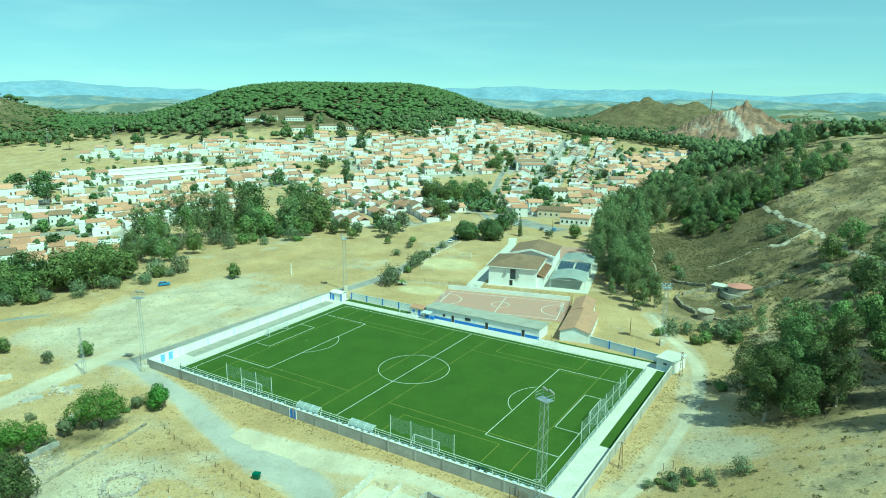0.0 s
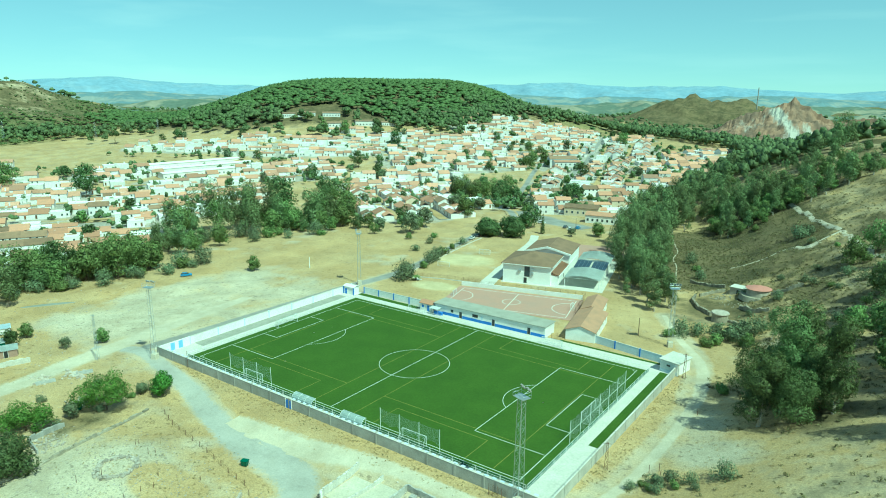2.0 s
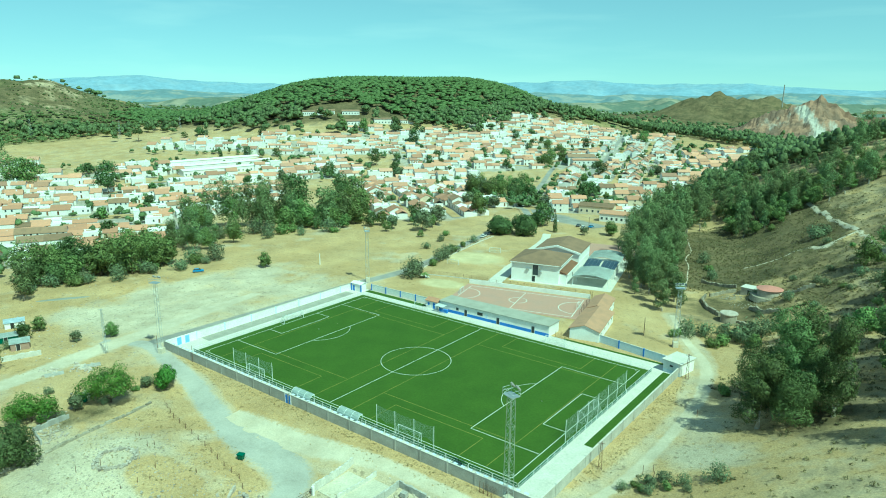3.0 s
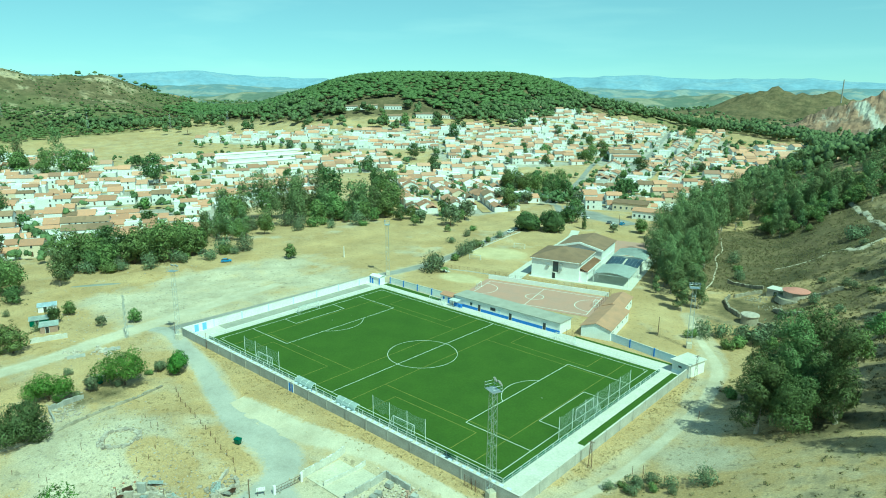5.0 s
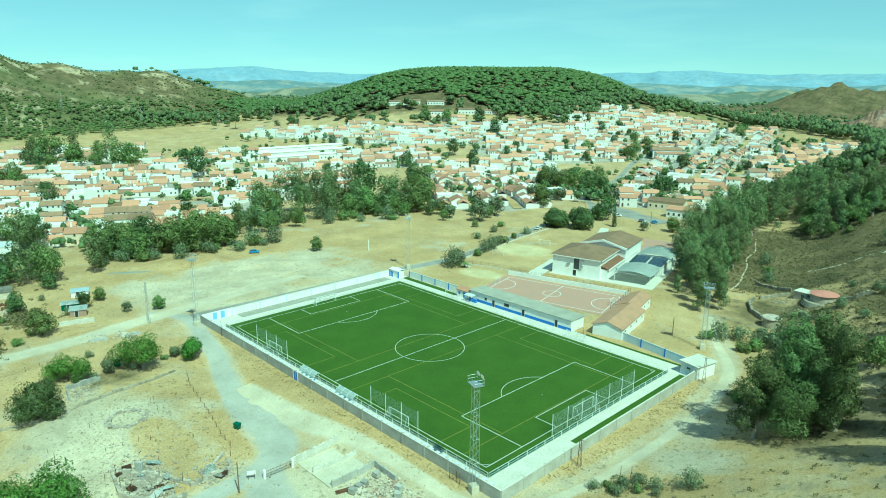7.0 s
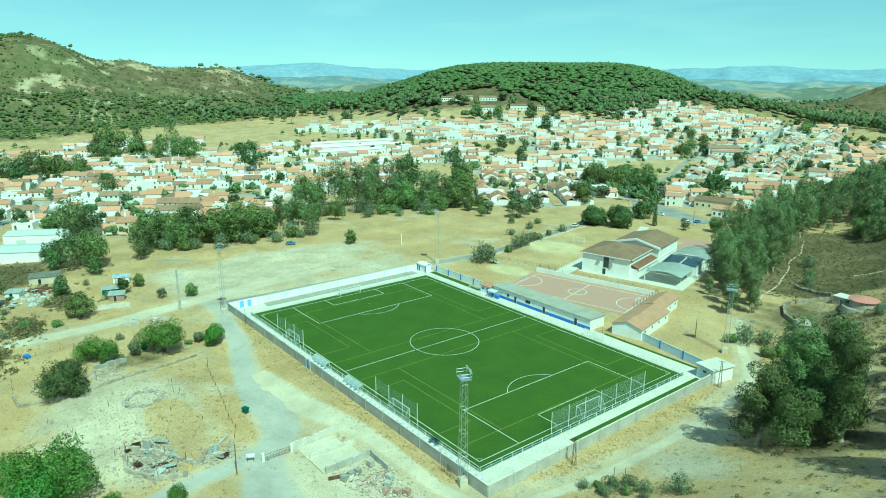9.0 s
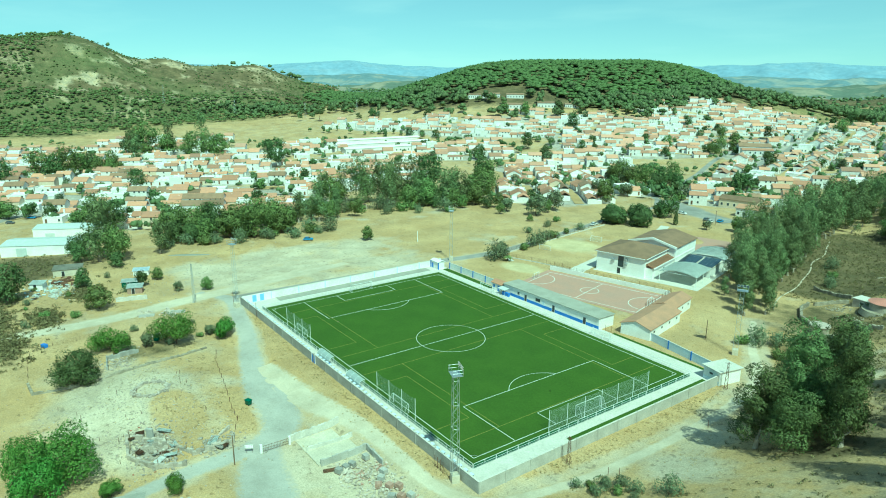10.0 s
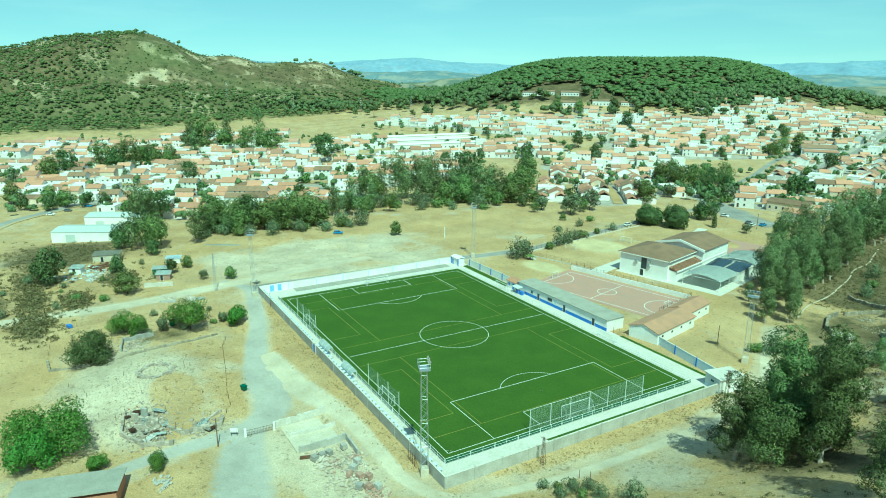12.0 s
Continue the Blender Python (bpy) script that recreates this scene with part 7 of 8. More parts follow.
    box(gutter, 18.72, 18.84, -0.6, 19.0, 6.82, 7.05)
    part("eave_board", gutter, M_white, top)


school()


def arched_canopy(m, w, ln, h, rise, label):
    """A curved sheet-metal roof on posts, arched across x and running along y."""
    top = thing("canopy", label, "canopy", m)
    bm = bmesh.new()
    n = 12
    rows = []
    for y in (0, ln / 2, ln):
        rows.append([bm.verts.new((w * i / n, y, h + rise * math.sin(math.pi * i / n))) for i in range(n + 1)])
    for a, b in zip(rows, rows[1:]):
        for i in range(n):
            bm.faces.new((a[i], a[i + 1], b[i + 1], b[i]))
    bmesh.ops.solidify(bm, geom=bm.faces[:], thickness=-0.08)
    part("roof", bm, M_sheet, top, "curved grey-blue metal sheet roof")
    for x in (0.3, w - 0.3):
        for y in (0.4, ln / 2, ln - 0.4):
            bm = bmesh.new()
            rod(bm, (x, y, -0.4), (x, y, h + 0.1), 0.09, 0.09, 8)
            part("post", bm, M_whitemetal, top)
    bm = bmesh.new()
    for y in (0.4, ln - 0.4):
        rod(bm, (0.2, y, h), (w - 0.2, y, h), 0.07)
    part("tie_beam", bm, M_whitemetal, top)
    return top


arched_canopy(SCHOOL @ pose(22.6, 1.0, 0.05), 13.0, 14.0, 3.5, 1.05, "arched metal playground canopy on white posts")
arched_canopy(SCHOOL @ pose(22.4, 29.0, 0.05), 13.0, 14.0, 3.5, 1.05, "arched metal playground canopy on white posts")
t = thing("solar_building", "low white building with solar panels on its roof", "building", SCHOOL @ pose(22.6, 15.6, 0))
bm = bmesh.new()
box(bm, 0, 12.5, 0, 12.6, -0.6, 3.2)
part("wall", bm, M_white, t)
bm = bmesh.new()
box(bm, -0.2, 12.7, -0.2, 12.8, 3.2, 3.4)
part("roof", bm, M_apron, t)
for j in range(2):
    arr = thing("solar_array", "array of dark blue solar panels on a roof", "solar panels", SCHOOL @ pose(23.2 + 6.4 * j, 16.6, 3.5, 4, 0, 0), "solar arrays")
    for a in range(4):
        for b in range(5):
            bm = bmesh.new()
            box(bm, a * 1.42, a * 1.42 + 1.36, b * 2.0, b * 2.0 + 1.94, 0, 0.05)
            part("panel", bm, M_solar, arr)
ob = slab("pavement_yard", -0.5, 37.0, -1.6, 46.0, -0.5, 0.05, M_apron, "pale concrete school yard")
ob.matrix_world = SCHOOL
ob = slab("pavement_playground", 4.0, 40.0, 46.4, 72.0, -0.5, 0.06, M_court, "faded red school playground")
ob.matrix_world = SCHOOL


# ---- the sports court ----
COURT = pose(-23.2, 46.4, 0, 0, 0, 14.2)


def court():
    ob = slab("court_floor", -2.2, 42.6, -1.6, 20.6, -0.5, 0.08, M_court, "faded red concrete sports court", "court")
    ob.matrix_world = COURT
    bm = bmesh.new()
    w, ln, z = 18.6, 40.4, 0.09

    def strip(x0, y0, x1, y1, t=0.1):
        d = Vector((x1 - x0, y1 - y0, 0)).normalized()
        s = Vector((-d.y, d.x, 0)) * t
        bm.faces.new([bm.verts.new(p) for p in (Vector((x0, y0, z)) - s, Vector((x1, y1, z)) - s, Vector((x1, y1, z)) + s, Vector((x0, y0, z)) + s)])
    for a in ((0, 0, ln, 0), (ln, 0, ln, w), (ln, w, 0, w), (0, w, 0, 0), (ln / 2, 0, ln / 2, w)):
        strip(*a)
    for cx, cy, r, a0, a1 in ((ln / 2, w / 2, 3.0, 0, 360), (0, w / 2, 6.2, -90, 90), (ln, w / 2, 6.2, 90, 270)):
        for k in range(36):
            t0, t1 = radians(a0 + (a1 - a0) * k / 36), radians(a0 + (a1 - a0) * (k + 1) / 36)
            strip(cx + r * math.cos(t0), cy + r * math.sin(t0), cx + r * math.cos(t1), cy + r * math.sin(t1))
    ob = part("line_marking", bm, M_line)
    ob.matrix_world = COURT
    tagged(ob, "worn white lines on the red court", "line marking", kind="structure")
    for x, turn in ((0, 90), (ln, -90)):
        goal("handball_goal", "small court goal of painted steel", COURT @ pose(x, w / 2, 0.08, 0, 0, turn), 3.0, 2.0, 1.0, 0.05)
    # white back wall with a dark fence over it
    wl = thing("wall_court", "long white wall with a wire fence behind the court", "wall", COURT @ pose(-2.0, 21.4, 0), kind="structure")
    bm = bmesh.new()
    box(bm, 0, 44.0, 0, 0.35, -0.4, 1.5)
    part("wall_panel", bm, M_white, wl)
    fence_bays(wl, 44.0, 1.5, 1.1, 0.17)
    fl = thing("court_fence", "dark wire mesh fence at the court end", "fence", COURT @ pose(43.0, 0.0, 0, 0, 0, 90))
    fence_bays(fl, 20.0, 0.0, 3.2, 0.0)


def fence_bays(parent, ln, z, h, y, bay=2.6, material=None):
    """Posts and wire mesh between them, as parts."""
    n = max(1, round(ln / bay))
    material = material or M_rust
    for k in range(n + 1):
        bm = bmesh.new()
        rod(bm, (ln * k / n, y, z - 0.3), (ln * k / n, y, z + h), 0.05)
        part("post", bm, material, parent)
    for k in range(n):
        bm = bmesh.new()
        strand_net(bm, ((ln * k / n, y, z), (ln * (k + 1) / n, y, z), (ln * (k + 1) / n, y, z + h), (ln * k / n, y, z + h)), 0.3, 0.022)
        part("mesh_panel", bm, material, parent)


court()


def fence(points, h, label, bay=3.0, material=None, base=0.0, name="fence"):
    """A fence that follows the land from point to point."""
    top = thing(name, label, "fence", pose(*points[0], height(*points[0])))
    inv = top.matrix_world.inverted()
    material = material or M_rust
    for (ax, ay), (bx, by) in zip(points, points[1:]):
        n = max(1, round(math.hypot(bx - ax, by - ay) / bay))
        for k in range(n):
            p, q = [(ax + (bx - ax) * t / n, ay + (by - ay) * t / n) for t in (k, k + 1)]
            p, q = Vector((*p, height(*p))), Vector((*q, height(*q)))
            up = Vector((0, 0, h + base))
            bm = bmesh.new()
            rod(bm, inv @ (p - Vector((0, 0, 0.4))), inv @ (p + up + Vector((0, 0, 0.1))), 0.05)
            part("post", bm, material, top)
            bm = bmesh.new()
            strand_net(bm, [inv @ v for v in (p + Vector((0, 0, base)), q + Vector((0, 0, base)), q + up, p + up)], 0.28, 0.02)
            part("mesh_panel", bm, material, top)
            if base:
                bm = bmesh.new()
                d = (q - p).normalized()
                s = Vector((-d.y, d.x, 0)) * 0.12
                lo = [inv @ (v - Vector((0, 0, 0.4))) for v in (p - s, q - s, q + s, p + s)]
                hi = [inv @ (v + Vector((0, 0, base))) for v in (p - s, q - s, q + s, p + s)]
                vs = [bm.verts.new(v) for v in lo + hi]
                for f in ((0, 3, 2, 1), (4, 5, 6, 7), (0, 1, 5, 4), (1, 2, 6, 5), (2, 3, 7, 6), (3, 0, 4, 7)):
                    bm.faces.new([vs[i] for i in f])
                part("base_wall", bm, M_apron, top)
    return top


fence([(-54, 62), (-57, 72), (-60, 92), (-66, 126), (-67, 138)], 1.3, "dark wire fence on a low pale wall by the road", 3.0, None, 0.4)
fence([(-54, 64), (-42, 68.5), (-26, 72.5)], 1.4, "dark wire fence on a low pale wall", 3.0, None, 0.35)
fence([(20.5, 37.6), (23.6, 38.6)], 1.8, "dark metal fence between two buildings", 1.5)
fence([(46, -37.5), (49.5, -37.6)], 2.2, "dark rusty gate panels against the wall", 0.9)
ribbon("path_school", [(-54, 66), (-44, 62), (-34, 60), (-28, 60)], 2.6, M_apron, "pale concrete path to the school", lift=0.04)
ribbon("path_drive", [(-24, 73), (-30, 95), (-37, 120), (-44, 146), (-50, 160)], [7, 7, 6, 5, 5], M_apron, "pale concrete drive beside the school", lift=0.05)


def sand_patch(x, y, rx, ry, turn, material, name, label):
    verts, faces = [(x, y, height(x, y) + 0.06)], []
    n, rings = 48, 6
    for r in range(1, rings + 1):
        for k in range(n):
            a = 2 * math.pi * k / n
            w = r / rings * (1 + 0.08 * noise.noise((3 * math.cos(a), 3 * math.sin(a), x)))
            u, v = rx * w * math.cos(a), ry * w * math.sin(a)
            px, py = x + u * math.cos(turn) - v * math.sin(turn), y + u * math.sin(turn) + v * math.cos(turn)
            verts.append((px, py, height(px, py) + (0.07 if r < rings else -0.05)))
    for k in range(n):
        faces.append((0, 1 + k, 1 + (k + 1) % n))
    for r in range(rings - 1):
        for k in range(n):
            a, b = 1 + r * n + k, 1 + r * n + (k + 1) % n
            faces.append((a, a + n, b + n, b))
    ob = link(name, verts, faces, material)
    if material is M_sandy:
        fade = ob.data.color_attributes.new("edge", "FLOAT_COLOR", "POINT")
        ground = ob.data.color_attributes.new("cover", "FLOAT_COLOR", "POINT")
        flat, under = np.ones((len(verts), 4), dtype=np.float32), np.zeros((len(verts), 4), dtype=np.float32)
        flat[:, :3] = np.array([1.0] + [1 - (r / rings) ** 2.2 for r in range(1, rings + 1) for _ in range(n)], dtype=np.float32)[:, None]
        under[:, :] = np.clip(np.array([cover(v[0], v[1]) for v in verts], dtype=np.float32), 0, 1)
        fade.data.foreach_set("color", flat.ravel())
        ground.data.foreach_set("color", under.ravel())
    tagged(ob, label, "ground", kind="structure")


M_sandy = land_mat("worn_sand", ((0.58, 0.49, 0.30), (0.50, 0.41, 0.24)))
sand_patch(-51, 98, 19, 13, TURN, M_sandy, "sand_pitch", "worn yellow sand playing field")
sand_patch(-38, 60, 12, 7, TURN, M_sandy, "sand_heap", "patch of yellow sand in the yard")
sand_patch(-130, -32, 9, 1.4, radians(56), M_water, "water", "shallow grey pool on the open ground")
for x, y, turn in ((-49, 112, 194), (-51, 84, 14)):
    goal("field_goal", "rusty bare goal on the sand field", pose(x, y, 0.05, 0, 0, turn), 5.0, 2.0, 0.8, 0.05)


# ---- the quarry on the far hill ----
def quarry():
    """A pointed hill cut open on its front: benches, gullies and pale scree in streaks."""
    nx, ny = 150, 110
    verts, faces, pale = [], [], []
    for i in range(nx + 1):
        u = -150 + 320 * i / nx
        # the crest: a long shoulder, the point, a steep side and a lower knoll
        crest = 66 * math.exp(-abs(u / 78) ** 1.15) if u < 0 else 66 * math.exp(-abs(u / 74) ** 1.3)
        crest += 16 * math.exp(-((u + 70) / 42) ** 2) + 27 * math.exp(-((u - 96) / 30) ** 2) + 8 * math.exp(-((u - 130) / 26) ** 2)
        crest += 3.5 * noise.fractal((u * 0.05, 3.0, 1.0), 0.8, 2.2, 4)
        for j in range(ny + 1):
            v = -95 + 190 * j / ny
            x, y = -60 + u * 0.985 - v * 0.15, 960 + u * 0.15 + v * 0.985
            if v < 0:
                q = max(0.0, 1 + v / 92) ** 1.05
                h = crest * q
                # benches on the cut side
                bench = 17.0
                k = h / bench + 0.35 * noise.noise((u * 0.02, v * 0.02, 7.0))
                stepped = bench * (math.floor(k) + step(0.5, 0.98, k % 1.0))
                cut = step(-10, 30, u) * 0.6 + 0.12
                h = h * (1 - cut) + stepped * cut
            else:
                h = crest * max(0.0, 1 - v / 95) ** 1.2
            rough = 4.6 * noise.fractal((x * 0.05, y * 0.05, 2.0), 0.6, 2.2, 6) + 4.2 * abs(noise.noise((x * 0.11, y * 0.03, 1.0))) + 1.6 * abs(noise.noise((x * 0.3, y * 0.1, 5.0)))
            verts.append((x, y, -7 + h + rough * min(1.0, h / 12 + 0.2) - 2.0))
            lane = 0.5 * math.exp(-((u + 30 + v * 0.6) / 10) ** 2) + 0.6 * math.exp(-((u - 4 + v * 0.5) / 13) ** 2) * step(-25, -45, v) + 0.45 * math.exp(-((u - 12) / 38) ** 2) * step(-48, -72, v)
            lane += 0.3 * math.exp(-((u + 58) / 30) ** 2) * step(0, -20, v) * step(-60, -30, v)
            pale.append(min(0.62, lane) * step(4, -8, v) + 0.14 + 0.12 * noise.noise((u * 0.15, v * 0.03, 4.0)))
    for i in range(nx):
        for j in range(ny):
            a = i * (ny + 1) + j
            faces.append((a, a + ny + 1, a + ny + 2, a + 1))
    ob = link("quarry_hill", verts, faces, M_quarry)
    attr = ob.data.color_attributes.new("pale", "FLOAT_COLOR", "POINT")
    flat = np.ones((len(verts), 4), dtype=np.float32)
    flat[:, :3] = np.array(pale, dtype=np.float32)[:, None]
    attr.data.foreach_set("color", flat.ravel())
    tagged(ob, "pointed brown hill quarried open with pale scree streaks", "quarry hill", kind="structure")


quarry()

# ---- ruins, yards and the stone hut ----
def stones(name, spots, material, label, seed, kind="stuff"):
    """Loose stones and blocks of a heap, joined; each has its own turn and shape."""
    rng = random.Random(seed)
    bm = bmesh.new()
    for x, y, z, s in spots:
        m = Matrix.Translation((x, y, z)) @ Euler((rng.uniform(-0.5, 0.5), rng.uniform(-0.5, 0.5), rng.uniform(0, 6.28))).to_matrix().to_4x4()
        a, b, c = s * rng.uniform(0.5, 1.0), s * rng.uniform(0.4, 0.8), s * rng.uniform(0.25, 0.6)
        vs = box(bm, -a, a, -b, b, -c, c)
        for v in vs:
            v.co = m @ (v.co + Vector([rng.uniform(-0.18, 0.18) * s for _ in range(3)]))
    return tagged(part(name, bm, material), label, "rubble", kind=kind)


def heap(cx, cy, rx, ry, n, s0, s1, seed, pile=0.0):
    rng = random.Random(seed)
    out = []
    for _ in range(n):
        u, v = rng.gauss(0, 0.42), rng.gauss(0, 0.42)
        x, y = cx + u * rx, cy + v * ry
        out.append((x, y, height(x, y) + pile * max(0, 1 - math.hypot(u, v)) * rng.random() + 0.1, rng.uniform(s0, s1)))
    return out


def low_wall(points, h, thick, material, label, name="low_wall", uneven=0.3):
    """A ruined wall that follows points: rough blocks, one beside another, as parts."""
    top = thing(name, label, "wall", pose(*points[0], height(*points[0])))
    inv = top.matrix_world.inverted()
    rng = random.Random(int(points[0][0] * 10))
    for (ax, ay), (bx, by) in zip(points, points[1:]):
        ln = math.hypot(bx - ax, by - ay)
        n = max(1, round(ln / 0.75))
        ang = math.atan2(by - ay, bx - ax)
        for k in range(n):
            x, y = ax + (bx - ax) * (k + 0.5) / n, ay + (by - ay) * (k + 0.5) / n
            hh = h * (1 + uneven * (0.7 * noise.noise((x * 0.35, y * 0.35, 4)) + rng.uniform(-0.5, 0.4)))
            bm = bmesh.new()
            vs = box(bm, -ln / n / 2 - 0.02, ln / n / 2 + 0.02, -thick / 2, thick / 2, -0.5, hh)
            for v in vs:
                v.co += Vector((0, rng.uniform(-0.06, 0.06), rng.uniform(-0.12, 0.12) if v.co.z > 0 else 0))
            bmesh.ops.transform(bm, matrix=inv @ Matrix.Translation((x, y, height(x, y))) @ Matrix.Rotation(ang, 4, "Z"), verts=bm.verts)
            part("block", bm, material, top)
    return top


# the pale unfinished foundations beside the gate
F0 = "pale concrete foundation wall of an unfinished house"
low_wall([(21.8, -54.8), (21.3, -44.2)], 1.5, 0.35, M_apron, F0, uneven=0.06)
low_wall([(26.8, -53.6), (27.5, -44.4)], 1.0, 0.3, M_apron, F0, uneven=0.06)
low_wall([(32.8, -53.6), (33.2, -44.4)], 1.4, 0.3, M_palegrey, F0, uneven=0.1)
low_wall([(33.4, -44.4), (39.6, -44.6)], 1.3, 0.3, M_palegrey, F0, uneven=0.2)
for x0, x1, z in ((22.0, 26.7, -0.86), (26.9, 32.7, -0.72)):
    slab("foundation_floor", x0, x1, -54.0, -44.5, -2.0, z, M_track_slab, "pale sandy concrete floor of unfinished foundations", "foundation")
stones("rubble_heap", heap(43, -48.5, 12, 6, 520, 0.06, 0.3, 1, 0.5) + heap(38, -51, 3, 2, 40, 0.2, 0.5, 2, 0.6), M_rubble, "heap of broken concrete and stone", 1)
stones("brick_heap", heap(39.8, -49, 2.5, 1.5, 50, 0.08, 0.25, 3, 0.4) + heap(39.8, -45.5, 2, 1, 40, 0.08, 0.25, 4, 0.4) + heap(52, -46.5, 4, 2, 90, 0.08, 0.26, 5, 0.4), M_redtile, "heap of broken red bricks and tiles", 2)


def pallet(x, y, turn, label, material):
    top = thing("block_stack", label, "building blocks", pose(x, y, height(x, y), 0, 0, turn), "stacks of blocks")
    for k in range(3):
        for j in range(3):
            bm = bmesh.new()
            box(bm, -0.6 + 0.4 * j + 0.01, -0.6 + 0.4 * (j + 1) - 0.01, -0.5, 0.5, 0.1 + 0.3 * k + 0.006, 0.1 + 0.3 * (k + 1))
            part("block", bm, material, top)
    bm = bmesh.new()
    box(bm, -0.65, 0.65, -0.55, 0.55, 0, 0.1)
    part("pallet", bm, M_wood, top)


BLOCKS = "stack of grey building blocks on a wooden pallet"
TILES = "stack of reddish roof tiles on a wooden pallet"
for x, y, a, m, label in ((36.5, -51.9, 20, M_grey, BLOCKS), (36.3, -50.4, 12, M_grey, BLOCKS), (36.1, -49.0, 24, M_grey, BLOCKS), (35.7, -45.9, 5, M_palegrey, BLOCKS), (41.6, -45.6, 10, M_palegrey, BLOCKS), (42.9, -46.9, 30, M_palegrey, BLOCKS),
                          (45.7, -46.9, 15, M_redtile, TILES), (46.9, -45.7, 18, M_redtile, TILES), (49.6, -46.9, 24, M_redtile, TILES), (50.6, -45.6, 12, M_palegrey, BLOCKS), (48.6, -48.2, 40, M_grey, BLOCKS), (44.4, -48.3, 60, M_redtile, TILES)):
    pallet(x, y, a, label, m)
pipes = thing("pipe_bundle", "bundle of dark rusty pipes on rubble", "pipes", pose(35.2, -52.6, height(35.2, -52.6), 0, 0, 70))
for k in range(5):
    bm = bmesh.new()
    rod(bm, (-1.6, 0.22 * k - 0.4, 0.15 + 0.1 * (k % 2)), (1.7, 0.18 * k - 0.3, 0.25 + 0.1 * (k % 3)), 0.08)
    part("pipe", bm, M_rust, pipes)

# the fallen farm ruin
R0 = "ruined low rubble wall of a fallen farm"
low_wall([(3.0, -80.6), (11.0, -74.0), (15.5, -71.5)], 0.75, 0.5, M_rubble, R0, uneven=0.8)
low_wall([(3.0, -80.6), (10.5, -81.8), (16.5, -78.4), (18.5, -73.5)], 0.8, 0.5, M_rubble, R0, uneven=0.8)
low_wall([(9.0, -80.8), (10.8, -75.0)], 1.0, 0.45, M_rubble, "ruined inner rubble wall", uneven=0.9)
low_wall([(15.9, -71.8), (16.0, -64.2), (13.0, -63.0)], 0.8, 0.6, M_rubble, R0, uneven=0.8)
low_wall([(13.6, -68.0), (10.5, -63.0)], 0.6, 0.5, M_rubble, R0, uneven=0.9)
stones("ruin_rubble", heap(10, -77, 9, 5, 620, 0.08, 0.36, 7, 0.5) + heap(15, -67, 4, 5, 120, 0.12, 0.4, 8, 0.3), M_rubble, "scattered rubble of a fallen farm", 5)
stones("ruin_bricks", heap(9, -77, 8, 4, 90, 0.08, 0.22, 9, 0.3), M_brick, "scattered broken bricks", 6)
stones("white_debris", heap(11, -76, 8, 4, 60, 0.15, 0.6, 10, 0.3) + heap(-63, -56, 4, 3, 34, 0.2, 0.6, 12, 0.25) + heap(-67, -62, 5, 3, 34, 0.15, 0.5, 13, 0.2), M_rubble, "pale slabs of broken concrete", 7)
bm = bmesh.new()
box(bm, -0.7, 0.7, -0.3, 0.3, -0.3, 2.6)
t = thing("ruin_pillar", "leaning grey stump of a ruined wall", "wall", pose(6.6, -77.0, height(6.6, -77.0), 3, 2, 40))
part("stump", bevelled(bm, 0.08), M_grey, t)
for k in range(22):
    rg = random.Random(k + 300)
    x, y = rg.uniform(-20, 18), rg.uniform(-90, -64)
    pole(x, y, rg.uniform(0.7, 1.6), "short rusty stake in the dry field", M_rust, 0.05, kind="stake", lean=rg.uniform(-8, 8))


def stone_ring(x, y, r, h, label):
    top = thing("stone_ring", label, "stone ring", pose(x, y, height(x, y)))
    n = 120
    rng = random.Random(4)
    for k in range(n):
        a = 4 * math.pi * (k + rng.uniform(-0.4, 0.4)) / n
        bm = bmesh.new()
        s = rng.uniform(0.5, 1.2)
        vs = box(bm, -0.33 * s, 0.33 * s, -0.22 * s, 0.22 * s, -0.3, h * rng.uniform(0.3, 1.2))
        for v in vs:
            v.co += Vector([rng.uniform(-0.1, 0.1) for _ in range(3)])
        bmesh.ops.transform(bm, matrix=Matrix.Rotation(a, 4, "Z") @ Matrix.Translation((0, -r - rng.gauss(0, 0.28), 0)) @ Matrix.Rotation(rng.uniform(-0.6, 0.6), 4, "Z"), verts=bm.verts)
        part("stone", bm, M_rubble, top)


stone_ring(-13.2, -72.4, 3.5, 0.32, "low ring of rough grey stones in the field")



def metal_sheet(x, y, turn, tilt, w, ln, material, label, lift=0.25):
    """A loose corrugated sheet, lying askew on the rubble."""
    top = thing("metal_sheet", label, "sheet", pose(x, y, height(x, y) + lift, tilt, tilt * 0.6, turn), "loose sheets in the ruin")
    bm = bmesh.new()
    n = 12
    rows = [[bm.verts.new((-w / 2 + w * k / n, sy * ln / 2, 0.045 * (k % 2))) for k in range(n + 1)] for sy in (-1, 1)]
    for k in range(n):
        bm.faces.new((rows[0][k], rows[0][k + 1], rows[1][k + 1], rows[1][k]))
    bmesh.ops.solidify(bm, geom=bm.faces[:], thickness=0.015)
    part("sheet", bm, material, top)


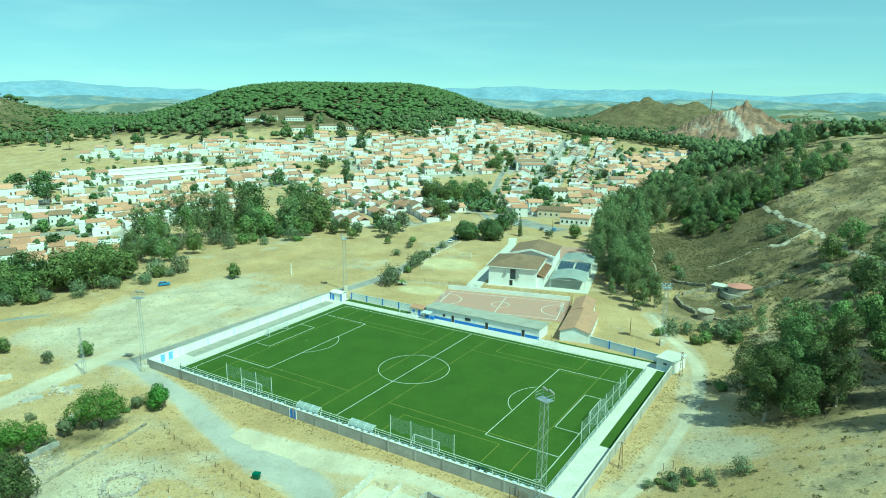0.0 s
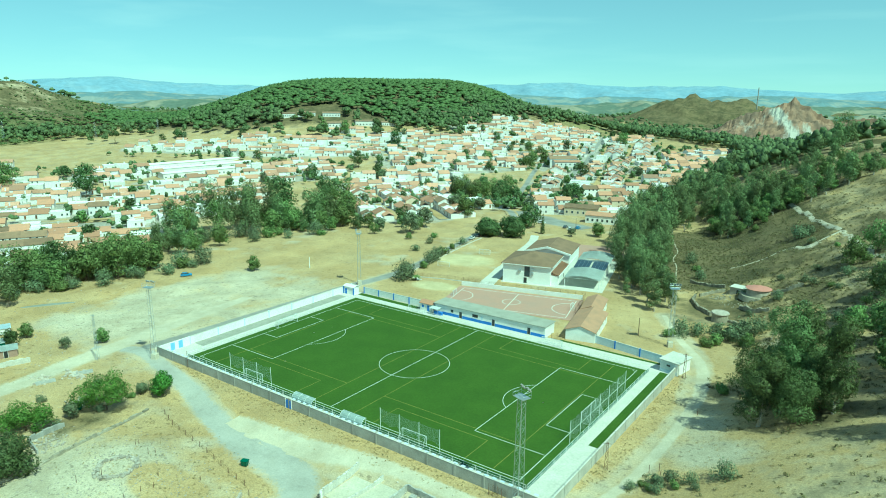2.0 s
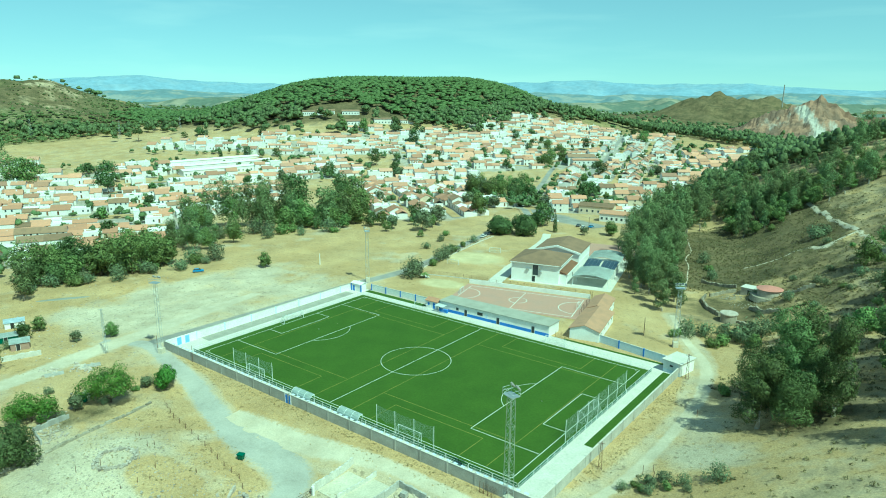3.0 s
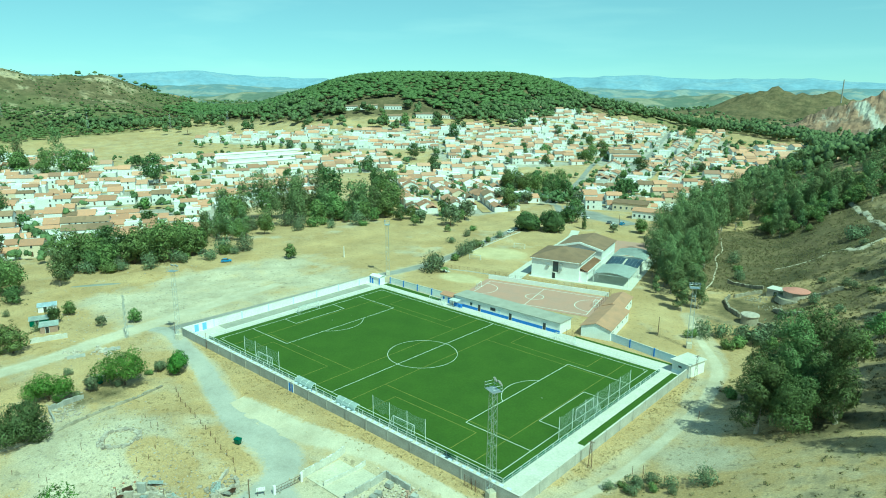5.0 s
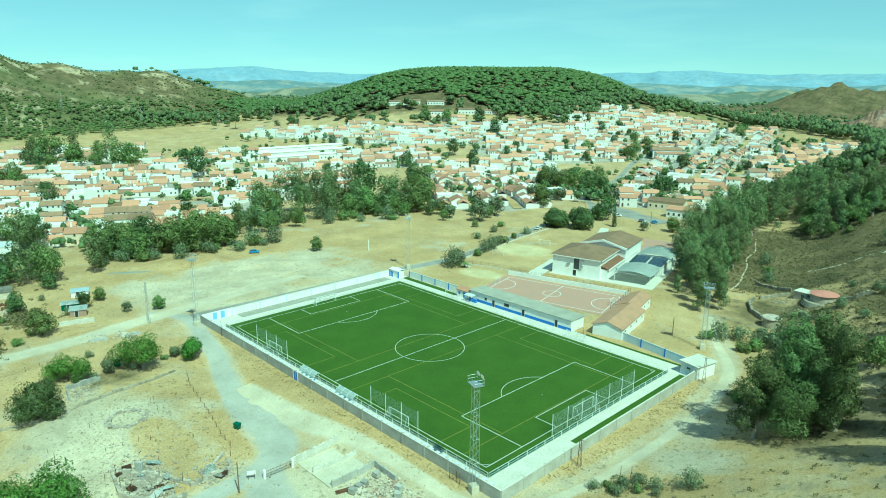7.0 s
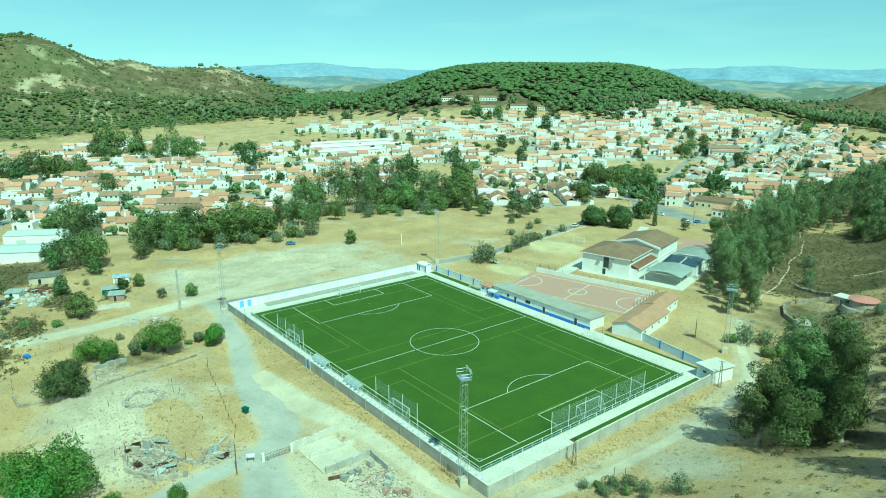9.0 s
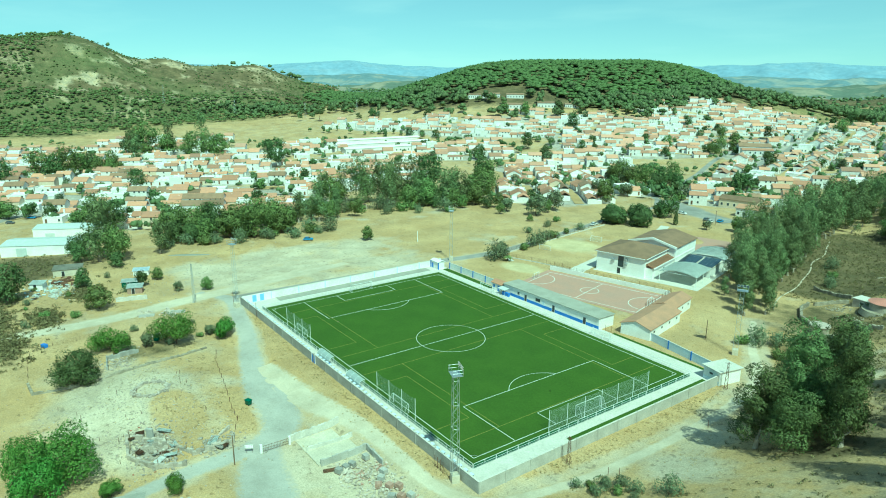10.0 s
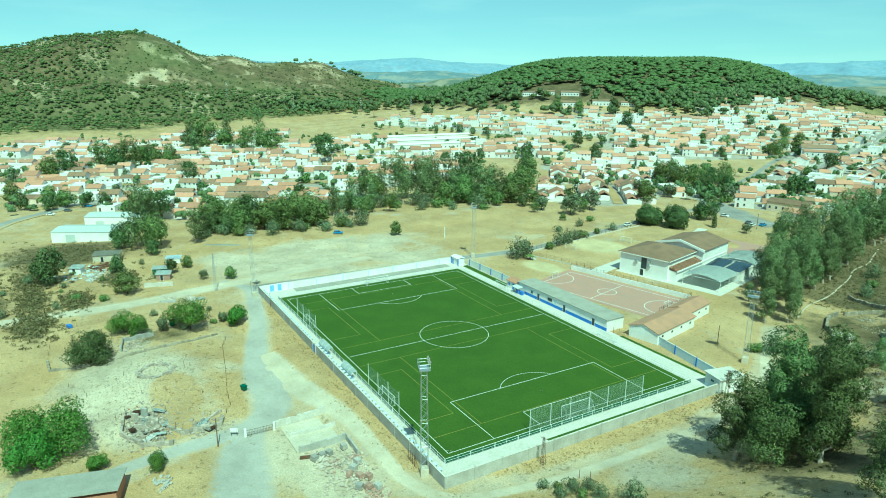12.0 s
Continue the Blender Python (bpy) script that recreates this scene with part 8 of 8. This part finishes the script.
for k in range(24):
    rg = random.Random(700 + k)
    cx, cy, rx, ry = ((10, -77, 6, 3.6), (16, -66, 2.5, 3.5), (-112, -82, 9, 6))[0 if k < 12 else 1 if k < 15 else 2]
    m, label = ((M_sheet, "loose pale corrugated sheet on rubble"), (M_white, "white board lying on rubble"), (M_rust, "rusty corrugated sheet on rubble"), (M_palegrey, "grey fibre cement sheet on rubble"))[rg.randrange(4)]
    metal_sheet(cx + rg.uniform(-rx, rx), cy + rg.uniform(-ry, ry), rg.uniform(0, 180), rg.uniform(-16, 16), rg.uniform(0.8, 1.6), rg.uniform(1.2, 2.6), m, label, rg.uniform(0.3, 0.7))
for x, y, h, lean in ((4.2, -80.2, 2.2, 6), (8.1, -80.9, 2.0, -4), (12.4, -80.8, 2.4, 3), (16.8, -77.9, 2.2, -8), (6.2, -76.4, 2.6, 5), (10.6, -75.0, 2.3, -5), (13.8, -72.3, 2.1, 9)):
    pole(x, y, h, "crooked wooden post in the ruined farm", M_wood, 0.07, kind="post", lean=lean)


def field_stones():
    rng = random.Random(91)
    spots = []
    while len(spots) < 1500:
        x, y = rng.gauss(-6, 16), rng.gauss(-77, 9)
        if off_road(x, y) > 4 and y < -60 and n2(x, y, 8, 51.0) > rng.uniform(-0.5, 0.3):
            spots.append((x, y, height(x, y) + 0.02, rng.uniform(0.05, 0.2)))
    stones("field_stones", spots, M_rubble, "small pale stones strewn over the dry field", 92)
    spots = []
    while len(spots) < 500:
        x, y = rng.gauss(-95, 22), rng.gauss(-30, 26)
        if off_road(x, y) > 4:
            spots.append((x, y, height(x, y) + 0.02, rng.uniform(0.08, 0.3)))
    stones("field_stones", spots, M_rubble, "pale stones strewn over the open ground", 93)


field_stones()
# garden plots and their fences
fence([(14.5, -63.5), (8.5, -60.6), (3.0, -60.0), (-6.0, -58.2), (-22.0, -55.4), (-31.0, -52.5)], 1.1, "sagging wire fence with crooked posts", 3.2)
G0 = "low dry-stone garden wall with rough blocks"
low_wall([(-29.3, -93.7), (-27.4, -86.0), (-27.0, -80.0), (-29.0, -70.0), (-30.8, -61.8), (-33.0, -54.5)], 0.5, 0.5, M_stone, G0, uneven=0.8)
low_wall([(-29.3, -93.7), (-35.0, -94.0)], 0.7, 0.5, M_stone, G0, uneven=0.5)
fence([(-35.0, -94.0), (-47.4, -93.1), (-54.5, -91.4), (-55.4, -86.8), (-55.4, -81.4), (-56.4, -74.9)], 1.1, "crooked dark fence of boards and wire round a garden", 3.6, M_wood)
low_wall([(-32.0, -78.0), (-38.5, -77.0), (-39.5, -69.5)], 1.2, 0.3, M_grey, "ruined grey block wall in the garden", uneven=0.5)
stones("garden_rubble", heap(-35, -76, 5, 5, 90, 0.12, 0.4, 14, 0.2) + heap(-47, -62, 4, 5, 60, 0.2, 0.5, 15, 0.3), M_rubble, "rubble and scrap in the garden", 8)


def shack(x, y, turn, w, d, h, label, wall_mat, roof_mat):
    top = thing("shack", label, "shed", pose(x, y, height(x, y), 0, 0, turn))
    bm = bmesh.new()
    box(bm, 0, w, 0, d, -0.4, h)
    part("wall", bm, wall_mat, top)
    bm = bmesh.new()
    vs = [bm.verts.new(p) for p in ((-0.3, -0.3, h + 0.05), (w + 0.3, -0.3, h + 0.05), (w + 0.3, d + 0.3, h + 0.6), (-0.3, d + 0.3, h + 0.6))]
    bmesh.ops.solidify(bm, geom=[bm.faces.new(vs)], thickness=-0.08)
    part("roof", bm, roof_mat, top)
    windowed("door", top, w * 0.3, w * 0.3 + 0.9, -0.01, 0.0, 1.9, M_dark)
    return top


shack(-127, -79, 75, 9, 5, 2.4, "tumbledown pale shack with grey roof", M_track_slab, M_flatroof)
shack(-115, -87, 60, 4, 3, 2.0, "small makeshift hut of white boards", M_white, M_sheet)
shack(-91, -62, 70, 4.4, 3, 2.0, "small pinkish brick shed with pale sheet roof", M_redtile, M_sheet)
shack(-100, -62, 70, 5, 2.4, 1.8, "green tarpaulin shelter over wooden posts", M_greenplastic, M_sheet)
shack(-112, -56, 70, 5, 2.6, 1.8, "small shed with light blue sheet roof", M_white, M_paleblue)
low_wall([(-84.6, -66.5), (-81.8, -58.0)], 1.4, 0.4, M_apron, "pale low wall in front of a shed", uneven=0.1)
stones("scrap_heap", heap(-112, -83, 12, 8, 90, 0.15, 0.7, 20, 0.3), M_sheet, "scattered metal scrap and sheets", 21)
stones("scrap_heap", heap(-108, -79, 12, 8, 70, 0.15, 0.6, 22, 0.3), M_palegrey, "scattered pale boards and appliances", 23)
stones("scrap_heap", heap(-118, -76, 6, 5, 60, 0.3, 0.8, 24, 0.4), M_rust, "scattered rusty scrap", 25)

# the pale farm shed at the spur road
t = thing("farm_shed", "long shed of brick with pale sheet metal roof", "shed", pose(33.6, -84.4, height(33, -86), 0, 0, -105))
bm = bmesh.new()
box(bm, 0, 16.0, -7.0, 0, -0.6, 2.6)
part("wall", bm, M_brick, t)
bm = bmesh.new()
for v in box(bm, -0.4, 16.4, -7.4, 0.4, 2.7, 2.82):
    v.co.z += (v.co.y + 7.4) * 0.09
part("roof", bm, M_flatroof, t, "pale grey-green fibre cement roof")
stones("yard_junk", heap(30.5, -77, 3, 2, 40, 0.12, 0.42, 30, 0.6), M_palegrey, "white appliances and scrap in the yard", 31)

# gate by the foundations
g = thing("field_gate", "dark metal field gate between white pillars", "gate", pose(22.3, -60.9, height(22, -58), 0, 0, 88))
for x in (0.0, 5.6):
    bm = bmesh.new()
    box(bm, x - 0.22, x + 0.22, -0.22, 0.22, -0.4, 1.8)
    part("pillar", bevelled(bm, 0.03), M_white, g)
bm = bmesh.new()
for z in (0.25, 0.8, 1.35):
    rod(bm, (0.25, 0, z), (5.35, 0, z), 0.03)
for k in range(18):
    rod(bm, (0.25 + 0.3 * k, 0, 0.25), (0.25 + 0.3 * k, 0, 1.35), 0.018, 0.018, 4)
part("gate_frame", bm, M_rust, g)
s = thing("sign_board", "small white sign board on posts by the road", "sign", pose(20.6, -63.4, height(20.6, -63.4), 0, 0, 60))
for x in (0.2, 1.3):
    bm = bmesh.new()
    rod(bm, (x, 0, -0.3), (x, 0, 1.6), 0.035)
    part("post", bm, M_rust, s)
bm = bmesh.new()
box(bm, 0, 1.5, -0.03, 0.03, 1.0, 1.7)
part("board", bevelled(bm, 0.01), M_white, s)


def container(x, y, turn):
    top = thing("waste_container", "dark green wheeled waste container at the roadside", "waste bin", pose(x, y, height(x, y), 0, 0, turn))
    bm = bmesh.new()
    lo, hi = (0.5, 0.38), (0.68, 0.52)
    vs = [bm.verts.new((sx * a, sy * b, z)) for (a, b), z in ((lo, 0.2), (hi, 1.2)) for sx, sy in ((-1, -1), (1, -1), (1, 1), (-1, 1))]
    for f in ((0, 3, 2, 1), (4, 5, 6, 7), (0, 1, 5, 4), (1, 2, 6, 5), (2, 3, 7, 6), (3, 0, 4, 7)):
        bm.faces.new([vs[i] for i in f])
    part("bin_body", bevelled(bm, 0.04), M_greenplastic, top)
    bm = bmesh.new()
    box(bm, -0.72, 0.72, -0.56, 0.56, 1.2, 1.3)
    part("lid", bevelled(bm, 0.04), M_greenplastic, top)
    for sx in (-0.42, 0.42):
        for sy in (-0.3, 0.3):
            bm = bmesh.new()
            rod(bm, (sx - 0.04, sy, 0.1), (sx + 0.04, sy, 0.1), 0.1, 0.1, 10)
            part("wheel", bm, M_black, top)


container(3.2, -56.4, 20)


def car(x, y, turn, paint, label, z=None):
    top = thing("car", label, "car", pose(x, y, height(x, y) + 0.05 if z is None else z, 0, 0, turn), "parked cars")
    bm = bmesh.new()
    prof = [(-2.05, 0.35), (-2.1, 0.75), (-1.95, 0.95), (-1.1, 1.0), (1.0, 0.98), (1.9, 0.85), (2.05, 0.6), (2.0, 0.35)]
    a, b = [[bm.verts.new((px, s * 0.83, pz)) for px, pz in prof] for s in (-1, 1)]
    bm.faces.new(a)
    bm.faces.new(b[::-1])
    for k in range(len(prof)):
        j = (k + 1) % len(prof)
        bm.faces.new((a[j], a[k], b[k], b[j]))
    part("body", bevelled(bm, 0.05), paint, top)
    bm = bmesh.new()
    prof = [(-1.85, 0.95), (-1.35, 1.42), (0.2, 1.45), (0.95, 0.97)]
    a, b = [[bm.verts.new((px, s * (0.78 if pz < 1 else 0.62), pz)) for px, pz in prof] for s in (-1, 1)]
    bm.faces.new(a)
    bm.faces.new(b[::-1])
    for k in range(4):
        j = (k + 1) % 4
        bm.faces.new((a[j], a[k], b[k], b[j]))
    part("cabin", bm, M_glass, top, "dark glazed cabin")
    bm = bmesh.new()
    box(bm, -1.35, 0.2, -0.62, 0.62, 1.44, 1.48)
    part("roof", bevelled(bm, 0.02), paint, top)
    for sx in (-1.25, 1.3):
        for sy in (-0.8, 0.8):
            bm = bmesh.new()
            rod(bm, (sx, sy - 0.1, 0.32), (sx, sy + 0.1, 0.32), 0.32, 0.32, 14)
            w = part("wheel", bm, M_black, top)
            bm = bmesh.new()
            rod(bm, (sx, sy - 0.11, 0.32), (sx, sy + 0.11, 0.32), 0.18, 0.18, 10)
            part("rim", bm, M_steel, w)


M_carblue = mat("blue_car_paint", (0.07, 0.24, 0.50), (0.06, 0.2, 0.44), 1.0, 5.0, 0.3, 0, 0, 0.4, 0.5)
M_carwhite = mat("white_car_paint", (0.75, 0.75, 0.74), (0.7, 0.7, 0.69), 1.0, 5.0, 0.3, 0, 0, 0.4, 0.5)
M_cargrey = mat("grey_car_paint", (0.12, 0.125, 0.13), (0.11, 0.11, 0.115), 1.0, 5.0, 0.3, 0, 0, 0.4, 0.5)
car(-124.2, 16.0, 60, M_carblue, "blue parked car on the open ground")
PAINTS = [(M_carwhite, "white parked car on the asphalt"), (M_cargrey, "dark grey parked car on the asphalt"), (M_carblue, "blue parked car on the asphalt")]
for k, (x, y, a) in enumerate(((-42, 183, 100), (-46, 186, 100), (-40, 188, 95), (-62, 190, 10), (-86, 218, 60), (-120, 254, 112), (-130, 280, 112), (-138, 300, 292), (-150, 226, 138), (-154, 231, 138),
                               (-160, 237, 138), (-164, 242, 138), (-255, -92, 60), (-262, -84, 60), (-270, -74, 60), (-236, 6, 60), (-240, 12, 62), (-245, 20, 60), (-70, 134, 100), (-71, 141, 100))):
    car(x, y, a, *PAINTS[k % 3], z=height(x, y) + 0.45 if y > 200 else None)


# ---- the round hut and stone pens on the slope ----
def round_hut():
    z = height(60, 106)
    top = thing("stone_hut", "round pale stone hut with low pink-red roof", "hut", pose(61.8, 106.5, z))
    bm = bmesh.new()
    bmesh.ops.create_cone(bm, segments=28, radius1=3.7, radius2=3.6, depth=3.4, cap_ends=True, matrix=Matrix.Translation((0, 0, 1.1)))
    part("wall", bm, M_rubble, top)
    bm = bmesh.new()
    bmesh.ops.create_cone(bm, segments=28, radius1=4.1, radius2=0.1, depth=1.0, cap_ends=True, matrix=Matrix.Translation((0, 0, 3.4)))
    part("roof", bm, M_pinkroof, top)
    bm = bmesh.new()
    bmesh.ops.create_cone(bm, segments=28, radius1=6.0, radius2=5.4, depth=1.6, cap_ends=True, matrix=Matrix.Translation((0, 0, -0.2)))
    part("terrace", bm, M_stone, top)
    ann = thing("stone_shed", "flat-roofed pale stone shed beside the hut", "hut", pose(52.2, 110.0, height(53, 110), 0, 0, -8))
    bm = bmesh.new()
    box(bm, 0, 4.9, 0, 4.2, -1.5, 2.6)
    part("wall", bm, M_rubble, ann)
    bm = bmesh.new()
    box(bm, -0.2, 5.1, -0.2, 4.4, 2.6, 2.78)
    part("roof", bevelled(bm, 0.05), M_apron, ann)
    windowed("door", ann, 2.2, 3.3, -0.01, 0.0, 2.0, M_dark)


round_hut()
P0 = "dry-stone retaining wall of rough brown stones"
low_wall([(42.5, 104.0), (43.2, 98.0), (47.0, 91.0), (52.0, 86.5)], 1.25, 0.7, M_stone, P0, uneven=0.25)
low_wall([(43.5, 105.5), (46.5, 111.0), (50.0, 113.0)], 1.0, 0.6, M_stone, P0, uneven=0.4)
low_wall([(58.5, 96.0), (63.0, 91.5), (68.0, 90.5)], 1.3, 0.6, M_stone, P0, uneven=0.4)
low_wall([(66.0, 104.0), (71.0, 103.0), (75.0, 103.5)], 1.2, 0.6, M_stone, P0, uneven=0.4)
low_wall([(56.5, 84.0), (61.0, 81.5), (64.0, 81.0)], 0.9, 0.7, M_stone, P0, uneven=0.6)
low_wall([(36, 121), (42, 119.5), (49, 117.5)], 1.1, 0.6, M_stone, P0, uneven=0.4)
t = thing("stone_well", "round stone well tank with pale concrete lid", "well", pose(55.6, 83.2, height(55.6, 83.2)))
bm = bmesh.new()
bmesh.ops.create_cone(bm, segments=24, radius1=2.5, radius2=2.3, depth=3.4, cap_ends=True, matrix=Matrix.Translation((0, 0, 0.9)))
part("wall", bm, M_stone, t)
bm = bmesh.new()
bmesh.ops.create_cone(bm, segments=24, radius1=2.7, radius2=2.6, depth=0.3, cap_ends=True, matrix=Matrix.Translation((0, 0, 2.75)))
part("lid", bm, M_rubble, t)
stones("slope_stones", heap(50, 106, 6, 5, 80, 0.08, 0.3, 40, 0.2) + heap(57, 100, 8, 5, 60, 0.08, 0.25, 41, 0.1), M_stone, "loose brown stones round the hut", 42)
ribbon("path_hill", [(52, 222), (59.3, 208), (69.7, 184.5), (79.2, 165.6), (89.7, 127), (97, 110), (108, 92)], 3.0, M_rockpale, "pale rutted path on the hillside", lift=0.26, every=2.5, wobble=0.6, fall=0.4)
ribbon("path_hill", [(78.5, 166), (74, 162), (69.8, 154), (62, 158), (54, 153), (44, 147)], [3.4, 6.0, 5.0, 2.4, 1.6, 1.2], M_rockpale, "pale rutted path on the hillside", lift=0.26, every=2.5, wobble=0.6, fall=0.4)
ribbon("path_scrub", [(8, 192), (12.5, 180), (17.5, 167), (19.5, 154), (24.5, 142), (28, 130), (31.5, 118), (33.5, 104), (38, 92)], 0.8, M_rockpale, "narrow earth path through scrub", lift=0.14, every=2.5, wobble=0.7, fall=0.3)


# ---- dry weeds along the walls and tracks ----
def weeds():
    rng = random.Random(12)
    spots = []
    while len(spots) < 2600:
        k = rng.random()
        if k < 0.3:
            x, y = rng.uniform(-58, 58), WY0 - 0.5 - abs(rng.gauss(0, 2.4))
        elif k < 0.5:
            x, y = WX1 + 0.6 + abs(rng.gauss(0, 2.2)), rng.uniform(-38, 34)
        elif k < 0.7:
            x, y = rng.gauss(-10, 16), rng.gauss(-66, 9)
        elif k < 0.85:
            x, y = rng.gauss(74, 9), rng.gauss(-8, 18)
        else:
            x, y = rng.uniform(-110, -60), rng.uniform(-120, -50)
        if off_road(x, y) < 2.6 or (y > WY0 and WX0 < x < WX1 and y < 38):
            continue
        s = rng.uniform(0.1, 0.3)
        spots.append((x, y, height(x, y) - 0.03, s * 1.1, s))
    forest("weeds", spots, M_tuft, "dry weeds beside walls and tracks", 12, 0.8)
    forest("weeds_green", [(x + 0.7, y + 0.5, z, h * 0.9, r * 0.9) for x, y, z, h, r in spots[::4]], M_shrub, "small dull green weeds beside walls", 9, 1.1)


weeds()
for x, y, s in ((69, -19, 0.9), (71.5, -17.5, 1.0), (73, -20, 0.9), (75, -18.5, 0.8), (70.5, -22, 0.8), (76.5, -20.5, 0.6)):
    plant("bush", x, y, s * 0.8, None, "brambles by the track")


# ---- small things in the gardens and beside the walls ----
t = thing("water_tank", "green plastic water tank in the garden", "tank", pose(-44.8, -63.9, height(-44.8, -63.9)))
bm = bmesh.new()
bmesh.ops.create_cone(bm, segments=18, radius1=0.75, radius2=0.72, depth=1.7, cap_ends=True, matrix=Matrix.Translation((0, 0, 0.85)))
part("tank_body", bevelled(bm, 0.05), M_greenplastic, t)
bm = bmesh.new()
bmesh.ops.create_cone(bm, segments=14, radius1=0.3, radius2=0.26, depth=0.14, cap_ends=True, matrix=Matrix.Translation((0, 0, 1.77)))
part("lid", bm, M_black, t)
t = thing("blue_crate", "faded blue crate beside the garden fence", "crate", pose(-55.6, -88.6, height(-55.6, -88.6), 0, 0, 25))
bm = bmesh.new()
box(bm, -0.8, 0.8, -0.5, 0.5, 0, 0.9)
part("crate_body", bevelled(bm, 0.05), M_blue, t)
for x, y, w, a in ((-64.4, -62.0, 4.2, 12), (-62.7, -54.0, 4.6, 8)):
    t = thing("plank_stack", "stack of pale weathered planks on bare ground", "planks", pose(x, y, height(x, y), 0, 0, 60 + a), "stacks of planks")
    for k in range(7):
        bm = bmesh.new()
        box(bm, -w / 2 + 0.1 * (k % 3), w / 2 - 0.13 * (k % 2), -0.9 + 0.27 * k, -0.66 + 0.27 * k, 0.0, 0.28 + 0.07 * (k % 3))
        part("plank", bm, M_palegrey, t)
for x, y, h in ((67.0, -15.4, 1.7), (69.2, -16.0, 1.3), (68.5, -14.3, 1.6), (73.7, -17.4, 1.6), (68.0, 12.7, 1.8)):
    pole(x, y, h, "dark rusty fence post beside the track", M_rust, 0.06, kind="fence_post", lean=6 if h < 1.5 else 0)
for x, y, s in ((67.5, -20.5, 0.55), (69.0, -21.5, 0.6), (66.0, -22.0, 0.5), (70.5, -19.5, 0.45), (80.0, -16.9, 1.0)):
    plant("bush", x, y, s, None, "slope bushes")
g = thing("wall_gate", "bright blue metal gate in the grey wall", "gate", pose(-7.1, WY0 - 0.17, 0))
for s in (-1, 1):
    bm = bmesh.new()
    box(bm, min(0.02 * s, 0.85 * s), max(0.02 * s, 0.85 * s), -0.03, 0.03, -0.2, 2.0)
    leaf = part("gate_leaf", bevelled(bm, 0.01), M_blue, g)
    bm = bmesh.new()
    rod(bm, (0.14 * s, -0.06, 0.95), (0.14 * s, -0.06, 1.15), 0.02)
    part("handle", bm, M_steel, leaf)
    bm = bmesh.new()
    box(bm, 0.96 * s - 0.1, 0.96 * s + 0.1, -0.06, 0.04, -0.3, 2.3)
    part("gate_post", bm, M_white, g)

# tree variants that found no place
for group in list(TREES.values()):
    for base in group:
        if base.name not in PLANTED:
            for o in (*base.children, base):
                bpy.data.objects.remove(o)
